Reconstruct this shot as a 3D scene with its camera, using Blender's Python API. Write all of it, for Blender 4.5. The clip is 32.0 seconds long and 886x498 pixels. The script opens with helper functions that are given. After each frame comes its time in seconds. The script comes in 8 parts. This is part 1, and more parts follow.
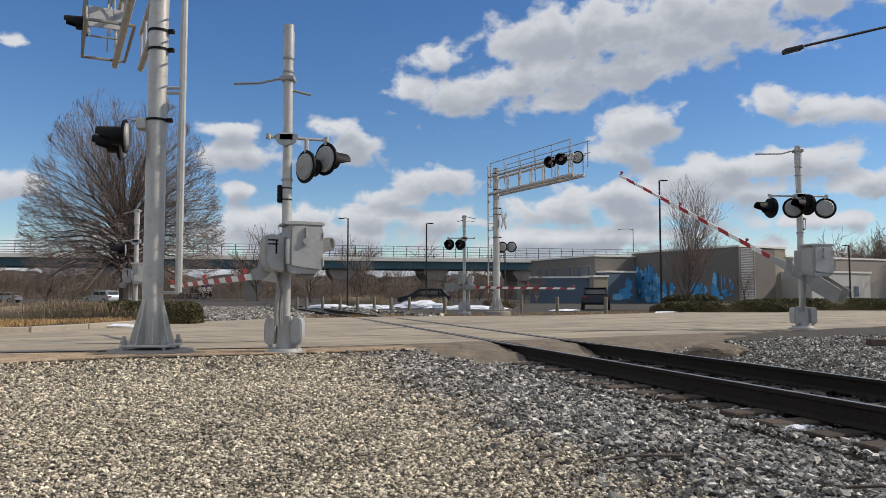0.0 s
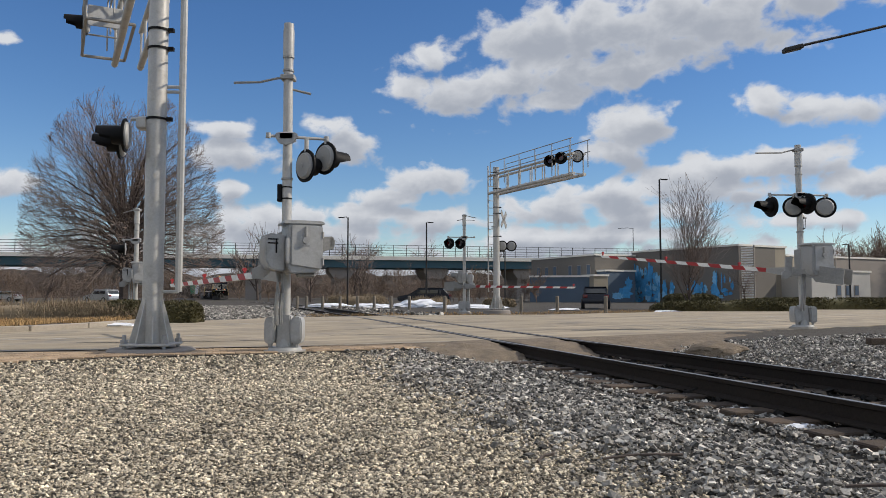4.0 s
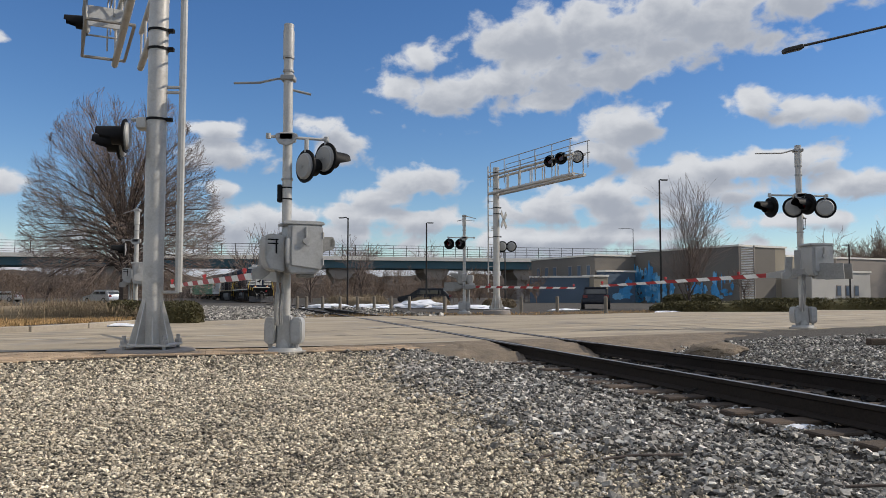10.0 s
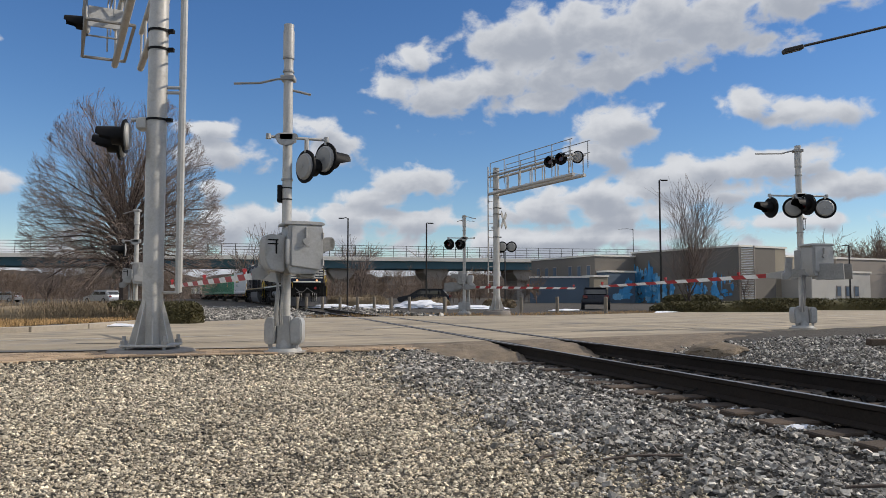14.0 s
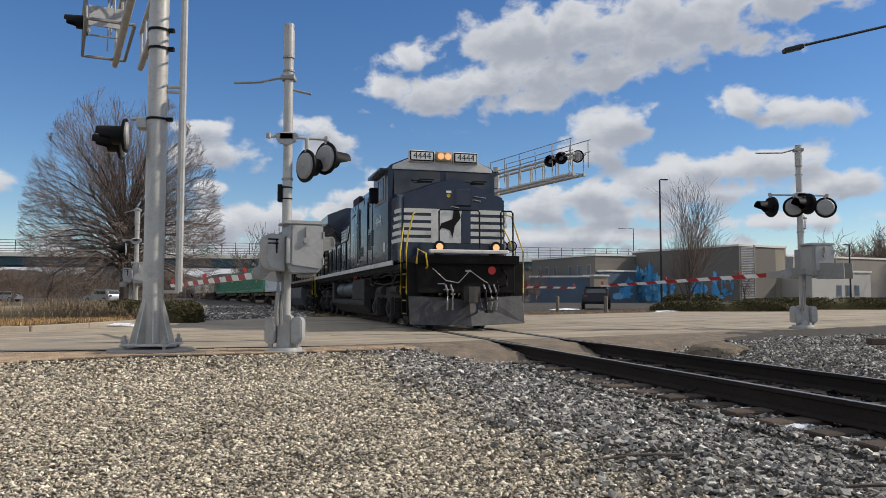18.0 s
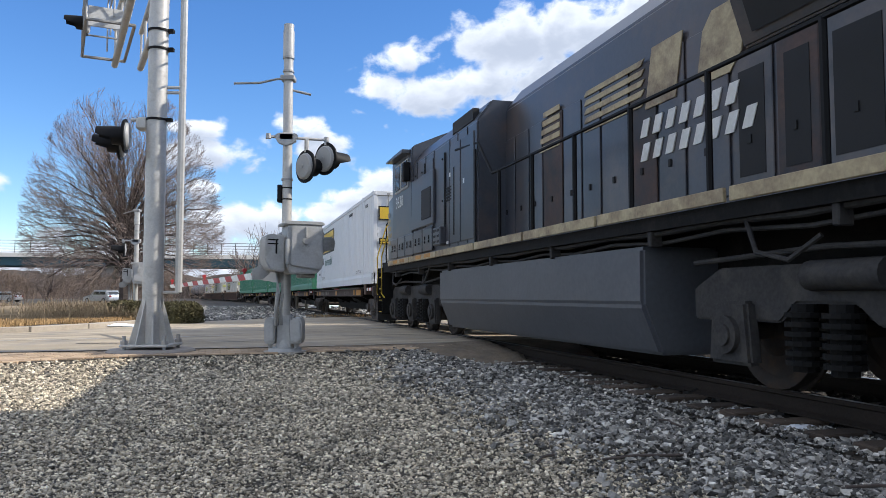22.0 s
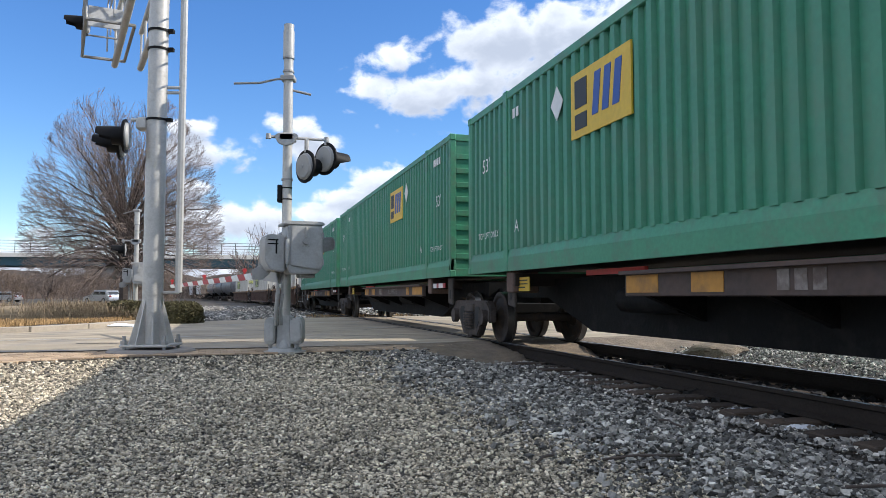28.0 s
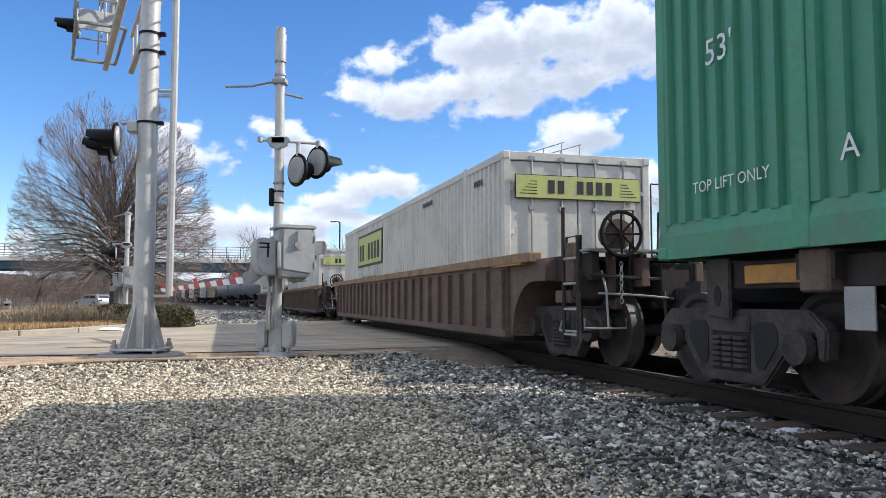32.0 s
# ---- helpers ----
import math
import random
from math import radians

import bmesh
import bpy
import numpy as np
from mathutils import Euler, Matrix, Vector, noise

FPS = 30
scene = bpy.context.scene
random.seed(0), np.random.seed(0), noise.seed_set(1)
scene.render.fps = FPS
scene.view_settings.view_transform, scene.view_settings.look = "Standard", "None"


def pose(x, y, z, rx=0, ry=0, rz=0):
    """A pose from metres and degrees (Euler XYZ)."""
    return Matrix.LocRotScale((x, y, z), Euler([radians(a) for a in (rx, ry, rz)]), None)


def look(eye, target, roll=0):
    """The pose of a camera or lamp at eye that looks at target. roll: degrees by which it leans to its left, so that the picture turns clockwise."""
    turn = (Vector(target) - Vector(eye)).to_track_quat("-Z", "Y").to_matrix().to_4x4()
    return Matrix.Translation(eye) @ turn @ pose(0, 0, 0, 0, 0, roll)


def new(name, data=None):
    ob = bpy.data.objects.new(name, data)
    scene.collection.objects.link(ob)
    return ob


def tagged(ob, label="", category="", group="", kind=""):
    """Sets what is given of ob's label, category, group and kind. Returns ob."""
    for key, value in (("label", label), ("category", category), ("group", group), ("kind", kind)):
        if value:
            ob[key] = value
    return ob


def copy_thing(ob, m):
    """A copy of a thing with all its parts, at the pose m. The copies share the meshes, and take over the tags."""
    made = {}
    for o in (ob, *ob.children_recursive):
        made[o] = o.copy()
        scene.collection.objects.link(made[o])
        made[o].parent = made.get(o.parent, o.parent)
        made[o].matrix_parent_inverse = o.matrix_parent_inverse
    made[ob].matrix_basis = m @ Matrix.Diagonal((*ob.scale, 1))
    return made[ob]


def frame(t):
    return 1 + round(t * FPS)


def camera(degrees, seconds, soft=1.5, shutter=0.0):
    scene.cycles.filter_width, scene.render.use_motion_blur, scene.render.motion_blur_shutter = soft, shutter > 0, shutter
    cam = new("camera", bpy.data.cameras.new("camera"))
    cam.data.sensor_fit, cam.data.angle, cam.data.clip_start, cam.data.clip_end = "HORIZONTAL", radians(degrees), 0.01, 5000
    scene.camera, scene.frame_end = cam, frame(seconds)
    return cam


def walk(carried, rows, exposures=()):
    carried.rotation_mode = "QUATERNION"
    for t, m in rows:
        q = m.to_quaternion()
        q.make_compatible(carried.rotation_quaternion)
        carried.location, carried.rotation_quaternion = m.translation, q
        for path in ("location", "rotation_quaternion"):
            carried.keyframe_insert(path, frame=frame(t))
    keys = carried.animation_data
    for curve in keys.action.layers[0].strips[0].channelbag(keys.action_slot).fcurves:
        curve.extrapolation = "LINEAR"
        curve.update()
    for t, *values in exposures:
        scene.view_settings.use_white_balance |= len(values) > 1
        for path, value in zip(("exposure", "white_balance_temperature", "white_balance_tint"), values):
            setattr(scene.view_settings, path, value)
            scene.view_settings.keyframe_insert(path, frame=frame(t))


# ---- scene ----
cam = camera(60.3, 32.0, soft=0.6, shutter=0.0)
PITCH = 3.57
# a tripod that sways a little and is nudged at the end: seconds, turn up, turn right (degrees)
SWAY = [(0.0, 0.0, 0.0), (2.0, 0.0, 0.0), (2.6, -0.045, 0.0), (3.5, -0.06, 0.0), (5.5, -0.12, 0.0), (6.1, -0.08, 0.0), (7.0, 0.0, 0.0),
        (9.2, 0.0, 0.0), (10.0, -0.04, 0.0), (11.0, -0.12, 0.0), (12.2, -0.12, 0.0), (13.0, -0.07, 0.0), (14.1, -0.01, 0.0),
        (14.5, 0.0, 0.0), (16.5, -0.06, -0.02), (18.3, -0.06, -0.02), (19.0, 0.0, 0.0), (20.4, -0.05, -0.02), (21.5, 0.0, 0.0),
        (22.6, -0.05, 0.0), (23.6, 0.0, 0.0), (31.0, -0.03, 0.0), (31.25, 0.02, 0.02), (31.5, 0.09, 0.12), (31.75, 0.17, 0.35), (32.0, 0.26, 0.61)]
walk(cam, [(t, pose(0, 0, 0.84, 90 + PITCH + up, 0, -right)) for t, up, right in SWAY],
     exposures=[(0.0, -0.14, 6350, 10), (19.0, -0.14, 6350, 10), (19.5, 0.2, 6150, 10), (20.1, 0.56, 5950, 10), (32.0, 0.56, 5950, 10)])

# ---- light ----
SUN_AZ, SUN_EL = radians(4.0), radians(35.5)      # azimuth from +x towards +y
sun_way = Vector((math.cos(SUN_AZ) * math.cos(SUN_EL), math.sin(SUN_AZ) * math.cos(SUN_EL), math.sin(SUN_EL)))
sun = new("sun", bpy.data.lights.new("sun", "SUN"))
sun.data.energy, sun.data.angle, sun.data.color = 3.7, radians(0.53), (1.0, 0.89, 0.74)
sun.matrix_world = look(sun_way * 60, (0, 0, 0))
world = bpy.data.worlds.new("sky")
scene.world = world
world.use_nodes = True
wn = world.node_tree.nodes
sky = wn.new("ShaderNodeTexSky")
sky.sky_type, sky.sun_disc = "NISHITA", False
sky.sun_elevation, sky.sun_rotation = SUN_EL, math.pi / 2 - SUN_AZ
sky.air_density, sky.dust_density, sky.ozone_density = 1.0, 0.0, 3.0
deep = wn.new("ShaderNodeHueSaturation")
deep.inputs["Saturation"].default_value, deep.inputs["Hue"].default_value = 1.22, 0.508
world.node_tree.links.new(sky.outputs[0], deep.inputs["Color"])
world.node_tree.links.new(deep.outputs[0], wn["Background"].inputs[0])
wn["Background"].inputs[1].default_value = 0.118

# ---- the plan: the track's line and its frame ----
ANG = radians(-15.51)
AWAY = Vector((math.sin(ANG), math.cos(ANG), 0))      # along the track, away from the camera
SIDE = Vector((math.cos(ANG), -math.sin(ANG), 0))     # across it, to the far side
OFF = 5.54                                            # from the camera to the middle of the track
BEND0, BEND1, BEND = 40.0, 120.0, 0.1               # the bend begins, ends, and turns so far


def track(s):
    """Point and heading (unit vector, away) of the track's middle at s metres along it."""
    a = BEND * min(max((s - BEND0) / (BEND1 - BEND0), 0), 1)
    along, across = s, 0.0
    if s > BEND0:
        u = min(s, BEND1) - BEND0
        k = BEND / (BEND1 - BEND0)
        across = k * u * u / 2
        if s > BEND1:
            across += math.sin(BEND) * (s - BEND1)
            along = BEND1 + math.cos(BEND) * (s - BEND1)
    way = AWAY * math.cos(a) - SIDE * math.sin(a)
    return AWAY * along + SIDE * (OFF - across), way


def at_track(s, n, z=0.0):
    """n metres to the far side of the track's middle at s."""
    p, way = track(s)
    side = Vector((way.y, -way.x, 0))
    q = p + side * n
    return Vector((q.x, q.y, z))


# ---- materials ----
def material(name, colour, rough=0.7, metal=0.0, spread=0.2, grain=30.0, stain=2.0, bump=0.0, dirt=None, dirt_at=0.6, per="", spec=0.5, coat=0.0, alt=None, skew=1.0):
    """A surface with fine grain, larger stains, optional dirt and relief. per: 'object' or 'island' varies the pieces."""
    m = bpy.data.materials.new(name)
    m.use_nodes = True
    nt = m.node_tree
    nd, ln = nt.nodes, nt.links
    bsdf = nd["Principled BSDF"]
    bsdf.inputs["Roughness"].default_value, bsdf.inputs["Metallic"].default_value = rough, metal
    bsdf.inputs["Specular IOR Level"].default_value = spec
    bsdf.inputs["Coat Weight"].default_value = coat
    co = nd.new("ShaderNodeTexCoord")
    fine, large = nd.new("ShaderNodeTexNoise"), nd.new("ShaderNodeTexNoise")
    fine.inputs["Scale"].default_value, fine.inputs["Detail"].default_value = grain, 5
    large.inputs["Scale"].default_value, large.inputs["Detail"].default_value = stain, 6
    large.inputs["Roughness"].default_value = 0.65
    for n in (fine, large):
        ln.new(co.outputs["Object"], n.inputs["Vector"])
    add = nd.new("ShaderNodeMath")
    add.operation = "ADD"
    ln.new(fine.outputs[0], add.inputs[0]), ln.new(large.outputs[0], add.inputs[1])
    last = add.outputs[0]
    low, high = 0.6, 1.4
    if per:
        if per == "object":
            rnd = nd.new("ShaderNodeObjectInfo").outputs["Random"]
        else:
            rnd = nd.new("ShaderNodeNewGeometry").outputs["Random Per Island"]
        more = nd.new("ShaderNodeMath")
        more.operation = "MULTIPLY_ADD"
        more.inputs[1].default_value = 1.1
        ln.new(rnd, more.inputs[0]), ln.new(last, more.inputs[2])
        last, low, high = more.outputs[0], 0.8, 2.3
    ramp = nd.new("ShaderNodeMapRange")
    ramp.inputs["From Min"].default_value, ramp.inputs["From Max"].default_value = low, high
    ramp.inputs["To Min"].default_value, ramp.inputs["To Max"].default_value = 1 - spread, 1 + spread
    ln.new(last, ramp.inputs["Value"])
    mul = nd.new("ShaderNodeMix")
    mul.data_type, mul.blend_type = "RGBA", "MULTIPLY"
    mul.inputs["Factor"].default_value = 1
    mul.inputs[6].default_value = (*colour, 1)
    ln.new(ramp.outputs[0], mul.inputs[7])
    col = mul.outputs[2]
    if per and alt:
        cyc = nd.new("ShaderNodeMath")
        cyc.operation = "MULTIPLY"
        cyc.inputs[1].default_value = 17.31
        frac = nd.new("ShaderNodeMath")
        frac.operation = "FRACT"
        lean = nd.new("ShaderNodeMath")
        lean.operation = "POWER"
        lean.inputs[1].default_value = skew
        other = nd.new("ShaderNodeMix")
        other.data_type = "RGBA"
        ln.new(rnd, cyc.inputs[0]), ln.new(cyc.outputs[0], frac.inputs[0]), ln.new(frac.outputs[0], lean.inputs[0]), ln.new(lean.outputs[0], other.inputs["Factor"])
        other.inputs[6].default_value, other.inputs[7].default_value = (*colour, 1), (*alt, 1)
        ln.new(other.outputs[2], mul.inputs[6])
    if dirt:
        spots = nd.new("ShaderNodeTexNoise")
        spots.inputs["Scale"].default_value, spots.inputs["Detail"].default_value = stain * 1.7, 8
        spots.inputs["Roughness"].default_value = 0.7
        ln.new(co.outputs["Object"], spots.inputs["Vector"])
        step = nd.new("ShaderNodeMapRange")
        step.inputs["From Min"].default_value, step.inputs["From Max"].default_value = dirt_at - 0.12, dirt_at + 0.12
        ln.new(spots.outputs[0], step.inputs["Value"])
        mix = nd.new("ShaderNodeMix")
        mix.data_type = "RGBA"
        ln.new(step.outputs[0], mix.inputs["Factor"]), ln.new(col, mix.inputs[6])
        mix.inputs[7].default_value = (*dirt, 1)
        col = mix.outputs[2]
    ln.new(col, bsdf.inputs["Base Color"])
    if bump:
        b = nd.new("ShaderNodeBump")
        b.inputs["Strength"].default_value, b.inputs["Distance"].default_value = min(bump, 1), 0.02
        ln.new(add.outputs[0], b.inputs["Height"]), ln.new(b.outputs[0], bsdf.inputs["Normal"])
    return m


def glow(name, colour, power):
    m = bpy.data.materials.new(name)
    m.use_nodes = True
    b = m.node_tree.nodes["Principled BSDF"]
    b.inputs["Base Color"].default_value = (*colour, 1)
    b.inputs["Emission Color"].default_value, b.inputs["Emission Strength"].default_value = (*colour, 1), power
    return m


def glazing(name, colour, rough=0.05):
    m = bpy.data.materials.new(name)
    m.use_nodes = True
    b = m.node_tree.nodes["Principled BSDF"]
    b.inputs["Base Color"].default_value = (*colour, 1)
    b.inputs["Roughness"].default_value, b.inputs["Specular IOR Level"].default_value = rough, 0.8
    return m


ALU = material("silver painted steel", (0.5, 0.485, 0.455), 0.42, 0.25, 0.14, 40, 3, 0.05, dirt=(0.36, 0.345, 0.31), dirt_at=0.62)
GALV = material("dull galvanised steel", (0.36, 0.355, 0.34), 0.55, 0.4, 0.2, 60, 4, 0.08)
CASE = material("grey painted cabinet", (0.42, 0.42, 0.41), 0.5, 0.1, 0.14, 30, 2, 0.04, dirt=(0.3, 0.29, 0.27), dirt_at=0.6)
BLACK = material("matt black metal", (0.006, 0.006, 0.0065), 0.6, 0.0, 0.3, 40, 4, 0.05, spec=0.2)
DISC = material("grey back of a signal head", (0.36, 0.36, 0.35), 0.55, 0.1, 0.08, 50, 4)
RED_LENS = glazing("dark red lens", (0.12, 0.006, 0.008))
RED_BAND = material("red reflective tape", (0.36, 0.022, 0.024), 0.45, 0.0, 0.15, 60, 4)
WHITE_BAND = material("white reflective tape", (0.78, 0.78, 0.76), 0.45, 0.0, 0.08, 60, 4, dirt=(0.6, 0.6, 0.57))
CONCRETE = material("weathered concrete", (0.40, 0.37, 0.32), 0.9, 0.0, 0.2, 25, 2.2, 0.3, dirt=(0.26, 0.24, 0.21))
KERB = material("pale kerb concrete", (0.33, 0.29, 0.235), 0.9, 0.0, 0.2, 25, 2.2, 0.3)

ASPHALT = material("worn road concrete and asphalt", (0.36, 0.3, 0.215), 0.92, 0.0, 0.16, 35, 0.35, 0.25, dirt=(0.2, 0.185, 0.165), dirt_at=0.62)
nt = ASPHALT.node_tree
co, turn_, band, lift, over = [nt.nodes.new("ShaderNode" + k) for k in ("TexCoord", "Mapping", "TexNoise", "MapRange", "Mix")]
turn_.vector_type = "TEXTURE"
turn_.inputs["Rotation"].default_value, turn_.inputs["Scale"].default_value = (0, 0, radians(35)), (9.0, 0.45, 1)
band.inputs["Scale"].default_value, band.inputs["Detail"].default_value, band.inputs["Roughness"].default_value = 1.0, 8, 0.65
lift.inputs["From Min"].default_value, lift.inputs["From Max"].default_value = 0.3, 0.7
lift.inputs["To Min"].default_value, lift.inputs["To Max"].default_value = 0.62, 1.42
over.data_type, over.blend_type = "RGBA", "MULTIPLY"
over.inputs["Factor"].default_value = 1
shade = nt.nodes["Principled BSDF"].inputs["Base Color"]
nt.links.new(shade.links[0].from_socket, over.inputs[6])
nt.links.new(co.outputs["Object"], turn_.inputs["Vector"]), nt.links.new(turn_.outputs[0], band.inputs["Vector"])
nt.links.new(band.outputs[0], lift.inputs["Value"]), nt.links.new(lift.outputs[0], over.inputs[7]), nt.links.new(over.outputs[2], shade)
# near-black base: shade in the gaps between loose stones is put into the colour
GROUND = material("dusty gravel ground with gap shade", (0.06, 0.051, 0.04), 0.95, 0.0, 0.4, 45, 1.5, 0.8)
PEBBLE = material("pale limestone gravel", (0.68, 0.595, 0.45), 0.9, 0.0, 0.95, 60, 3, 0.1, per="island", alt=(0.3, 0.255, 0.185), skew=1.0)
STONE = material("grey ballast stone", (0.1, 0.094, 0.084), 0.85, 0.0, 0.99, 50, 4, 0.2, per="island", alt=(0.58, 0.545, 0.48), skew=1.6)
BRICK = material("buff paving brick", (0.40, 0.30, 0.20), 0.9, 0.0, 0.35, 40, 3, 0.2, per="island")
TIE = material("weathered creosoted timber", (0.075, 0.054, 0.038), 0.9, 0.0, 0.4, 50, 3, 0.5, per="object")
RAIL = material("rusty rail steel", (0.026, 0.02, 0.016), 0.85, 0.0, 0.3, 40, 3, 0.2, spec=0.2)
RAIL_TOP = material("worn rail head", (0.3, 0.29, 0.28), 0.45, 0.8, 0.1, 60, 5)
BARK = material("grey brown bark", (0.085, 0.066, 0.055), 0.9, 0.0, 0.35, 20, 2, 0.5)
TWIG = material("fine winter twigs", (0.2, 0.155, 0.13), 0.9, 0.0, 0.3, 20, 2)
THICKET = material("bare winter thicket", (0.17, 0.125, 0.095), 0.95, 0.0, 0.35, 8, 0.3)
HEDGE = material("brown winter hedge", (0.25, 0.195, 0.125), 0.9, 0.0, 0.5, 12, 1, per="island")
BUSH = material("olive evergreen shrub", (0.085, 0.075, 0.03), 0.85, 0.0, 0.5, 12, 1, per="island")
STRAW = material("dry straw grass", (0.42, 0.27, 0.12), 0.95, 0.0, 0.5, 12, 1, per="island")
SNOW = material("old snow", (0.82, 0.84, 0.88), 0.7, 0.0, 0.06, 10, 1.5, 0.4, dirt=(0.6, 0.58, 0.55), dirt_at=0.7)
GIRDER = material("blue green bridge girder", (0.045, 0.11, 0.14), 0.6, 0.1, 0.15, 10, 0.4)
BANK = material("dark brown wooded slope", (0.085, 0.062, 0.047), 0.95, 0.0, 0.6, 0.9, 0.12, 1.0, dirt=(0.045, 0.036, 0.03), dirt_at=0.5)
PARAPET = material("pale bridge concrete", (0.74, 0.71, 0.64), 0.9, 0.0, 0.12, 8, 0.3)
# pier concrete with the shade below the deck darkened into its base colour
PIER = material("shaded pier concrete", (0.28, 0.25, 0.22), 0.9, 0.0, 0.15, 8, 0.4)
BLOCK = material("tan block wall", (0.17, 0.155, 0.135), 0.9, 0.0, 0.12, 8, 0.25, 0.1)
BLUEGREY = material("blue grey painted wall", (0.09, 0.125, 0.17), 0.85, 0.0, 0.15, 8, 0.3)
MURAL = material("blue mural paint", (0.07, 0.31, 0.6), 0.8, 0.0, 0.35, 3, 0.6)
MURAL2 = material("pale blue mural paint", (0.2, 0.48, 0.72), 0.8, 0.0, 0.3, 3, 0.6)
POSTWOOD = material("weathered timber post", (0.22, 0.19, 0.15), 0.9, 0.0, 0.3, 30, 2, 0.3)
CARPAINT = material("dark blue grey car paint", (0.008, 0.011, 0.02), 0.25, 0.0, 0.1, 20, 2, coat=0.1, spec=0.4)
SILVER = material("silver car paint", (0.45, 0.46, 0.47), 0.3, 0.6, 0.1, 20, 2, coat=0.6)
GLASS = glazing("dark window glass", (0.015, 0.02, 0.025))
TYRE = material("tyre rubber", (0.02, 0.02, 0.02), 0.8, 0.0, 0.2, 40, 4)
LAMPHEAD = material("bronze lamp metal", (0.03, 0.028, 0.026), 0.5, 0.4, 0.15, 30, 3)


# ---- mesh building ----
def finish(name, bm, mat, parent=None, label="", smooth=False):
    me = bpy.data.meshes.new(name)
    bm.normal_update()
    bm.to_mesh(me)
    bm.free()
    for m in (mat if isinstance(mat, (list, tuple)) else [mat]):
        me.materials.append(m)
    if smooth:
        for p in me.polygons:
            p.use_smooth = True
        me.set_sharp_from_angle(angle=radians(35))
    ob = new(name, me)
    if parent:
        ob.parent = parent
    if label:
        ob["label"] = label
    return ob


def part(name, bm, mat, parent, label="", smooth=False):
    return finish(name, bm, mat, parent, label, smooth)


def thing(name, label, category, group="", m=None, kind=""):
    ob = tagged(new(name), label, category, group, kind)
    if m is not None:
        ob.matrix_world = m
    return ob


def box(bm, x0, x1, y0, y1, z0, z1, bevel=0.0, seg=1, mi=0, m=None):
    vs = [bm.verts.new(((x0, x1)[i & 1], (y0, y1)[i >> 1 & 1], (z0, z1)[i >> 2])) for i in range(8)]
    fs = [bm.faces.new([vs[i] for i in q]) for q in ((0, 2, 3, 1), (4, 5, 7, 6), (0, 1, 5, 4), (2, 6, 7, 3), (0, 4, 6, 2), (1, 3, 7, 5))]
    if m is not None:
        bmesh.ops.transform(bm, matrix=m, verts=vs)
    for q in fs:
        q.material_index = mi
    if bevel:
        es = list({e for q in fs for e in q.edges})
        out = bmesh.ops.bevel(bm, geom=es, offset=bevel, segments=seg, affect="EDGES", profile=0.5)
        for q in out["faces"]:
            q.material_index = mi
    return fs


def tube(bm, p0, p1, r0, r1=None, seg=10, caps=True, mi=0):
    p0, p1 = Vector(p0), Vector(p1)
    r1 = r0 if r1 is None else r1
    q = (p1 - p0).to_track_quat("Z", "X").to_matrix()
    a = [q @ Vector((math.cos(2 * math.pi * i / seg), math.sin(2 * math.pi * i / seg), 0)) for i in range(seg)]
    lo = [bm.verts.new(p0 + v * r0) for v in a]
    hi = [bm.verts.new(p1 + v * r1) for v in a]
    fs = [bm.faces.new((lo[i], lo[(i + 1) % seg], hi[(i + 1) % seg], hi[i])) for i in range(seg)]
    if caps:
        fs += [bm.faces.new(lo[::-1]), bm.faces.new(hi)]
    for f in fs:
        f.material_index = mi
    return fs


def pipe(bm, pts, r, seg=8, mi=0):
    pts = [Vector(p) for p in pts]
    rings = []
    for i, p in enumerate(pts):
        d = (pts[min(i + 1, len(pts) - 1)] - pts[max(i - 1, 0)]).normalized()
        q = d.to_track_quat("Z", "X").to_matrix()
        rings.append([bm.verts.new(p + q @ Vector((math.cos(2 * math.pi * k / seg), math.sin(2 * math.pi * k / seg), 0)) * r) for k in range(seg)])
    for a, b in zip(rings, rings[1:]):
        for k in range(seg):
            bm.faces.new((a[k], a[(k + 1) % seg], b[(k + 1) % seg], b[k])).material_index = mi
    bm.faces.new(rings[0][::-1]).material_index = mi
    bm.faces.new(rings[-1]).material_index = mi


def prism(bm, poly, a, b, axis="y", mi=0, bevel=0.0):
    """poly in the plane across the axis ('y': x,z; 'x': y,z; 'z': x,y), from a to b along it."""
    def put(u, v, w):
        return {"y": (u, w, v), "x": (w, u, v), "z": (u, v, w)}[axis]
    lo = [bm.verts.new(put(u, v, a)) for u, v in poly]
    hi = [bm.verts.new(put(u, v, b)) for u, v in poly]
    n = len(poly)
    fs = [bm.faces.new((lo[i], lo[(i + 1) % n], hi[(i + 1) % n], hi[i])) for i in range(n)]
    fs += [bm.faces.new(lo[::-1]), bm.faces.new(hi)]
    bmesh.ops.recalc_face_normals(bm, faces=fs)
    for f in fs:
        f.material_index = mi
    if bevel:
        es = list({e for q in fs for e in q.edges})
        for q in bmesh.ops.bevel(bm, geom=es, offset=bevel, segments=2, affect="EDGES")["faces"]:
            q.material_index = mi
    return fs


def disc(bm, c, way, r, thick, seg=24, mi=0, r1=None):
    c, way = Vector(c), Vector(way).normalized()
    return tube(bm, c - way * thick / 2, c + way * thick / 2, r, r if r1 is None else r1, seg, True, mi)


def solid(name, verts, faces, mat, parent=None):
    me = bpy.data.meshes.new(name)
    me.from_pydata(verts, [], faces)
    me.materials.append(mat)
    me.update()
    ob = new(name, me)
    if parent:
        ob.parent = parent
    return ob


# ---- ground: one sheet to the horizon ----
def rail_frame(x, y):
    return x * AWAY.x + y * AWAY.y, x * SIDE.x + y * SIDE.y


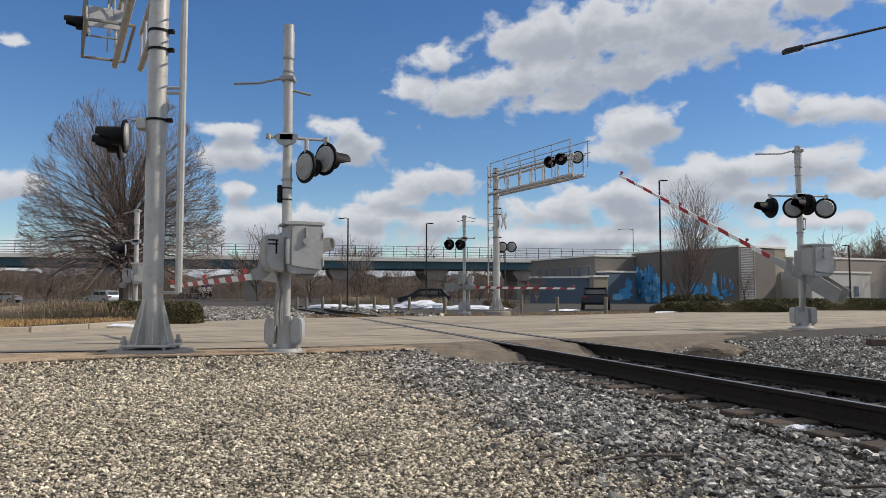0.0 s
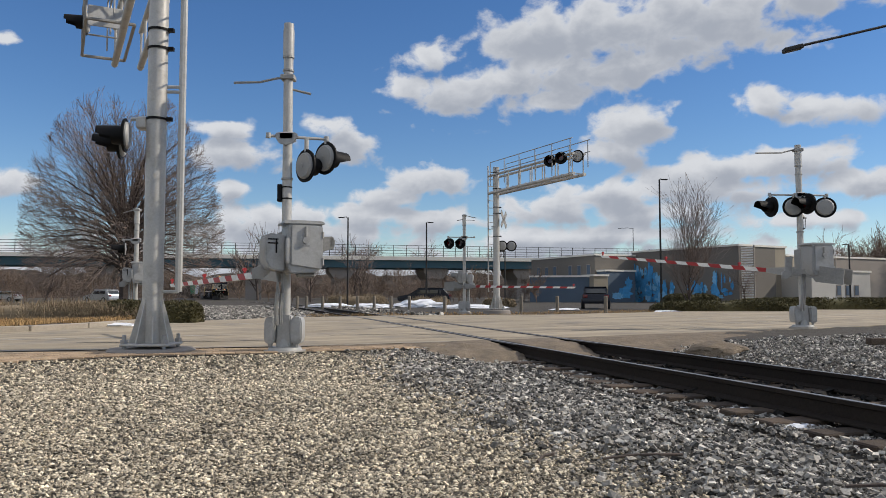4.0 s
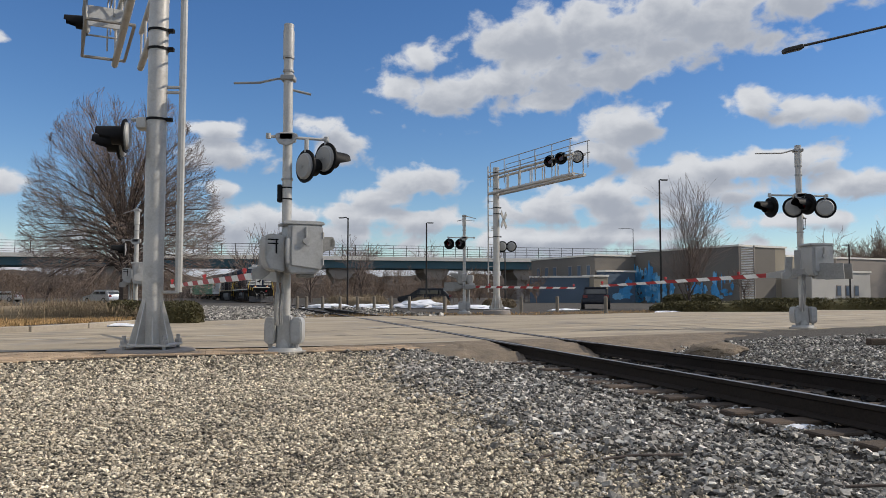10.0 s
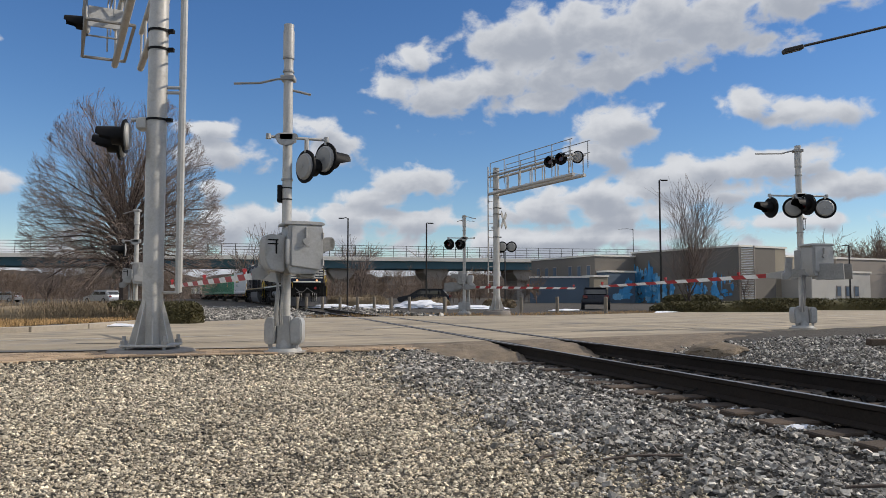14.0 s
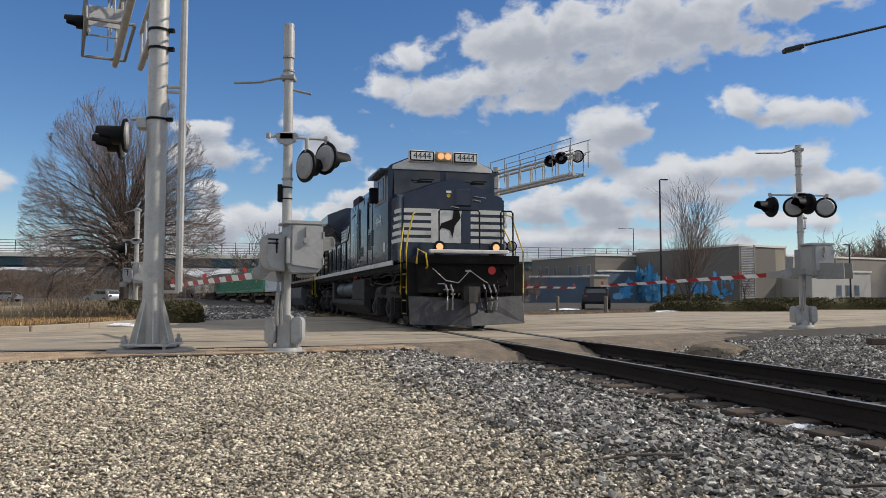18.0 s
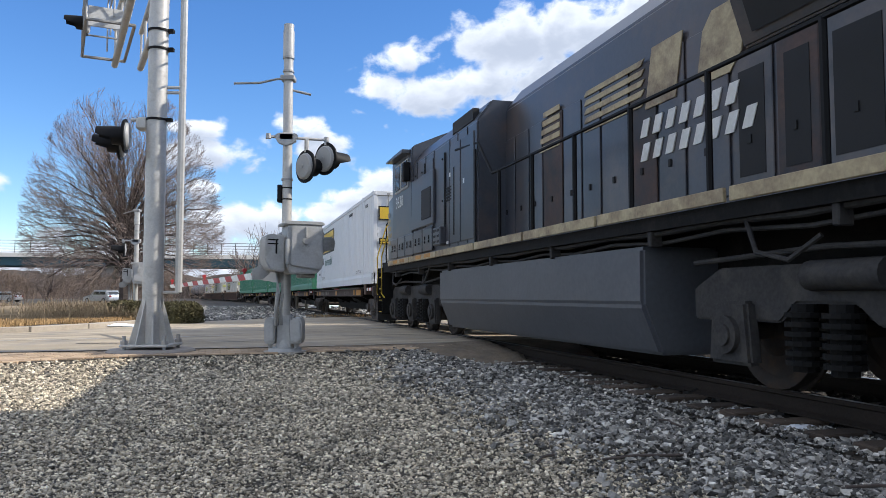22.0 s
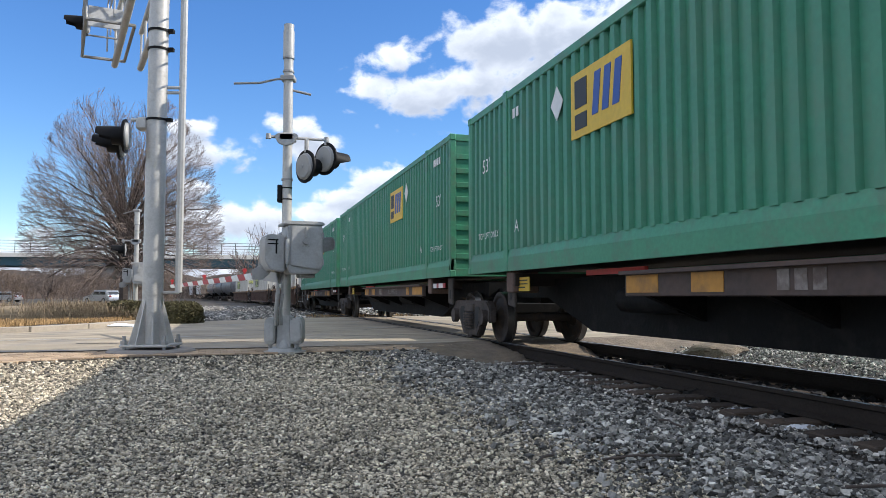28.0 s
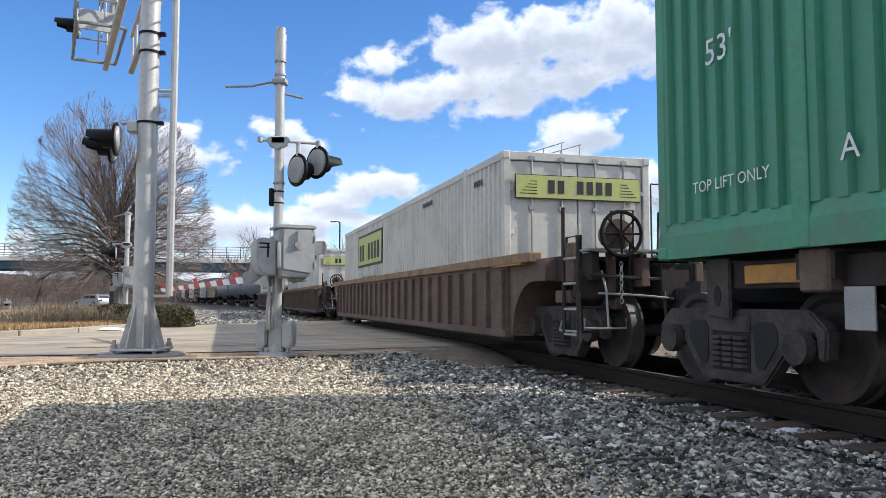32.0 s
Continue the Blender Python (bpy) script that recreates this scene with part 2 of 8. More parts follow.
NEAR_EDGE = [(-400, -104), (-60, -4.2), (-6.8, 11.55), (-2.1, 12.95), (3.0, 15.6), (8.6, 19.0), (13.2, 22.4), (80, 72), (400, 300)]
FAR_EDGE = [(-400, -72), (-60, 3.5), (-10.3, 17.4), (-9.3, 20.0), (-9.0, 24.4), (-6.2, 29.3), (-2.5, 32.4), (4.5, 34.0), (10.0, 38.4), (33, 56.5), (80, 92), (400, 332)]


def edge_y(edge, x):
    for (x0, y0), (x1, y1) in zip(edge, edge[1:]):
        if x0 <= x <= x1:
            return y0 + (y1 - y0) * (x - x0) / (x1 - x0)
    return y0


# the inner edge of the brick paving, where the gravel meets it
PAVE_IN = [(-11, 8.3), (-6.0, 9.75), (-4.6, 10.9), (-2.9, 11.45), (-0.4, 12.6), (0.4, 13.9)]


def ground_z(x, y):
    s, n = rail_frame(x, y)
    near = y < edge_y(NEAR_EDGE, max(min(x, 390), -390))
    z = -0.16 if near else -0.07
    d = abs(n - OFF)
    if s < BEND0 + 10:
        z = min(z, -0.27 + max(0, d - 1.5) * 0.1) if d < 2.6 else z
    if near:
        z += 0.012 * noise.noise((x * 1.1, y * 1.1, 0)) + 0.02 * noise.noise((x * 0.3, y * 0.3, 4))
        if -11 < x < 0.4 and y > 7:
            gap = edge_y(PAVE_IN, x) - y
            if gap < 1.8:
                z += (-0.05 - z) * (1 - max(0, gap) / 1.8) ** 1.5
        if n > OFF + 2.2:
            z += min(0.16, (n - OFF - 2.2) * 0.05)
    if y > 60:
        z += 0.0016 * (y - 60)
    return z


gx = sorted({round(v, 3) for v in list(np.arange(-12, 16, 0.3)) + list(np.arange(-60, 80, 4.0)) + [-3000, -1500, -700, -300, -150, 150, 300, 700, 1500, 3000]})
gy = sorted({round(v, 3) for v in list(np.arange(0, 30, 0.3)) + list(np.arange(-40, 160, 4.0)) + [-3000, -1500, -700, -300, -100, 250, 400, 700, 1500, 3000]})
gv = [(x, y, ground_z(x, y) if abs(x) < 200 and abs(y) < 300 else -0.1) for y in gy for x in gx]
gf = [(j * len(gx) + i, j * len(gx) + i + 1, (j + 1) * len(gx) + i + 1, (j + 1) * len(gx) + i) for j in range(len(gy) - 1) for i in range(len(gx) - 1)]
ground = tagged(solid("ground", gv, gf, GROUND), "dusty gravel and dirt ground beside the railway, darkened as shade between stones", "ground", kind="structure")

bm = bmesh.new()
outline = NEAR_EDGE + FAR_EDGE[::-1]
prism(bm, outline, -0.6, 0.0, "z")
bmesh.ops.triangulate(bm, faces=[f for f in bm.faces if len(f.verts) > 4])
road = tagged(finish("road", bm, ASPHALT), "worn grey-tan multi-lane road across the railway", "road", kind="structure")

# ---- the railway ----
railway = thing("railway_track", "single railway track on timber ties in grey ballast", "railway track", kind="structure")
RAILS = [(-0.075, -0.19), (0.075, -0.19), (0.075, -0.178), (0.012, -0.15), (0.012, -0.05), (0.037, -0.038), (0.037, -0.006), (0.03, 0.0), (-0.03, 0.0), (-0.037, -0.006), (-0.037, -0.038), (-0.012, -0.05), (-0.012, -0.15), (-0.075, -0.178)]
for side in (-0.7525, 0.7525):
    bm = bmesh.new()
    rings = []
    for s in [-60, -10, 0, 10, 20, 30, 40] + list(range(45, 121, 5)) + [200, 420]:
        p, way = track(s)
        cross = Vector((way.y, -way.x, 0))
        rings.append([bm.verts.new(p + cross * (side + u) + Vector((0, 0, v + 0.006))) for u, v in RAILS])
    for a, b in zip(rings, rings[1:]):
        for k in range(len(RAILS)):
            f = bm.faces.new((a[k], a[(k + 1) % len(RAILS)], b[(k + 1) % len(RAILS)], b[k]))
            f.material_index = 1 if k == 7 else 0
    part("rail", bm, [RAIL, RAIL_TOP], railway)
bm = bmesh.new()
box(bm, -0.115, 0.115, -1.3, 1.3, -0.36, -0.19, 0.012)
tie = part("tie", bm, TIE, railway)
tie_mesh = tie.data
tie.matrix_world = Matrix.Translation(at_track(-6, 0)) @ Matrix.Rotation(math.pi / 2 - ANG, 4, "Z")
random.seed(7)
for i in range(1, 110):
    s = -6 + i * 0.52
    if 11.2 < s < 27:
        continue
    o = new("tie", tie_mesh)
    o.parent = railway
    p = at_track(s, random.uniform(-0.06, 0.06), random.uniform(-0.012, 0.008))
    o.matrix_world = Matrix.Translation(p) @ Matrix.Rotation(math.pi / 2 - ANG + random.uniform(-0.02, 0.02), 4, "Z")


# ---- crossing signals ----
WEIGHT = material("dull dark grey steel", (0.3, 0.295, 0.28), 0.65, 0.3, 0.25, 30, 3, 0.1)
UP = Vector((0, 0, 1))
ROADSIDE = Vector((-0.574, 0.819, 0))      # across the road, away from the camera


def signal_head(parent, c, way, hood=True, r=0.255):
    """A round flasher: disc, lens housing, hood and lens; it looks along way."""
    way = Vector(way).normalized()
    bm = bmesh.new()
    disc(bm, Vector(c), way, r, 0.025, 32)
    disc(bm, Vector(c) - way * 0.02, way, r + 0.012, 0.012, 32)
    head = part("flasher", bm, BLACK, parent, "black round flasher with a hooded red lens", True)
    bm = bmesh.new()
    for k0, d0, k1, d1 in ((0.84, 0.02, 0.82, 0.05), (0.82, 0.05, 0.72, 0.075), (0.72, 0.075, 0.1, 0.085)):
        tube(bm, Vector(c) - way * d0, Vector(c) - way * d1, r * k0, r * k1, 28, False)
    disc(bm, Vector(c) - way * 0.085, way, r * 0.12, 0.02, 12)
    part("back_plate", bm, DISC, head, "grey back plate", True)
    bm = bmesh.new()
    q = way.to_track_quat("Z", "Y").to_matrix()
    n = 14
    rows = []
    for j, (d, rr) in enumerate(((0.0, 0.15), (0.4, 0.14))):
        rows.append([bm.verts.new(Vector(c) + q @ Vector((rr * math.cos(a), rr * math.sin(a), d * (1 if math.sin(a) > -0.3 else 0.45)))) for a in [2 * math.pi * i / n for i in range(n)]])
    for i in range(n):
        bm.faces.new((rows[0][i], rows[0][(i + 1) % n], rows[1][(i + 1) % n], rows[1][i]))
    part("hood", bm, BLACK, head, "black lens hood", True)
    bm = bmesh.new()
    disc(bm, Vector(c) + way * 0.02, way, 0.108, 0.02, 20)
    part("lens", bm, RED_LENS, head, "unlit dark red lens", True)
    return head


def gate_mast(name, at, height, heads, arm_len=0.0, m_way=None, label="", mech_z=1.62, fork=True, box_scale=1.0):
    """A mast on a footing, with flashers, a gate mechanism and its swinging arm. heads: (offset along the bar, way, hanging)."""
    t = thing(name, label, "crossing signal", "crossing gates", Matrix.Translation(at))
    bm = bmesh.new()
    tube(bm, (0, 0, -0.3), (0, 0, 0.05), 0.37, 0.33, 20)
    part("footing", bm, CONCRETE, t, "round concrete footing")
    bm = bmesh.new()
    tube(bm, (0, 0, 0.05), (0, 0, 0.1), 0.27, 0.25, 16)
    tube(bm, (0, 0, 0.1), (0, 0, 0.24), 0.15, 0.12, 16)
    prism(bm, [(-0.12, 0.1), (0.12, 0.1), (0.105, 0.6), (-0.105, 0.6)], -0.12, 0.12, "y", bevel=0.02)
    base = part("junction_base", bm, CASE, t, "grey cast foot of the mast", True)
    for a, b in ((-0.29, -0.12), (0.115, 0.29)):
        bm = bmesh.new()
        m = (a + b) / 2
        prism(bm, [(a + 0.03, 0.16), (b - 0.03, 0.16), (b, 0.22), (b, 0.5), (b - 0.03, 0.57), (a + 0.03, 0.57), (a, 0.5), (a, 0.22)], -0.19, 0.12, "y", bevel=0.015)
        jb = part("junction_box", bm, CASE, base, "grey junction box", True)
        bm = bmesh.new()
        prism(bm, [(a + 0.04, 0.2), (b - 0.04, 0.2), (b - 0.015, 0.25), (b - 0.015, 0.48), (b - 0.04, 0.53), (a + 0.04, 0.53), (a + 0.015, 0.48), (a + 0.015, 0.25)], -0.215, -0.19, "y", bevel=0.008)
        part("cover", bm, CASE, jb)
        bm = bmesh.new()
        tube(bm, (m, -0.12, 0.1), (m, -0.12, 0.17), 0.035, None, 8)
        part("bolt", bm, GALV, jb)
    bm = bmesh.new()
    tube(bm, (0, 0, 0.05), (0, 0, height - 0.55), 0.076, 0.076, 20)
    tube(bm, (0, 0, height - 0.55), (0, 0, height - 0.1), 0.088, 0.088, 20)
    tube(bm, (0, 0, height - 0.5), (0, 0, height), 0.08, 0.08, 20)
    part("mast", bm, ALU, t, "silver tubular mast", True)
    for z in (height - 0.56, height - 0.78, height * 0.52):
        bm = bmesh.new()
        tube(bm, (0, 0, z), (0, 0, z + 0.03), 0.092, 0.092, 16)
        part("band_clamp", bm, GALV, t)
    return t


def gate_arm(parent, name, length, pivot, way, stripes=8, drop=0.0, weight=1.0):
    """The arm, built along +x from its pivot; its pose is in the mast's space."""
    a = new(name)
    a.parent = parent
    a["label"] = "red and white striped crossing gate arm"
    turn = math.atan2(way.y, way.x)
    a.matrix_basis = Matrix.Translation(pivot) @ Matrix.Rotation(turn, 4, "Z") @ Matrix.Rotation(-drop, 4, "Y")
    bm = bmesh.new()
    prism(bm, [(-0.05, -0.16), (0.95, -0.06), (0.95, 0.06), (-0.05, 0.16)], -0.05, -0.02, "y")
    prism(bm, [(-0.05, -0.16), (0.95, -0.06), (0.95, 0.06), (-0.05, 0.16)], 0.02, 0.05, "y")
    part("arm_bracket", bm, GALV, a, "grey fork bracket")
    L0 = 0.85
    step = (length - L0) / (2 * stripes)
    for i in range(2 * stripes):
        bm = bmesh.new()
        x0, x1 = L0 + i * step, L0 + (i + 1) * step
        h0, h1 = 0.056 - 0.02 * i / (2 * stripes), 0.056 - 0.02 * (i + 1) / (2 * stripes)
        k = 0.05
        prism(bm, [(x0 - k, -h0), (x1 - k, -h1), (x1 + k, h1), (x0 + k, h0)], -0.022, 0.022, "y")
        part("white_stripe" if i % 2 else "red_stripe", bm, WHITE_BAND if i % 2 else RED_BAND, a)
    for x in (length - 0.06, length * 0.62, length * 0.26):
        bm = bmesh.new()
        box(bm, x - 0.02, x + 0.02, -0.015, 0.015, 0.03, 0.1)
        disc(bm, (x, 0, 0.12), (1, 0, 0), 0.036, 0.06, 12)
        part("arm_lamp", bm, RED_BAND, a, "small red arm lamp", True)
    for sy in (-0.2, 0.2) if weight else ():
        bm = bmesh.new()
        prism(bm, [(0.1, -0.08), (0.1, 0.08), (-0.5 * weight, 0.12), (-0.55 * weight, 0.12 + 0.12 * weight), (-1.4 * weight, 0.2 * weight), (-1.4 * weight, -0.24 * weight), (-0.6 * weight, -0.22 * weight), (-0.5 * weight, -0.1)], sy - 0.016, sy + 0.016, "y")
        part("counterweight", bm, WEIGHT, a, "dark grey counterweight plate")
    return a


def mechanism(t, z, yaw, w=0.5, h=0.76, housing=True):
    """The gate machine's case, hung before the mast; its door looks along -y of the case."""
    turn = Matrix.Translation((0, 0, z)) @ Matrix.Rotation(yaw, 4, "Z")
    x0, x1 = -0.1, w - 0.1
    bm = bmesh.new()
    prism(bm, [(x0, -h / 2 + 0.1), (x0 + 0.05, -h / 2), (x1 - 0.09, -h / 2), (x1, -h / 2 + 0.1), (x1, h / 2 - 0.05), (x1 - 0.04, h / 2), (x0 + 0.04, h / 2), (x0, h / 2 - 0.05)], -0.6, -0.12, "y", bevel=0.018)
    case = part("gate_machine", bm, CASE, t, "grey gate machine case", True)
    case.matrix_basis = turn
    bm = bmesh.new()
    prism(bm, [(x0 - 0.06, h / 2 - 0.02), (x1 + 0.02, h / 2 - 0.02), (x1 + 0.02, h / 2 + 0.012), (x1 - 0.04, h / 2 + 0.035), (x0 - 0.02, h / 2 + 0.035), (x0 - 0.06, h / 2 + 0.01)], -0.63, -0.1, "y", bevel=0.008)
    part("lid", bm, CASE, case, "grey overhanging lid")
    bm = bmesh.new()
    prism(bm, [(x0 + 0.05, -h / 2 + 0.12), (x1 - 0.06, -h / 2 + 0.06), (x1 - 0.02, -h / 2 + 0.12), (x1 - 0.02, h / 2 - 0.07), (x1 - 0.05, h / 2 - 0.04), (x0 + 0.08, h / 2 - 0.04), (x0 + 0.05, h / 2 - 0.07)], -0.635, -0.6, "y", bevel=0.01)
    door = part("case_door", bm, CASE, case, "grey hinged case door", True)
    if housing:
        bm = bmesh.new()
        prism(bm, [(x0 - 0.31, -h / 2 + 0.2), (x0 - 0.24, -h / 2 + 0.06), (x0 - 0.02, -h / 2 + 0.02), (x0 - 0.02, h / 2 - 0.18), (x0 - 0.26, h / 2 - 0.16), (x0 - 0.31, h / 2 - 0.2)], -0.5, 0.04, "y", bevel=0.02)
        relay = part("relay_box", bm, CASE, case, "grey gear housing", True)
        bm = bmesh.new()
        box(bm, x0 - 0.03, x0 + 0.02, -0.64, -0.56, -h / 2 + 0.14, h / 2 - 0.24, 0.012, 2)
        part("seam", bm, CASE, relay, "raised flange", True)
        for dz in (0.12, 0.06):
            bm = bmesh.new()
            box(bm, x0 - 0.28, x0 - 0.12, -0.51, -0.49, dz, dz + 0.02, 0.004)
            box(bm, x0 - 0.16, x0 - 0.14, -0.52, -0.49, dz - 0.14, dz)
            part("clasp", bm, BLACK, relay, "dark clasp")
    bm = bmesh.new()
    xm = (x0 + x1) / 2
    box(bm, xm - 0.02, xm + 0.012, -0.68, -0.63, 0.16, 0.32, 0.006)
    disc(bm, (xm - 0.004, -0.66, 0.11), (0, 1, 0), 0.052, 0.04, 12)
    part("latch", bm, GALV, door, "latch lever")
    for dz in (-0.2, 0.2):
        bm = bmesh.new()
        tube(bm, (x1 - 0.01, -0.63, dz - 0.05), (x1 - 0.01, -0.63, dz + 0.05), 0.018, None, 8)
        part("hinge", bm, GALV, door)
    for k in range(3):
        bm = bmesh.new()
        box(bm, xm - 0.06 + k * 0.045, xm - 0.03 + k * 0.045, -0.638, -0.634, 0.02, 0.045)
        part("label_plate", bm, GALV, door, "unreadable small label")
    # fork on the far side that carries the counterweight
    bm = bmesh.new()
    prism(bm, [(x1 - 0.02, 0.2), (x1 + 0.26, 0.22), (x1 + 0.3, 0.14), (x1 + 0.28, 0.02), (x1 + 0.12, -0.02), (x1 - 0.02, -0.3), (x1 - 0.1, -0.34), (x1 - 0.02, -0.06)], -0.2, -0.14, "y", bevel=0.01)
    prism(bm, [(x1 - 0.02, 0.2), (x1 + 0.26, 0.22), (x1 + 0.3, 0.14), (x1 + 0.28, 0.02), (x1 + 0.02, 0.02)], 0.1, 0.16, "y", bevel=0.01)
    box(bm, x1 + 0.2, x1 + 0.28, -0.2, 0.16, 0.04, 0.2, 0.01)
    part("weight_fork", bm, WEIGHT, case, "dark grey fork of the counterweight")
    # arm support that drops from the housing
    bm = bmesh.new()
    prism(bm, [(x0 - 0.3, 0.1), (x0 - 0.1, 0.1), (x0 - 0.14, -0.36), (x0 - 0.26, -0.46), (x0 - 0.42, -0.46), (x0 - 0.42, -0.3), (x0 - 0.32, -0.26)], 0.03, 0.09, "y", bevel=0.012)
    part("arm_support", bm, CASE, case, "grey arm support")
    for dx, q in ((-0.19, 0.036), (-0.13, 0.018), (-0.11, 0.014)):
        bm = bmesh.new()
        pipe(bm, [(dx, -0.3, -h / 2 + 0.04), (dx + 0.01, -0.3, -h / 2 - 0.3), (dx - 0.01, -0.28, -z + 0.7), (dx + 0.01, -0.22, -z + 0.46)], q, 8)
        part("conduit", bm, GALV, case, "conduit down to the base", True)
    bm = bmesh.new()
    box(bm, -0.12, 0.12, -0.16, 0.12, -h / 2 + 0.1, h / 2 - 0.1, 0.02)
    part("bracket", bm, GALV, case, "mounting bracket")
    bm = bmesh.new()
    box(bm, 0.1, 0.35, -0.5, -0.25, -h / 2 - 0.06, -h / 2 + 0.01, 0.02)
    part("gear_cover", bm, WEIGHT, case, "dark gear cover")
    return case


def top_rod(t, z, way, length=0.85, both=True):
    bm = bmesh.new()
    w = Vector(way).normalized()
    pipe(bm, [Vector((0, 0, z)) - w * 0.08, Vector((0, 0, z - 0.02)) + w * 0.18, Vector((0, 0, z - 0.09)) + w * 0.45, Vector((0, 0, z - 0.11)) + w * length], 0.019)
    if both:
        pipe(bm, [Vector((0, 0, z - 0.18)), Vector((0, 0, z - 0.26)) - w * 0.36], 0.02)
    box(bm, -0.11, 0.11, -0.1, 0.1, z - 0.05, z + 0.03, 0.01)
    part("cable_rod", bm, GALV, t, "thin grey conduit rod", True)


def flasher_bar(t, z, heads, way, span):
    bm = bmesh.new()
    w = Vector(way).normalized()
    tube(bm, Vector((0, 0, z)) - w * span[0], Vector((0, 0, z)) + w * span[1], 0.024, 0.024, 10)
    box(bm, -0.12, 0.12, -0.12, 0.12, z - 0.07, z + 0.06, 0.02)
    for off, look_way, *low in heads:
        c = Vector((0, 0, z - 0.02)) + w * off
        tube(bm, c + UP * 0.02, c - UP * (low[0] - 0.25 if low else 0.06), 0.035, 0.035, 10)
    bar = part("cross_bar", bm, ALU, t, "silver cross bar", True)
    bm = bmesh.new()
    prism(bm, [(-0.15, z + 0.05), (0.15, z + 0.05), (0.19, z), (0.12, z - 0.12), (0.0, z - 0.16), (-0.12, z - 0.12), (-0.19, z)], -0.12, -0.085, "y", bevel=0.012)
    part("clamp_plate", bm, CASE, bar, "grey clamp plate", True)
    for k in (-span[0], span[1]):
        bm = bmesh.new()
        tube(bm, Vector((0, 0, z - 0.035)) + w * k, Vector((0, 0, z + 0.045)) + w * k, 0.045, 0.04, 12)
        part("end_cap", bm, CASE, bar, "grey end cap", True)
    for off, look_way, *low in heads:
        signal_head(t, Vector((0, 0, z - (low[0] if low else 0.31))) + w * off, look_way)


# the near mast, whose arm lies across the road
near_at = Vector((-2.47, 12.0, -0.06))
mast_near = gate_mast("gate_mast", near_at, 5.25, (), label="silver crossing gate mast with grey gate machine beside the road")
mechanism(mast_near, 1.62, radians(23), 0.54)
gate_arm(mast_near, "gate_arm", 6.1, Vector((-0.1, 0.06, 1.27)), ROADSIDE, 8, radians(-1.4), 0.0)
flasher_bar(mast_near, 3.42, ((0.3, (0.72, 0.69, 0), 0.45), (0.62, (0.66, 0.75, 0), 0.31)), (0.92, 0.3, 0), (0.3, 0.62))
bm = bmesh.new()
box(bm, -0.145, -0.075, -0.06, 0.05, 2.38, 2.66, 0.012)
part("switch_box", bm, BLACK, mast_near, "small black box on the mast")
for z in (2.42, 2.6):
    bm = bmesh.new()
    tube(bm, (0, 0, z), (0, 0, z + 0.02), 0.082, 0.082, 16)
    part("strap", bm, BLACK, mast_near, "thin dark strap")
top_rod(mast_near, 4.38, (-0.95, -0.1, 0))

# the mast on the far side of the railway
right_at = Vector((9.16, 19.5, -0.0))
mast_right = gate_mast("gate_mast", right_at, 4.72, (), label="silver crossing gate mast with a swinging striped arm")
mechanism(mast_right, 1.73, radians(10), 0.58, 0.78, False)
arm_right = gate_arm(mast_right, "gate_arm", 6.9, Vector((0, 0.0, 1.42)), ROADSIDE, 8, radians(27), weight=0.85)
flasher_bar(mast_right, 3.42, ((-0.78, (-0.96, -0.28, 0)), (0.7, (0.3, 0.95, 0)), (-0.16, (0.3, 0.95, 0))), (0.97, 0.1, 0), (0.8, 0.75))
signal_head(mast_right, Vector((0.06, -0.3, 3.16)), (-0.93, -0.36, 0))
bm = bmesh.new()
tube(bm, (0.02, 0, 3.4), (0.04, -0.26, 3.34), 0.022, None, 8)
part("head_bracket", bm, ALU, mast_right, "silver bracket", True)
top_rod(mast_right, 4.6, (-0.98, -0.1, 0), 1.15, False)

# the mast across the road
far_at = Vector((1.05, 37.6, 0.0))
mast_far = gate_mast("gate_mast", far_at, 4.85, (), label="silver crossing gate mast with a lowered striped arm")
mechanism(mast_far, 1.75, radians(170), 0.45, 0.6)
gate_arm(mast_far, "gate_arm", 7.6, Vector((0, 0.0, 1.3)), -ROADSIDE, 8, radians(-1))
flasher_bar(mast_far, 3.72, ((-0.75, (-0.35, -0.93, 0)), (-0.2, (-0.35, -0.93, 0))), (0.98, 0.1, 0), (0.8, 0.5))
top_rod(mast_far, 4.8, (0.97, 0.2, 0), 0.6)

left_at = Vector((-10.55, 26.2, -0.15))
mast_left = gate_mast("gate_mast", left_at, 4.0, (), label="silver crossing mast behind the hedge")
mechanism(mast_left, 1.75, radians(20), 0.42, 0.7)
flasher_bar(mast_left, 2.9, ((-0.42, (-0.9, -0.4, 0)),), (0.98, 0.1, 0), (0.45, 0.1))
top_rod(mast_left, 3.95, (-0.97, 0.1, 0), 0.5, False)


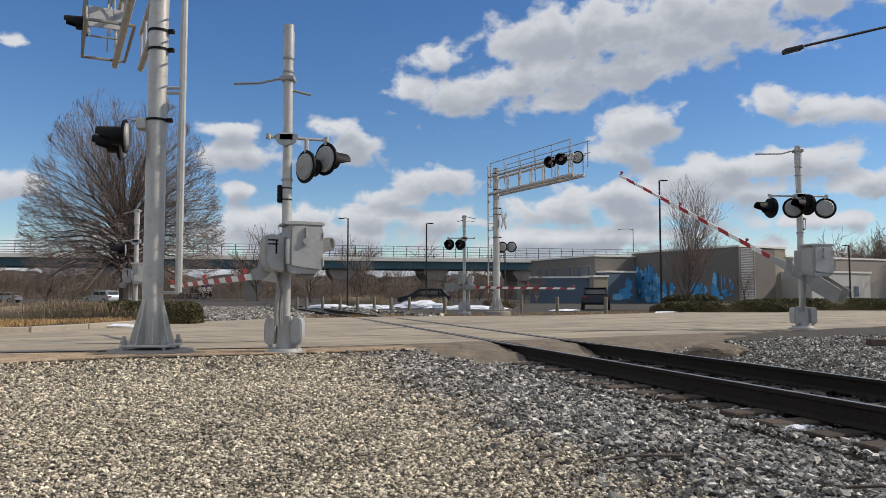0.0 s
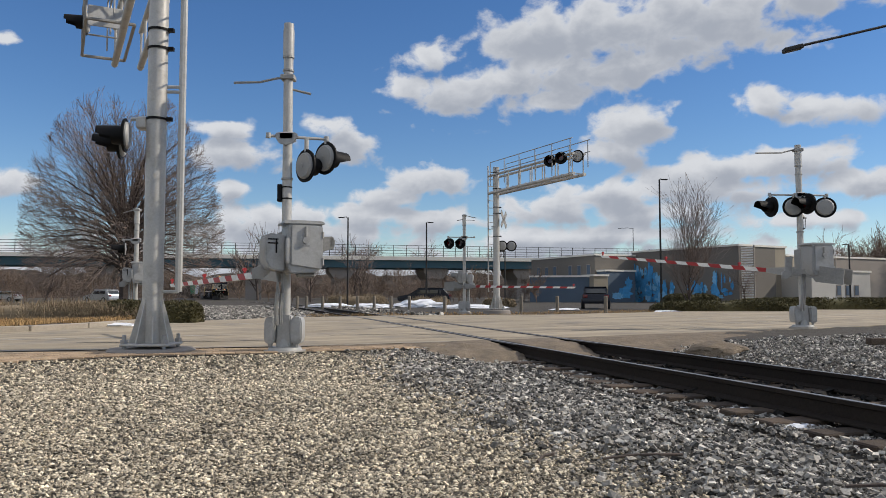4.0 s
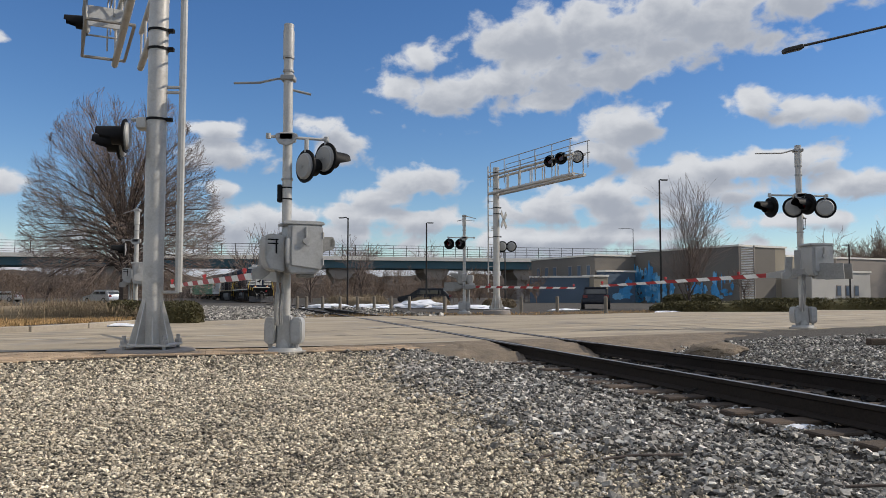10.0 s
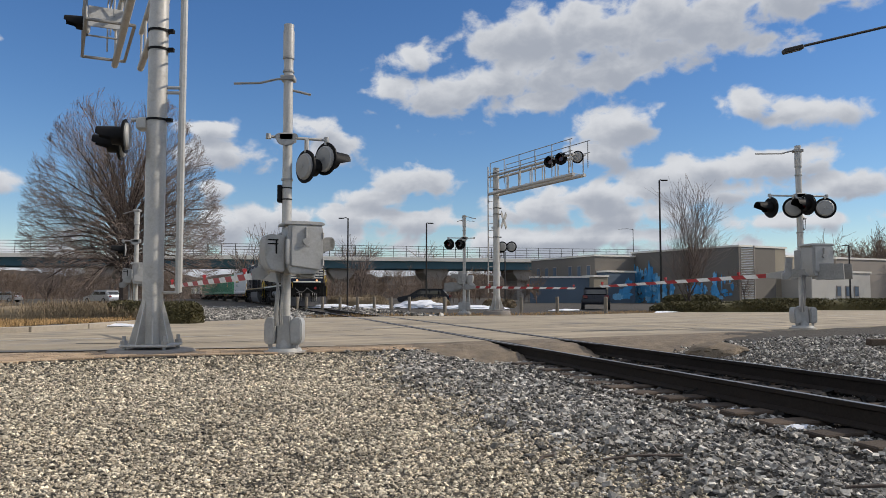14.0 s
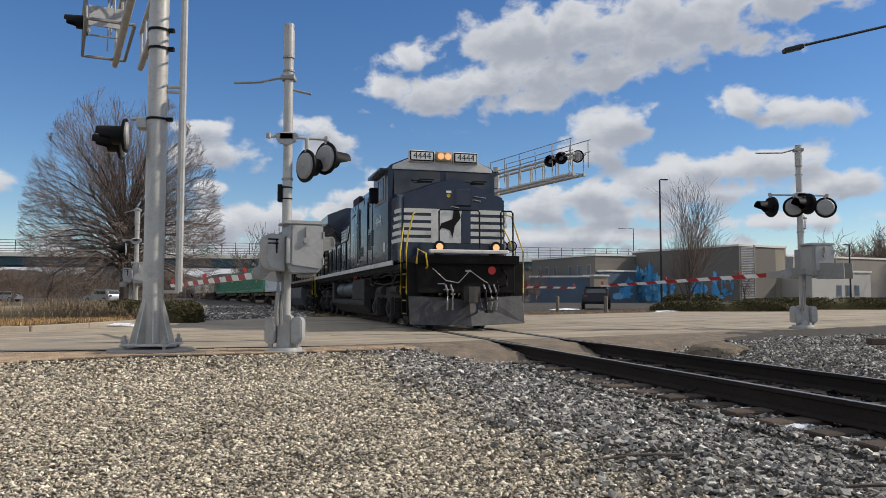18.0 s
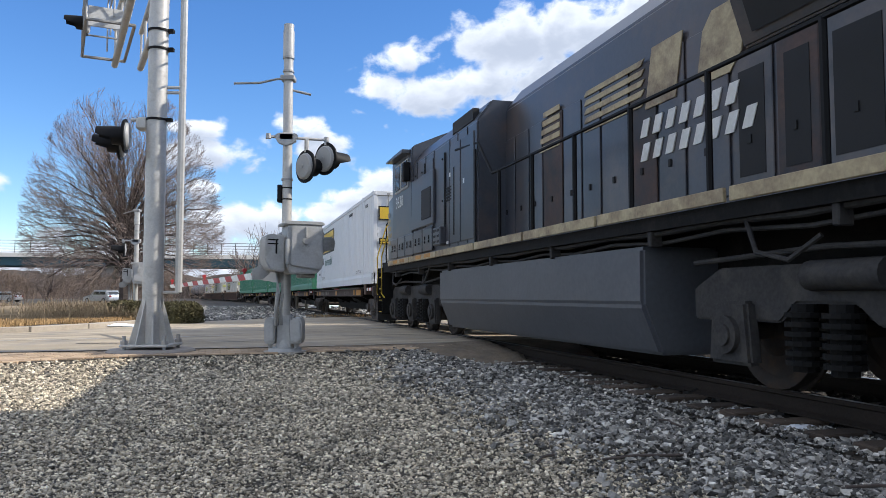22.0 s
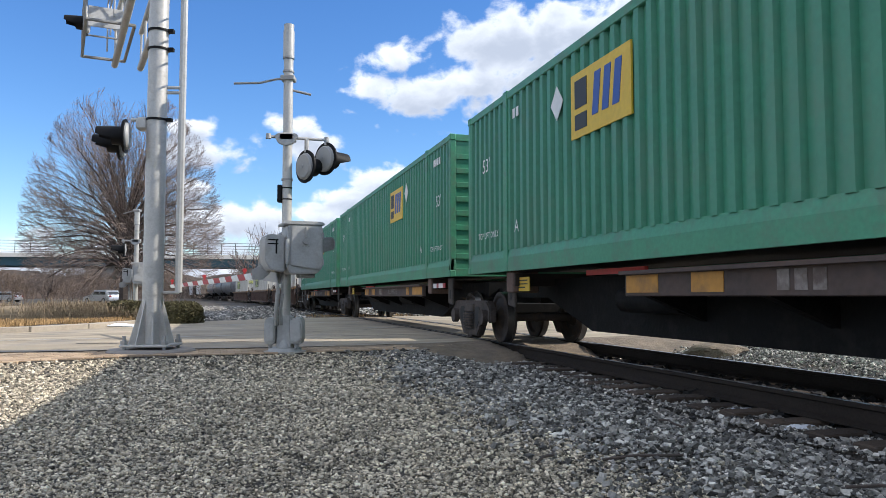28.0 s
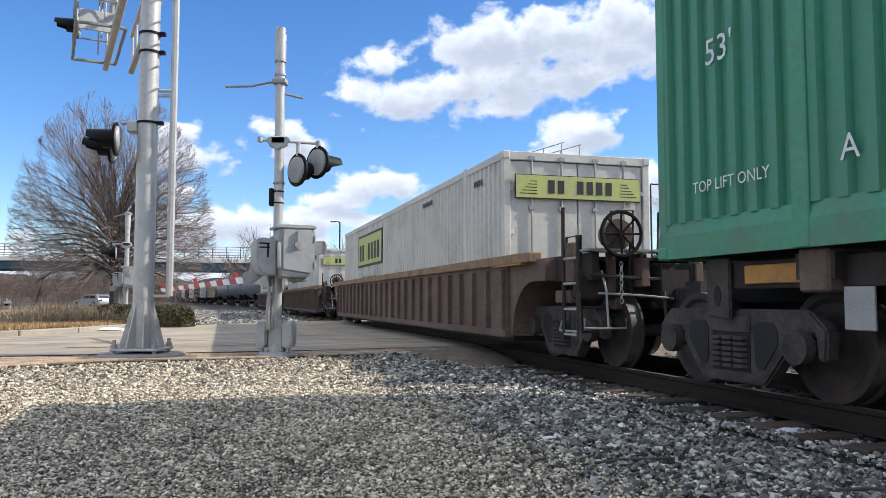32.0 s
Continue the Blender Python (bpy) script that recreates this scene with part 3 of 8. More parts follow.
def cantilever(at, arm_way, label, arm_z=6.0, reach=6.4, top=7.4, radius=0.17, heads=(), ladder_at=None, rung=None, basket=None):
    t = thing("cantilever_signal", label, "signal gantry", "cantilever signals", Matrix.Translation(at))
    w = Vector(arm_way).normalized()
    side = Vector((w.y, -w.x, 0))
    bm = bmesh.new()
    tube(bm, (0, 0, -0.4), (0, 0, 0.1), 0.7, 0.66, 28)
    tube(bm, (0, 0, 0.1), (0, 0, 0.13), 0.66, 0.62, 28)
    part("footing", bm, PIER, t, "round weathered concrete footing")
    bm = bmesh.new()
    box(bm, -0.36, 0.36, -0.36, 0.36, 0.17, 0.21, 0.01)
    part("base_plate", bm, ALU, t, "grey base plate")
    for a in range(8):
        bm = bmesh.new()
        d = Vector((math.cos(a * math.pi / 4 + 0.39), math.sin(a * math.pi / 4 + 0.39), 0))
        p = [d * radius, d * 0.33, d * (radius + 0.01)]
        n = Vector((-d.y, d.x, 0)) * 0.01
        vs = [bm.verts.new(d * radius * 0.9 + n * k + UP * z) for k in (-1, 1) for z in (0.2, 0.95)] + [bm.verts.new(d * 0.34 + n * k + UP * 0.2) for k in (-1, 1)]
        bm.faces.new((vs[0], vs[4], vs[1])), bm.faces.new((vs[2], vs[3], vs[5])), bm.faces.new((vs[4], vs[5], vs[3], vs[1]))
        part("gusset", bm, ALU, t)
    for a in range(4):
        d = Vector((math.cos(a * math.pi / 2 + 0.78), math.sin(a * math.pi / 2 + 0.78), 0)) * 0.43
        bm = bmesh.new()
        tube(bm, d + UP * 0.02, d + UP * 0.34, 0.03, 0.03, 8)
        tube(bm, d + UP * 0.21, d + UP * 0.27, 0.055, 0.055, 6)
        part("bolt", bm, GALV, t)
    bm = bmesh.new()
    tube(bm, (0, 0, 0.2), (0, 0, top), radius * 1.02, radius * 0.94, 28)
    tube(bm, (0, 0, top), (0, 0, top + 0.03), radius, radius, 28)
    part("pole", bm, ALU, t, "thick silver pole", True)
    for z in (3.7, 4.83, 5.13, arm_z + 0.2, arm_z + 1.0):
        bm = bmesh.new()
        tube(bm, (0, 0, z), (0, 0, z + 0.035), radius * 1.08, radius * 1.08, 24)
        box(bm, radius, radius + 0.09, -0.04, 0.04, z - 0.01, z + 0.045)
        part("band_clamp", bm, BLACK, t)
    for z in (arm_z, arm_z + 0.85):
        for k in (-0.28, 0.28):
            bm = bmesh.new()
            tube(bm, side * k - w * 0.25 + UP * z, side * k + w * reach + UP * z, 0.075 if z == arm_z else 0.06, None, 14)
            part("arm_tube", bm, ALU, t, "silver arm tube", True)
    for i in range(7):
        x = 0.6 + i * (reach - 0.7) / 6
        for k in (-0.28, 0.28):
            bm = bmesh.new()
            tube(bm, side * k + w * x + UP * arm_z, side * k + w * x + UP * (arm_z + 0.85), 0.028, None, 8)
            part("strut", bm, ALU, t)
    for i in range(0 if basket else 12):
        bm = bmesh.new()
        x = 0.3 + i * (reach - 0.1) / 12
        tube(bm, side * -0.28 + w * x + UP * (arm_z + 0.09), side * 0.28 + w * x + UP * (arm_z + 0.09), 0.02, None, 6)
        part("walkway_bar", bm, GALV, t)
    bm = bmesh.new()
    for k in (-0.45, 0.45):
        for i in range(6):
            x = 0.2 + i * (reach - 0.2) / 5
            tube(bm, side * k + w * x + UP * (arm_z + 0.3), side * k + w * x + UP * (arm_z + 1.45), 0.02, None, 6)
        for z in (0.95, 1.45):
            tube(bm, side * k + w * 0.2 + UP * (arm_z + z), side * k + w * (reach + 0.15) + UP * (arm_z + z), 0.02, None, 6)
    part("handrail", bm, GALV, t, "thin grey handrail")
    # ladder up the pole
    lad = Vector(ladder_at) if ladder_at else -w * 0.45
    rung = Vector(rung).normalized() * 0.2 if rung else side * 0.2
    for k in (-1, 1):
        bm = bmesh.new()
        c = lad + rung * k
        tube(bm, c + UP * 1.0, c + UP * (arm_z + 1.4), 0.05 if basket else 0.034, None, 8)
        part("ladder_rail", bm, ALU, t, "silver ladder rail", True)
    for i in range(17):
        z = 1.2 + i * 0.36
        bm = bmesh.new()
        tube(bm, lad - rung + UP * z, lad + rung + UP * z, 0.016, None, 6)
        part("rung", bm, GALV, t)
    for z in (1.0, 4.16, 4.24):
        bm = bmesh.new()
        tube(bm, (0, 0, z), lad + UP * z, 0.026, None, 6)
        part("ladder_bracket", bm, ALU, t)
    if basket:
        a0, a1, k0, k1 = basket
        bm = bmesh.new()
        for x in (a0, a1):
            tube(bm, w * x + side * k0 + UP * arm_z, w * x + side * k1 + UP * arm_z, 0.035, None, 6)
        for k in (k0, k1):
            tube(bm, w * a0 + side * k + UP * arm_z, w * a1 + side * k + UP * arm_z, 0.035, None, 6)
        for z in (0.5, 1.05):
            tube(bm, w * a0 + side * k0 + UP * (arm_z + z), w * a1 + side * k0 + UP * (arm_z + z), 0.022, None, 6)
            for x in (a0, a1):
                tube(bm, w * x + side * k0 + UP * (arm_z + z), w * x + side * k1 + UP * (arm_z + z), 0.022, None, 6)
        for x in (a0, (a0 + a1) / 2, a1):
            tube(bm, w * x + side * k0 + UP * arm_z, w * x + side * k0 + UP * (arm_z + 1.1), 0.028, None, 6)
        part("basket", bm, WEIGHT, t, "grey service basket frame")
        for k in (0.25, 0.62):
            bm = bmesh.new()
            c = side * (k0 + (k1 - k0) * k)
            box(bm, -0.17, 0.17, -0.012, 0.012, 0.03, 0.52, 0.01, m=Matrix.Translation(w * (a0 + 0.5) + c + UP * arm_z) @ Matrix.Rotation(math.atan2(side.y, side.x), 4, "Z") @ Matrix.Rotation(radians(-16), 4, "X"))
            part("back_panel", bm, CASE, t, "grey panel in the basket")
    for c, way in heads:
        signal_head(t, c, way)
    return t


big_at = Vector((-4.52, 11.9, -0.1))
arm_big = Vector((-0.45, 0.89, 0)).normalized()
sb = Vector((arm_big.y, -arm_big.x, 0))
big = cantilever(big_at, arm_big, "silver cantilever signal gantry over the road", radius=0.153, top=7.9, arm_z=6.32, ladder_at=(0.39, 0.02, 0), rung=(-0.36, 0.93, 0), basket=(3.4, 6.0, -0.98, -0.1),
                 heads=(((-0.42, -0.2, 3.42), (-1, -0.22, 0)), ((-0.66, 0.21, 3.38), (-1, -0.22, 0)), (arm_big * 5.0 + sb * -0.95 + UP * 6.75, (-1, -0.3, 0))))
bm = bmesh.new()
tube(bm, (-0.1, 0, 3.72), (-0.4, 0, 3.72), 0.03, None, 8)
box(bm, -0.3, -0.12, -0.1, 0.1, 3.55, 3.75, 0.03)
part("head_bracket", bm, ALU, big, "silver bracket", True)
bm = bmesh.new()
pipe(bm, [(-0.16, 0.3, 7.0), (-0.3, 0.5, 6.1), (-0.33, 0.52, 5.1)], 0.03, 6)
part("brace_tube", bm, GALV, big)
far_c = Vector((2.62, 37.3, 0.02))
canti = cantilever(far_c, -arm_big, "silver cantilever signal gantry across the road", arm_z=5.85, reach=6.7, top=7.1, radius=0.16,
                   heads=((-arm_big * 5.2 + sb * -0.42 + UP * 6.6, (-0.3, -0.9, 0)), (-arm_big * 6.0 + sb * -0.42 + UP * 6.6, (-0.3, -0.9, 0)), (-arm_big * 6.6 + UP * 6.6, (0.5, 0.85, 0)),
                          ((0.3, 0.1, 3.25), (0.4, 0.9, 0)), ((0.75, 0.1, 3.25), (0.4, 0.9, 0))))
bm = bmesh.new()
for a in (radians(40), radians(-40)):
    box(bm, -0.55, 0.55, -0.01, 0.01, -0.11, 0.11, m=Matrix.Translation((0.36, -0.05, 4.55)) @ Matrix.Rotation(radians(68), 4, "Z") @ Matrix.Rotation(a, 4, "Y"))
part("crossbuck", bm, WEIGHT, canti, "crossed boards of a crossing sign seen from the back")

# ---- distance: bridge, buildings, trees ----
bridge = thing("road_bridge", "long concrete and blue steel road bridge over the railway", "bridge")
bl, br = Vector((-120, 118, 0)), Vector((26, 152, 0))
bw = (br - bl).normalized()
bridge.matrix_world = Matrix.Translation(bl) @ Matrix.Rotation(math.atan2(bw.y, bw.x), 4, "Z")
LB = (br - bl).length
bm = bmesh.new()
box(bm, -30, LB + 25, 0, 0.5, 6.05, 7.5)
box(bm, -30, LB + 25, 9.5, 10, 6.05, 7.5)
part("girder", bm, GIRDER, bridge, "blue green steel girder")
bm = bmesh.new()
box(bm, -30, LB + 25, -0.6, 10.6, 7.5, 7.8)
box(bm, -30, LB + 25, -0.6, -0.2, 7.8, 8.2)
box(bm, -30, LB + 25, 10.2, 10.6, 7.8, 8.2)
part("deck", bm, PARAPET, bridge, "pale concrete deck and parapet")
bm = bmesh.new()
for i in range(int((LB + 50) / 2.4)):
    x = -28 + i * 2.4
    tube(bm, (x, -0.4, 8.15), (x, -0.4, 10.3), 0.06, None, 5)
for z in (8.45, 8.8, 9.3, 9.8, 10.3):
    tube(bm, (-29, -0.4, z), (LB + 24, -0.4, z), 0.04, None, 5)
part("fence", bm, LAMPHEAD, bridge, "dark open railing")
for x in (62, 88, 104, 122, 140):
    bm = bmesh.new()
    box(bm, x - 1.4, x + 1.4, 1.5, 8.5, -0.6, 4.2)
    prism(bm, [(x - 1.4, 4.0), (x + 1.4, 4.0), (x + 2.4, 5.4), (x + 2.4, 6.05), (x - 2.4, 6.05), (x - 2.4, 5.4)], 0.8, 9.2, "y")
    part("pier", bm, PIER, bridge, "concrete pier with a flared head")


def building(name, label, left, right, depth, z1, mat, openings=(), side_mat=None):
    """A block whose front runs from left to right; its own x along the front, y inwards."""
    d = Vector((right[0] - left[0], right[1] - left[1], 0))
    t = thing(name, label, "building", m=Matrix.Translation((left[0], left[1], 0)) @ Matrix.Rotation(math.atan2(d.y, d.x), 4, "Z"))
    L = d.length
    bm = bmesh.new()
    box(bm, 0, L, 0, depth, -0.8, z1)
    part("wall", bm, mat, t)
    bm = bmesh.new()
    box(bm, -0.12, L + 0.12, -0.12, depth + 0.12, z1, z1 + 0.22)
    part("roof", bm, PARAPET, t, "pale roof edge")
    for (a, b, c, d_) in openings:
        bm = bmesh.new()
        box(bm, a, b, -0.06, 0.2, c, d_)
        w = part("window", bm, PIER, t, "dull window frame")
        bm = bmesh.new()
        box(bm, a + 0.1, b - 0.1, -0.08, 0.1, c + 0.1, d_ - 0.1)
        part("pane", bm, BLUEGREY, w)
    return t


OFFWHITE = material("off-white painted wall", (0.5, 0.48, 0.44), 0.85, 0.0, 0.15, 8, 0.3, 0.05)
TANWALL = material("sunlit tan stucco", (0.3, 0.265, 0.205), 0.9, 0.0, 0.1, 8, 0.25, 0.1)
building("workshop_building", "long tan block building with small windows", (13.0, 112), (19.5, 98), 6.4, 6.0, BLOCK, [(1.6 + i * 2.1 + (i > 2) * 1.6, 2.5 + i * 2.1 + (i > 2) * 1.6, 3.4, 4.9) for i in range(6)])
building("low_blue_building", "low blue grey painted building", (11.0, 96.5), (19.0, 95.5), 5, 3.15, BLUEGREY)
link = building("low_blue_building", "low blue grey painted building beside the mural", (20.6, 96.5), (24.8, 98.5), 5, 3.9, BLUEGREY)
building("white_porch", "small pale sunlit entrance wall", (18.7, 94.6), (20.6, 95.3), 2.5, 3.25, TANWALL)
mur = building("mural_building", "grey block building with a blue painted mural", (25.1, 101.3), (33.7, 86.8), 6.5, 6.5, BLOCK)
building("brick_building", "pale brick building beside the mural", (34.6, 88.8), (41.5, 92.3), 10, 6.6, TANWALL)
building("brick_building", "low pale brick building with a flat roof", (41.5, 92.3), (48, 95.8), 10, 5.6, TANWALL)
building("white_building", "low white building with small dark windows", (42.5, 88), (51.5, 92), 8, 3.6, OFFWHITE, [(4.0 + i * 1.5, 4.8 + i * 1.5, 0.8, 2.1) for i in range(3)])
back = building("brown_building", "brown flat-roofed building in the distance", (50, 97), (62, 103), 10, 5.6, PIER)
for i in range(22):
    bm = bmesh.new()
    box(bm, 17.3, 18.9, -0.14, -0.02, 0.3 + i * 0.28, 0.42 + i * 0.28)
    part("louvre_slat", bm, WHITE_BAND, mur, "pale louvre slat")
for x in (17.2, 18.95):
    bm = bmesh.new()
    box(bm, x - 0.06, x + 0.06, -0.16, -0.01, 0.0, 6.5)
    part("louvre_post", bm, PIER, mur, "brown post")


def splash(parent, cx, cz, rx, rz, mat, seed, y=-0.02):
    """A ragged painted patch on a wall."""
    r = random.Random(seed)
    bm = bmesh.new()
    n = 40
    vs = []
    for i in range(n):
        a = 2 * math.pi * i / n
        k = 0.75 + 0.3 * noise.noise((math.cos(a) * 2 + seed, math.sin(a) * 2, 0)) + r.uniform(-0.12, 0.18)
        vs.append(bm.verts.new((cx + math.cos(a) * rx * k, y, max(0.0, min(6.3, cz + math.sin(a) * rz * k)))))
    c = bm.verts.new((cx, y, cz))
    for i in range(n):
        bm.faces.new((c, vs[i], vs[(i + 1) % n]))
    return part("mural_patch", bm, mat, parent, "painted mural patch")


mr = random.Random(6)
for k in range(132):
    zone = ((0.3, 5.0, 0.2, 5.2), (4.0, 7.5, 0.2, 2.4), (9.6, 12.2, 0.2, 2.2), (13.2, 16.2, 0.2, 4.0))[(0, 0, 0, 1, 0, 3, 0, 2)[k % 8]]
    cx, u = mr.uniform(zone[0], zone[1]), mr.random()
    splash(mur, cx, zone[2] + (zone[3] - zone[2]) * u * mr.uniform(0.65, 1), mr.uniform(0.12, 0.75) * (1.2 - 0.6 * u), mr.uniform(0.15, 1.2) * (0.7 + 0.6 * u), (MURAL, MURAL, MURAL2)[k % 3], k + 1, -0.02 - 0.002 * k)
for k, (cx, cz, rx, rz) in enumerate(((3.0, 1.2, 1.4, 0.9), (1.8, 0.8, 1.2, 0.5), (3.6, 2.4, 0.7, 0.9))):
    splash(link, cx, cz, rx, rz, MURAL2 if k == 1 else MURAL, k + 30, -0.02 - 0.006 * k)


# ---- bare trees ----
def branches(seed, height, spread, levels, kids, trunk_r, upward=0.35, first=0.2):
    rnd = random.Random(seed)
    segs = []

    def grow(p, d, length, r, level):
        steps = 4 if level < 2 else 3
        q = p
        for i in range(steps):
            d = (d + Vector((rnd.uniform(-1, 1), rnd.uniform(-1, 1), rnd.uniform(-0.4, 0.8))) * 0.13).normalized()
            e = q + d * length / steps
            segs.append((q, e, r * (1 - 0.6 * i / steps), r * (1 - 0.6 * (i + 1) / steps)))
            if level < levels and i >= (1 if level else 0):
                for k in range(kids[level]):
                    a = rnd.uniform(0, 6.283)
                    flat = Vector((math.cos(a), math.sin(a), 0))
                    cross = (flat - d * flat.dot(d)).normalized()
                    open_ = rnd.uniform(0.45, 1.0) * spread
                    nd = (d * math.cos(open_) + cross * math.sin(open_) + UP * upward * rnd.uniform(0.2, 1)).normalized()
                    grow(q.lerp(e, rnd.random()), nd, length * rnd.uniform(0.5, 0.78), r * (1 - 0.6 * i / steps) * 0.5, level + 1)
            q = e
    grow(Vector((0, 0, 0)), UP, height * 0.55, trunk_r, 0)
    return segs


def twig_mesh(segs, sides=3, least=0.0):
    v, f = [], []
    for p, e, r0, r1 in segs:
        d = (e - p)
        q = d.to_track_quat("Z", "X").to_matrix()
        b = len(v)
        for k in range(sides):
            c = q @ Vector((math.cos(6.2832 * k / sides), math.sin(6.2832 * k / sides), 0))
            v.append(p + c * max(r0, least)), v.append(e + c * max(r1, least))
        for k in range(sides):
            a, c = b + 2 * k, b + 2 * ((k + 1) % sides)
            f.append((a, c, c + 1, a + 1))
    return v, f


def bare_tree(name, label, at, segs, cut, least=0.006, scale=1.0):
    t = thing(name, label, "tree", m=Matrix.Translation(at) @ Matrix.Scale(scale, 4))
    thick = [s for s in segs if s[2] > cut]
    thin = [s for s in segs if s[2] <= cut]
    solid("trunk", *twig_mesh(thick, 7), BARK, t)["label"] = "grey brown trunk and limbs"
    solid("crown", *twig_mesh(thin, 3, least), TWIG, t)["label"] = "bare crown of fine twigs"
    return t


def round_tree(seed):
    """A pruned round crown: many straight limbs fan up and out from a short trunk and fork finely up to the outline of an egg."""
    rnd = random.Random(seed)
    segs = []
    c, rx, rz = Vector((0, 0, 4.7)), 5.9, 8.95
    segs.append((Vector((0, 0, -0.3)), Vector((0, 0, 1.2)), 0.36, 0.3))
    segs.append((Vector((0, 0, 1.2)), Vector((0, 0, 2.4)), 0.3, 0.24))
    segs.append((Vector((0, 0, 2.4)), Vector((0.1, 0, 6.0)), 0.2, 0.06))

    def reach(p, d):
        """How far from p along d the outline lies."""
        o = Vector(((p.x - c.x) / rx, (p.y - c.y) / rx, (p.z - c.z) / rz))
        k = Vector((d.x / rx, d.y / rx, d.z / rz))
        a_, b_, c_ = k.dot(k), o.dot(k), o.dot(o) - 1
        return max(0.0, (-b_ + math.sqrt(max(0.0, b_ * b_ - a_ * c_))) / a_)

    def limb(p, d, length, r, level, tip=None):
        n = (9, 4, 2, 1)[level]
        q = p
        bend = p + UP * length * 0.42 + Vector((d.x, d.y, 0)) * length * 0.22
        for i in range(n):
            if tip:
                k = (i + 1) / n
                e = p * (1 - k) ** 2 + bend * 2 * k * (1 - k) + tip * k * k + Vector((rnd.uniform(-1, 1), rnd.uniform(-1, 1), rnd.uniform(-1, 1))) * 0.07
                d = (e - q).normalized()
            else:
                d = (d + Vector((rnd.uniform(-1, 1), rnd.uniform(-1, 1), rnd.uniform(-0.6, 0.8))) * 0.11).normalized()
                e = q + d * length / n
            ra, rb = max(0.0075, r * (1 - 0.88 * i / n)), max(0.0065, r * (1 - 0.88 * (i + 1) / n))
            segs.append((q, e, ra, rb))
            if level < 3 and (i > 1 or level):
                for k in range(2 if i == n - 1 else (1 + (i % 2), 1, 1)[level]):
                    x = Matrix.Rotation(rnd.uniform(0, 6.283), 3, d) @ d.orthogonal().normalized()
                    w = rnd.uniform(0.25, 0.65)
                    nd = (d * math.cos(w) + x * math.sin(w) + UP * 0.08).normalized()
                    far = reach(e, nd) * rnd.uniform(0.75, 1.04)
                    want = (2.4, 1.4, 0.75)[level] * rnd.uniform(0.7, 1.25)
                    if min(far, want) > 0.12:
                        limb(q.lerp(e, rnd.random()), nd, min(far, want), max(0.008, ra * 0.5), level + 1)
            q = e
    for i in range(78):
        a = i * 2.399 + rnd.uniform(-0.3, 0.3)
        el = math.asin(-0.16 + 1.13 * ((i + 0.5) / 78) ** 1.1)
        d = Vector((math.cos(a) * math.cos(el), math.sin(a) * math.cos(el), math.sin(el)))
        p = Vector((rnd.uniform(-0.1, 0.1), rnd.uniform(-0.1, 0.1), 1.7 + 3.4 * (i / 78)))
        far = reach(p, d) * rnd.uniform(0.9, 1.0)
        limb(p, d, far, rnd.uniform(0.06, 0.11), 0, p + d * far)
    return segs


bare_tree("round_tree", "large bare round-crowned tree in winter", (-19.2, 46, 0.1), round_tree(3), 0.03, 0.0)
seg_a = branches(11, 7.0, 0.85, 3, (5, 4, 3), 0.1, 0.5)
bare_tree("young_tree", "slender bare young street tree", (16.3, 50.5, 0.0), seg_a, 0.03, 0.0065, 1.0)
for i, (x, y, sc, cls) in enumerate(((-39, 75, 0.62, 0), (-31, 128, 1.4, 0), (-20, 170, 1.5, 0), (36, 118, 0.95, 0), (42, 120, 1.05, 0), (55, 110, 1.0, 0), (57, 92, 0.95, 0), (62, 104, 1.1, 0), (34, 86, 0.5, 0), (-17, 98, 0.8, 0), (-12, 112, 0.9, 0))):
    bare_tree("bare_tree", "bare winter tree in the distance", (x, y, -0.1), branches(20 + i, 9, 1.0, 3, (2, 3, 2), 0.16, 0.35), 0.03, 0.02, sc)
rnd = random.Random(9)
low = [twig_mesh(branches(50 + k, 7, 1.1, 3, (2, 2, 2), 0.09, 0.5), 3, 0.022) for k in range(4)]
tall = [twig_mesh(branches(70 + k, 8, 0.95, 3, (3, 3, 3), 0.12, 0.45), 3, 0.02) for k in range(3)]


def woods(label, shapes, count, turn, dist, size, skip=None):
    """Many bare trees far off as one mass."""
    shapes = [(np.array([tuple(q) for q in v]), np.array([q for q in f if len(q) == 4])) for v, f in shapes]
    vs, fs, b = [], [], 0
    for i in range(count):
        a, d = rnd.uniform(*turn), rnd.uniform(*dist)
        if skip and skip[0] < a < skip[1]:
            continue
        v, f = shapes[i % len(shapes)]
        m = Matrix.Rotation(rnd.uniform(0, 6), 3, "Z") @ Matrix.Scale(rnd.uniform(*size), 3)
        vs.append(v @ np.array(m).T + np.array([math.sin(radians(a)) * d, math.cos(radians(a)) * d, -0.1]))
        fs.append(f + b)
        b += len(v)
    v, f = np.concatenate(vs), np.concatenate(fs)
    me = bpy.data.meshes.new("far_woods")
    me.vertices.add(len(v))
    me.vertices.foreach_set("co", v.astype(np.float32).ravel())
    me.loops.add(f.size)
    me.loops.foreach_set("vertex_index", f.ravel().astype(np.int32))
    me.polygons.add(len(f))
    me.polygons.foreach_set("loop_start", (np.arange(len(f)) * 4).astype(np.int32))
    me.materials.append(THICKET)
    me.update(calc_edges=True)
    tagged(new("far_woods", me), label, "woods", kind="stuff")


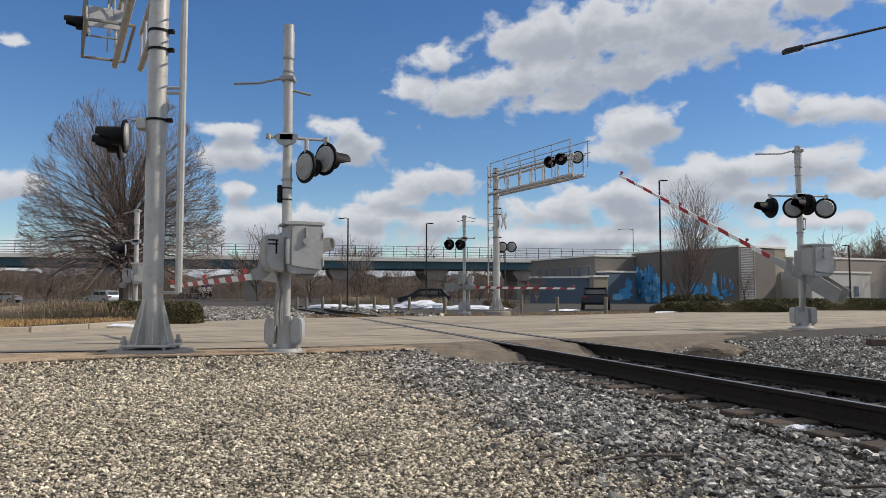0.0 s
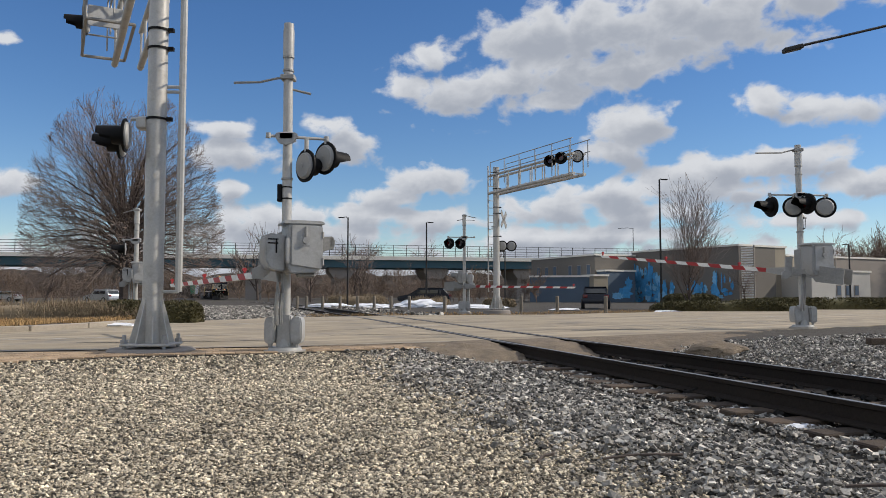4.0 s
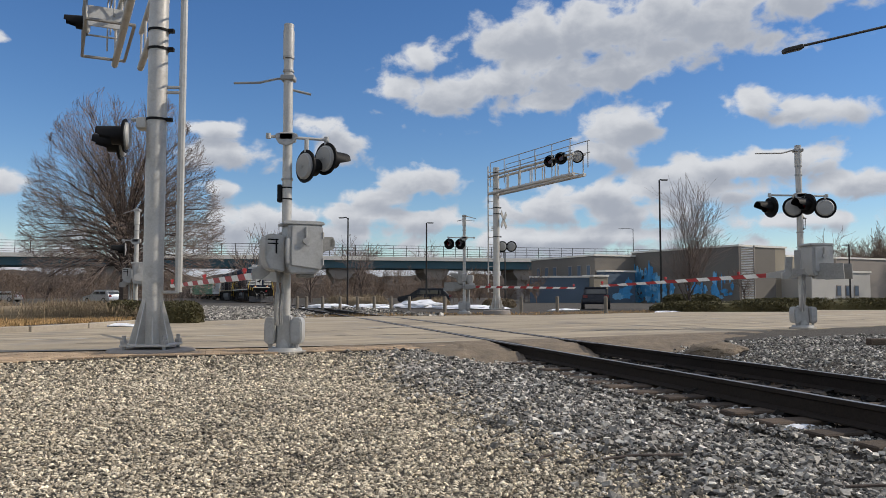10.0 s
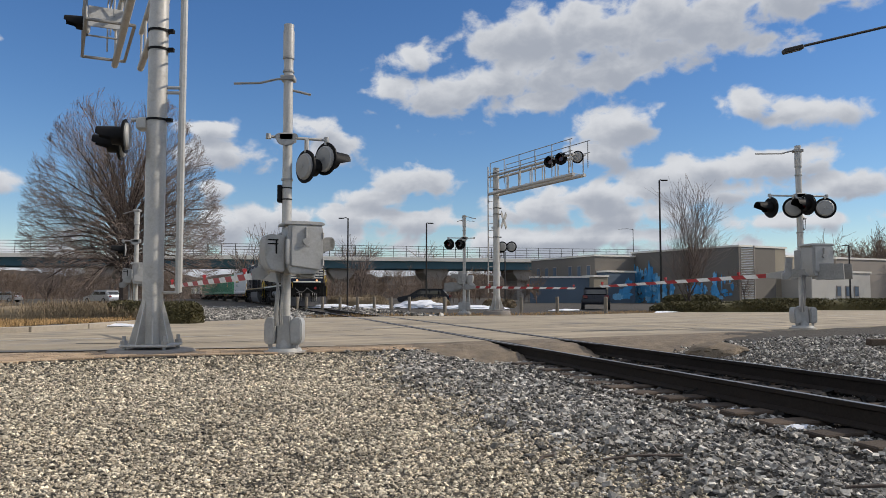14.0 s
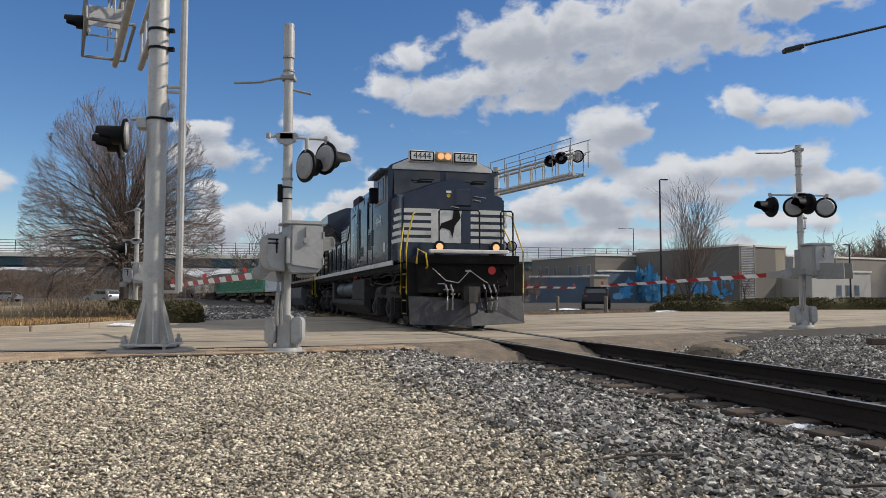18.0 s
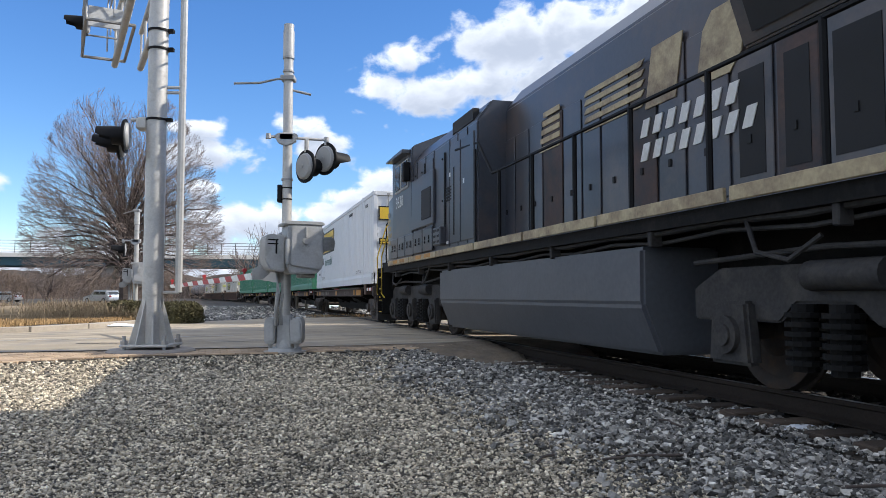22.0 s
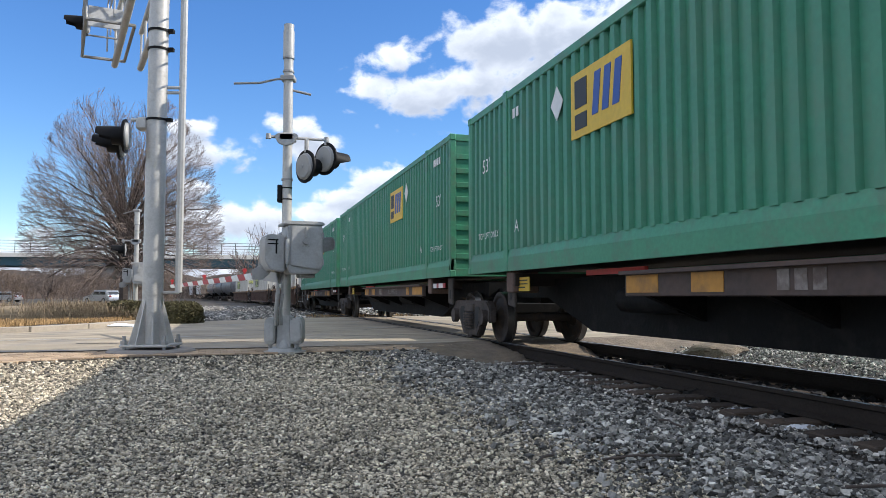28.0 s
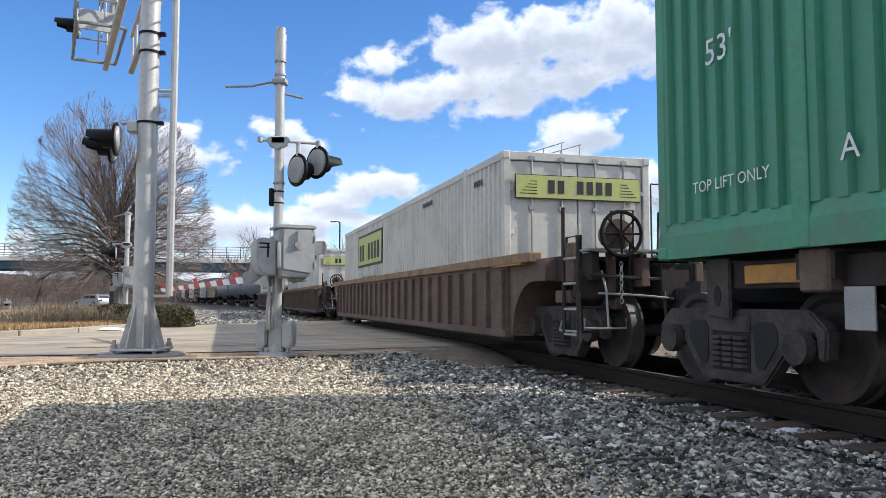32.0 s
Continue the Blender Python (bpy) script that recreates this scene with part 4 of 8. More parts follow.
woods("brown leafless woods and thickets in the distance", low, 50, (-36, 14), (150, 230), (0.9, 1.6), (-19, -15.5))
woods("leafless woods above the roofs in the distance", tall, 10, (9, 18), (150, 215), (0.85, 1.15))
woods("leafless woods behind the white building", tall, 17, (24.5, 34), (118, 165), (0.8, 1.15))
woods("low brown bare thicket beyond the hedge", low, 58, (-34, -19.2), (90, 128), (0.35, 0.7))
woods("low brown bare thicket under the bridge", low, 46, (-13, 9), (88, 125), (0.3, 0.6))


# ---- trees' low neighbours ----
def leafy(name, label, at, size, count, mat, seed, kind="", leaf=0.05, category="shrub", parent=None, twiggy=False):
    """A mass of small leaves on a rounded block."""
    r = np.random.default_rng(seed)
    sx, sy, sz = size
    u = r.normal(size=(count, 3))
    u /= np.linalg.norm(u, axis=1)[:, None]
    u = np.sign(u) * np.abs(u) ** 0.55
    u[:, 2] = np.abs(u[:, 2])
    c = u * r.uniform(0.86, 1.05, (count, 1)) * np.array([sx / 2, sy / 2, sz])
    a = r.normal(size=(count, 3)) * leaf
    b = r.normal(size=(count, 3)) * leaf
    if twiggy:
        a *= 0.13
        b[:, 2] = np.abs(b[:, 2]) * 2 + leaf
    v = np.stack([c - a, c + b, c + a, c - b], 1).reshape(-1, 3)
    f = np.arange(count * 4).reshape(-1, 4)
    t = thing(name, label, category, m=Matrix.Translation(at), kind=kind)
    solid("leaves", v.tolist(), f.tolist(), mat, t)
    bm = bmesh.new()
    bmesh.ops.create_icosphere(bm, subdivisions=3, radius=1)
    for q in bm.verts:
        p = q.co
        p = Vector([math.copysign(abs(k) ** 0.55, k) for k in p])
        q.co = Vector((p.x * sx * 0.45, p.y * sy * 0.45, max(p.z, 0) * sz * 0.88))
    part("core", bm, mat, t)
    return t


leafy("hedge", "long clipped brown winter hedge", (-13.6, 24.6, 0.0), (8.6, 1.6, 0.6), 16000, HEDGE, 1, leaf=0.045, twiggy=True)
leafy("shrub", "rounded olive evergreen shrub", (-8.35, 24.2, -0.1), (1.35, 1.3, 0.75), 9000, BUSH, 2, leaf=0.022)
leafy("shrub", "rounded olive evergreen shrub", (-10.2, 24.6, -0.05), (1.2, 1.2, 0.72), 7000, BUSH, 4, leaf=0.022)
leafy("hedge", "low dark evergreen hedge along the car park", (15.2, 41.5, 0.0), (7.6, 1.5, 0.55), 14000, BUSH, 3, leaf=0.03)
leafy("hedge", "low dark evergreen hedge along the car park", (24, 47, 0.0), (13, 1.6, 0.7), 16000, BUSH, 5, leaf=0.035)
leafy("shrub", "wide dark evergreen shrub bed", (17.8, 55, 0.0), (4, 2, 0.95), 8000, BUSH, 6, leaf=0.035)
leafy("shrub", "small brown shrub beside the car park", (4.2, 57, 0.0), (2.4, 1.4, 0.6), 2200, HEDGE, 7, leaf=0.05)
leafy("shrub", "low brown shrub under the bridge", (-7, 62, 0.0), (5, 2, 0.9), 3000, HEDGE, 8, leaf=0.06, twiggy=True)
leafy("shrub", "low brown shrub under the bridge", (-1, 60, 0.0), (3, 2, 0.7), 2000, HEDGE, 9, leaf=0.06, twiggy=True)


# ---- lamp posts, posts, cars ----
def lamp_post(at, height, reach, way, label="tall dark car park lamp post", group="lamp posts"):
    t = thing("lamp_post", label, "lamp post", group, Matrix.Translation(at))
    w = Vector(way).normalized()
    bm = bmesh.new()
    tube(bm, (0, 0, -0.2), (0, 0, height), 0.075, 0.055, 10)
    part("pole", bm, LAMPHEAD, t)
    bm = bmesh.new()
    pipe(bm, [(0, 0, height - 0.1), Vector((0, 0, height + 0.05)) + w * reach * 0.4, Vector((0, 0, height + 0.02)) + w * reach], 0.035)
    part("arm", bm, LAMPHEAD, t)
    bm = bmesh.new()
    box(bm, -0.24, 0.2, -0.1, 0.1, -0.035, 0.04, 0.02, m=Matrix.Translation(Vector((0, 0, height)) + w * (reach + 0.2)) @ Matrix.Rotation(math.atan2(w.y, w.x), 4, "Z"))
    part("lamp_head", bm, LAMPHEAD, t, "dark box lamp head")
    return t


lamp_post((14.4, 50.4, 0), 8.55, 0.15, (1, 0, 0))
lamp_post((-1.3, 60, 0), 6.6, 0.15, (1, 0, 0))
lamp_post((-7.5, 60, 0), 7.0, 0.35, (-1, 0, 0))
lamp_post((5.7, 70, 0), 4.9, 0.1, (-1, 0, 0))
lamp_post((31.5, 126, 0), 12.0, 2.0, (-1, 0.2, 0), "street lamp beyond the buildings")
lamp_post((3.8, 138, 7.5), 7.0, 1.6, (1, 0.2, 0), "street lamp on the bridge")
lamp_post((32.0, 60, 0), 4.85, 0.1, (-1, 0, 0))
lantern = thing("lantern_post", "slender black lantern post behind the hedge", "lamp post", "lamp posts", Matrix.Translation((21.25, 45, 0)))
bm = bmesh.new()
tube(bm, (0, 0, -0.2), (0, 0, 4.7), 0.06, 0.05, 10)
part("pole", bm, LAMPHEAD, lantern)
bm = bmesh.new()
tube(bm, (0, 0, 4.7), (0, 0, 4.82), 0.06, 0.2, 8)
part("lantern_base", bm, LAMPHEAD, lantern)
for k in range(4):
    bm = bmesh.new()
    d = Vector((math.cos(k * math.pi / 2 + 0.6), math.sin(k * math.pi / 2 + 0.6), 0)) * 0.2
    tube(bm, d + UP * 4.8, d * 1.25 + UP * 5.4, 0.018, None, 6)
    part("lantern_bar", bm, LAMPHEAD, lantern)
bm = bmesh.new()
tube(bm, (0, 0, 5.4), (0, 0, 5.46), 0.29, 0.27, 8)
tube(bm, (0, 0, 5.46), (0, 0, 5.7), 0.2, 0.05, 8)
part("lantern_cap", bm, LAMPHEAD, lantern, "dark lantern cap")
street = thing("street_lamp", "curved grey street lamp arm over the road", "street lamp", m=Matrix.Translation((18.4, 25.5, 0)))
bm = bmesh.new()
tube(bm, (0, 0, -0.3), (0, 0, 9.9), 0.12, 0.07, 14)
part("pole", bm, GALV, street)
bm = bmesh.new()
pipe(bm, [(0, 0, 9.9), (-1.5, -0.1, 10.25), (-3.2, -0.2, 10.0), (-5.0, -0.3, 9.55), (-6.4, -0.4, 9.2)], 0.045)
part("arm", bm, LAMPHEAD, street, "long slender arm")
bm = bmesh.new()
box(bm, -0.36, 0.3, -0.15, 0.15, -0.09, 0.06, 0.03, m=Matrix.Translation((-6.65, -0.4, 9.12)) @ Matrix.Rotation(radians(-14), 4, "Y"))
part("lamp_head", bm, LAMPHEAD, street, "flat dark lamp head")

for x, y in ((0.1, 42.5), (4.3, 42.0), (6.35, 42.5), (8.3, 39.0), (-5.6, 50), (-4.5, 50), (-3.4, 50), (-2.2, 50), (-9.3, 52), (-8.2, 52), (-7.0, 52), (-10.3, 54), (-11.2, 54)):
    bm = bmesh.new()
    tube(bm, (0, 0, -0.2), (0, 0, 0.78), 0.1, 0.1, 10)
    tube(bm, (0, 0, 0.78), (0, 0, 0.82), 0.1, 0.07, 10)
    o = tagged(finish("bollard", bm, POSTWOOD), "short weathered timber bollard post", "bollard", "timber bollards")
    o.location = (x, y, 0.0)


def car(at, turn, paint, label, tall=1.0):
    t = thing("car", label, "car", "parked cars", Matrix.Translation(at) @ Matrix.Rotation(turn, 4, "Z"))
    bm = bmesh.new()
    prism(bm, [(-2.2, 0.35), (2.2, 0.35), (2.25, 0.75), (1.3, 0.95), (-2.1, 1.0), (-2.25, 0.7)], -0.9, 0.9, "y", bevel=0.06)
    body = part("body", bm, paint, t, smooth=True)
    bm = bmesh.new()
    h = 1.45 * tall
    prism(bm, [(-2.0, 0.97), (1.25, 0.95), (0.5, h - 0.03), (-1.6, h)], -0.78, 0.78, "y", bevel=0.08)
    cab = part("cabin", bm, paint, t, smooth=True)
    for y in (-1, 1):
        for x0, x1 in ((-1.5, -0.6), (-0.5, 0.45)):
            bm = bmesh.new()
            prism(bm, [(x0, 1.02), (x1 + 0.15, 1.02), (x1, h - 0.12), (x0 + 0.05, h - 0.12)], y * 0.775, y * 0.79, "y")
            part("window", bm, GLASS, cab, "dark side window")
    bm = bmesh.new()
    vs = [bm.verts.new(v) for v in ((-2.01, -0.66, 1.05), (-2.01, 0.66, 1.05), (-1.68, 0.6, h - 0.1), (-1.68, -0.6, h - 0.1))]
    bm.faces.new(vs)
    part("rear_window", bm, GLASS, cab, "dark rear window")
    bm = bmesh.new()
    box(bm, -1.65, 0.55, -0.74, 0.74, h - 0.02, h + 0.05, 0.03)
    part("roof", bm, paint, t)
    for x in (-1.4, 1.4):
        for y in (-0.84, 0.84):
            bm = bmesh.new()
            disc(bm, (x, y, 0.33), (0, 1, 0), 0.33, 0.22, 20)
            w = part("wheel", bm, TYRE, t)
            bm = bmesh.new()
            disc(bm, (x, y * 1.02, 0.33), (0, 1, 0), 0.21, 0.22, 16)
            part("rim", bm, GALV, w)
    for y in (-0.7, 0.7):
        bm = bmesh.new()
        box(bm, -2.28, -2.2, y - 0.15, y + 0.15, 0.75, 0.95, 0.02)
        part("tail_light", bm, RED_LENS, t)
    return t


car((10.55, 53, -0.05), radians(80), CARPAINT, "dark blue sport utility car parked with its back turned", 1.0)
car((-37.4, 84, 0.0), radians(150), SILVER, "silver saloon car parked beyond the hedge")
car((-1.6, 66, 0.0), radians(175), CARPAINT, "dark saloon car behind the snow heap")
car((-62, 108, 0.0), radians(175), SILVER, "white car far off beyond the hedge")


def snow_heap(at, size, seed):
    bm = bmesh.new()
    bmesh.ops.create_icosphere(bm, subdivisions=4, radius=1)
    for v in bm.verts:
        k = 1 + 0.35 * noise.noise(v.co * 2.1 + Vector((seed, 0, 0))) + 0.15 * noise.noise(v.co * 6 + Vector((seed, 0, 0)))
        v.co = Vector((v.co.x * size[0] * k, v.co.y * size[1] * k, max(v.co.z, -0.05) * size[2] * k))
    o = tagged(finish("snow_patch", bm, SNOW, smooth=True), "heap of old dirty ploughed snow", "snow", "snow heaps")
    o.location = at
    return o


snow_heap((-1.6, 57, 0), (1.9, 1.1, 0.5), 1)
snow_heap((-5.2, 55, 0), (1.5, 0.7, 0.25), 2)
snow_heap((-8.6, 57, 0), (1.8, 0.8, 0.25), 3)
snow_heap((1.8, 52, 0), (2.4, 0.9, 0.22), 4)
snow_heap((-10.6, 22.2, -0.02), (1.2, 0.4, 0.14), 5)
snow_heap((-9.2, 21.2, -0.02), (0.9, 0.35, 0.1), 6)

# a brown bank closes the view behind the bridge
bm = bmesh.new()
rows = []
for i in range(141):
    a = radians(-45 + i * 0.6)
    h = 7.6 + 2.2 * noise.noise((i * 0.21, 0, 2)) + 1.1 * noise.noise((i * 0.9, 3, 2))
    if i > 84:
        h *= 0.5
    rows.append([bm.verts.new((math.sin(a) * d, math.cos(a) * d, z)) for d, z in ((236, -0.5), (240, h * 0.6), (246, h), (270, h * 0.9), (290, -0.5))])
for a, b in zip(rows, rows[1:]):
    for k in range(4):
        bm.faces.new((a[k], b[k], b[k + 1], a[k + 1]))
tagged(finish("wooded_bank", bm, BANK), "brown overgrown bank in the distance", "bank", kind="structure")

for x, y, L, k in ((19.5, 45.8, 3.2, 11), (26.5, 50.6, 4.5, 12), (33, 56, 4, 13), (12.5, 41.2, 1.6, 14), (7.5, 47, 1.2, 15)):
    snow_heap((x, y, -0.02), (L, 0.35, 0.09), k).rotation_euler[2] = 0.62

# ---- the train's way ----
HEAD = [(0.0, 194.85), (17.0, 27.4), (18.0, 17.6), (19.0, 7.8), (20.0, -2.0), (21.0, -11.9), (22.0, -22.0), (23.0, -32.2), (32.0, -125.35)]


def head(t):
    """Where the leading pilot is along the track at t seconds."""
    for (t0, a), (t1, b) in zip(HEAD, HEAD[1:]):
        if t0 <= t <= t1:
            return a + (b - a) * (t - t0) / (t1 - t0)


def on_track(s):
    """The pose of a vehicle whose middle is at s: its own x points the way it travels."""
    p, way = track(s)
    a, b = track(s - 7)[0], track(s + 7)[0]
    mid = (a + b) / 2
    d = (a - b).normalized()
    return Matrix.Translation(mid) @ Matrix.Rotation(math.atan2(d.y, d.x), 4, "Z")


RIDE = [0, 2, 4, 6, 8, 10, 12, 14, 15, 16, 17, 18, 19, 20, 21, 22, 23, 24, 25, 26, 28, 30, 32]

# ---- clouds: a thin far sheet of sky that drifts ----
CLOUDS_HIGH = ((11, 19, 8, 2.3), (19, 19.3, 8.5, 2.8), (9.3, 16.6, 4.6, 2), (14.5, 16.4, 2.6, 1.6), (20, 17.8, 2.6, 1.6), (25, 20, 7, 1.8), (29, 21, 5, 1.4), (7, 18.6, 3.4, 1.3),
               (1.6, 15, 4.6, 1.8), (-0.6, 17.4, 1.9, 1.1), (-2.7, 15.2, 2, 1), (8.7, 14.4, 1.9, 1), (5, 15.8, 2.6, 1.3), (14.4, 12.2, 3.4, 1.4), (13.6, 10.7, 3, 1.2),
               (15.6, 12.8, 2.1, 1), (23.5, 13.2, 2, 1.15), (28, 12.3, 3.6, 1.25), (26.3, 12.8, 2, 0.8), (-30, 16.5, 1.2, 0.4))
CLOUDS_LOW = ((21, 9, 5, 1), (25.3, 9.2, 4, 1.1), (19, 8, 4.6, 1.1), (13.2, 7.4, 4.6, 1.1), (9.2, 6.5, 3.8, 1.1), (15.2, 6.1, 6.3, 1.1), (21, 7.4, 5.2, 1.1), (29.6, 7.5, 2.4, 1.1),
              (26.4, 5.3, 5, 0.6), (-15, 10.3, 3.3, 1.2), (-15.8, 12, 2.5, 0.7), (-6.6, 11.1, 2.6, 1.5), (-8.2, 12.4, 2.1, 0.9), (-15, 7.8, 1.7, 0.7), (-1, 8.6, 3.4, 1.3),
              (-3.6, 7.4, 3, 0.9), (-12.7, 5.5, 4.6, 1.2), (-5.7, 6, 4.6, 1), (0, 5.7, 3.4, 0.9), (-8.2, 4.9, 6.3, 1.1), (7.4, 4.4, 4.2, 0.8), (13.2, 4.6, 5, 0.7), (-29.5, 7.3, 2, 1.1))


def cloud_amount(az, el):
    v = 0.0
    for a, e, wa, we in CLOUDS_HIGH + CLOUDS_LOW:
        u = ((az - a) / wa) ** 2 + ((el - e) / we) ** 2
        if u < 6:
            v = max(v, math.exp(-0.75 * u)) + 0.12 * math.exp(-u)
    return v + 1.1 * min(max((5.2 - el) / 3.6, 0), 1)


azs = [-42 + 84 * i / 239 for i in range(240)] + [42 + 276 * (i + 1) / 90 for i in range(90)]
els = [-0.5 + 27.5 * j / 95 for j in range(96)] + [27 + 4 * (j + 1) for j in range(15)]
na, ne = len(azs), len(els)
cv, dens, above = [], [], []
for el in els:
    for az in azs:
        a, e = radians(az), radians(el)
        cv.append((math.sin(a) * math.cos(e) * 2500, math.cos(a) * math.cos(e) * 2500, math.sin(e) * 2500))
        inside = min(max((42 - abs((az + 180) % 360 - 180)) / 8, 0), 1) * min(max((28 - el) / 5, 0), 1)
        d = cloud_amount(az, el) if inside > 0 else 0.0
        # unseen cloud cover outside the view, added as fill light; left clear around the sun
        other = 0.72
        way_off = math.degrees(math.acos(max(-1, min(1, Vector(cv[-1]).normalized().dot(sun_way)))))
        other *= min(max((way_off - 14) / 10, 0), 1)
        dens.append(d * inside + other * (1 - inside))
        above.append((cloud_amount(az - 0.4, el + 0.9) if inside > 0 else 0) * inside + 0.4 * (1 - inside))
cf = [(j * na + i, j * na + i + 1, (j + 1) * na + i + 1, (j + 1) * na + i) for j in range(ne - 1) for i in range(na - 1)]
CLOUD = bpy.data.materials.new("white cloud")
CLOUD.use_nodes = True
nt = CLOUD.node_tree
nt.nodes.clear()
out, mixs, clear, lit = [nt.nodes.new("ShaderNode" + k) for k in ("OutputMaterial", "MixShader", "BsdfTransparent", "Emission")]
co = nt.nodes.new("ShaderNodeTexCoord")
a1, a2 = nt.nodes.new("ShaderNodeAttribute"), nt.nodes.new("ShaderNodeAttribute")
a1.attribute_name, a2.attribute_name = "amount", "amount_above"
n1, n2 = nt.nodes.new("ShaderNodeTexNoise"), nt.nodes.new("ShaderNodeTexNoise")
n1.inputs["Scale"].default_value, n1.inputs["Detail"].default_value, n1.inputs["Roughness"].default_value = 0.0095, 9, 0.52
n1.inputs["Distortion"].default_value = 0.2
n2.inputs["Scale"].default_value, n2.inputs["Detail"].default_value = 0.004, 5
stretch = nt.nodes.new("ShaderNodeMapping")
stretch.inputs["Scale"].default_value = (1, 1, 1.45)
nt.links.new(co.outputs["Object"], stretch.inputs["Vector"])
for n in (n1, n2):
    nt.links.new(stretch.outputs[0], n.inputs["Vector"])


def math_node(op, a, b, c=None):
    n = nt.nodes.new("ShaderNodeMath")
    n.operation = op
    for k, v in enumerate((a, b, c)):
        if v is None:
            continue
        if isinstance(v, (int, float)):
            n.inputs[k].default_value = v
        else:
            nt.links.new(v, n.inputs[k])
    return n.outputs[0]


def ramp_node(v, lo, hi, a=0.0, b=1.0):
    n = nt.nodes.new("ShaderNodeMapRange")
    n.interpolation_type = "SMOOTHSTEP"
    n.inputs["From Min"].default_value, n.inputs["From Max"].default_value = lo, hi
    n.inputs["To Min"].default_value, n.inputs["To Max"].default_value = a, b
    nt.links.new(v, n.inputs["Value"])
    return n.outputs[0]


total = math_node("ADD", math_node("MULTIPLY", a1.outputs["Fac"], 0.85), math_node("MULTIPLY_ADD", n1.outputs[0], 1.9, -0.95))
cover = math_node("MULTIPLY", ramp_node(total, 0.34, 0.74), ramp_node(a1.outputs["Fac"], 0.04, 0.22))
# shaded cloud undersides are painted: greyer emission where more cloud lies above
under_shade = math_node("ADD", math_node("MULTIPLY", a2.outputs["Fac"], 0.7), math_node("MULTIPLY_ADD", n1.outputs[0], 1.2, -0.6))
tone = ramp_node(under_shade, 0.15, 0.95, 0.0, 1.0)
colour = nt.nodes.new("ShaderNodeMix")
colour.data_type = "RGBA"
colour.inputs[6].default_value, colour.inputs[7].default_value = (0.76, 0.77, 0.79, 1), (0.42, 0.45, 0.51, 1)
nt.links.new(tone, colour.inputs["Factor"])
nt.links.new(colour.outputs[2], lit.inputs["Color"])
nt.links.new(cover, mixs.inputs[0]), nt.links.new(clear.outputs[0], mixs.inputs[1]), nt.links.new(lit.outputs[0], mixs.inputs[2])
nt.links.new(mixs.outputs[0], out.inputs[0])
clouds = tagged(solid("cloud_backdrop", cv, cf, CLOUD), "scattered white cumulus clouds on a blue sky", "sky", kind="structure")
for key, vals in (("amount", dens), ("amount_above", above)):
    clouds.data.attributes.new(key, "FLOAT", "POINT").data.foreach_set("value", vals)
for p in clouds.data.polygons:
    p.use_smooth = True

# ---- the train ----
NAVY = material("black locomotive paint", (0.014, 0.022, 0.052), 0.15, 0.0, 0.3, 18, 0.7, 0.012, dirt=(0.026, 0.03, 0.042), dirt_at=0.6, spec=0.55, per="object")
NAVY_OLD = material("faded weathered black paint", (0.042, 0.047, 0.06), 0.3, 0.0, 0.35, 18, 0.5, 0.04, dirt=(0.1, 0.075, 0.066), dirt_at=0.58, per="object", spec=0.5)
UNDER = material("grimy underframe", (0.0065, 0.0062, 0.006), 0.75, 0.0, 0.4, 20, 1.5, 0.2, dirt=(0.024, 0.02, 0.018), dirt_at=0.62, spec=0.2)
UNDER_DUST = material("dusty bogie steel", (0.04, 0.038, 0.037), 0.75, 0.0, 0.4, 25, 1.8, 0.25, dirt=(0.075, 0.068, 0.06), dirt_at=0.62, spec=0.25)
GRILLE = material("black grille", (0.006, 0.006, 0.007), 0.7, 0.0, 0.2, 40, 3)
LOCO_WHITE = material("white locomotive striping", (0.66, 0.65, 0.61), 0.5, 0.0, 0.12, 25, 1.5, dirt=(0.42, 0.39, 0.34), dirt_at=0.64)
LOCO_CREAM = material("dirty yellowed striping", (0.42, 0.34, 0.2), 0.6, 0.0, 0.25, 25, 1.5, dirt=(0.16, 0.11, 0.07), dirt_at=0.55)
PLOUGH = material("worn grey plough steel", (0.06, 0.061, 0.066), 0.6, 0.2, 0.35, 18, 1.6, 0.15, dirt=(0.032, 0.031, 0.03), dirt_at=0.52)
YELLOW = material("yellow handrail paint", (0.6, 0.42, 0.03), 0.5, 0.0, 0.15, 25, 2)
WINDOW = glazing("tinted cab window", (0.008, 0.012, 0.018), 0.04)
LAMP_ON = glow("lit headlamp", (1.0, 0.5, 0.22), 0.6)
BRIGHT_STEEL = material("worn wheel tread", (0.2, 0.19, 0.18), 0.4, 0.9, 0.15, 40, 4)
WHEEL = material("grimy wheel face", (0.03, 0.023, 0.019), 0.8, 0.0, 0.4, 14, 2.5, 0.15, dirt=(0.07, 0.04, 0.022), dirt_at=0.6)
GREEN = material("green container paint", (0.05, 0.24, 0.138), 0.42, 0.0, 0.16, 14, 0.5, 0.02, dirt=(0.085, 0.22, 0.135), dirt_at=0.6)
GREEN_POST = material("lighter green frame paint", (0.062, 0.265, 0.145), 0.45, 0.0, 0.2, 20, 1, dirt=(0.1, 0.17, 0.11), dirt_at=0.6)
WHITE_BOX = material("white container paint", (0.70, 0.71, 0.72), 0.45, 0.0, 0.07, 14, 0.5, 0.02, dirt=(0.56, 0.55, 0.53), dirt_at=0.68)
LOGO_YELLOW = material("yellow logo panel", (0.72, 0.48, 0.04), 0.5, 0.0, 0.12, 14, 1)
LOGO_BLUE = material("blue logo paint", (0.03, 0.09, 0.35), 0.5, 0.0, 0.12, 14, 1)
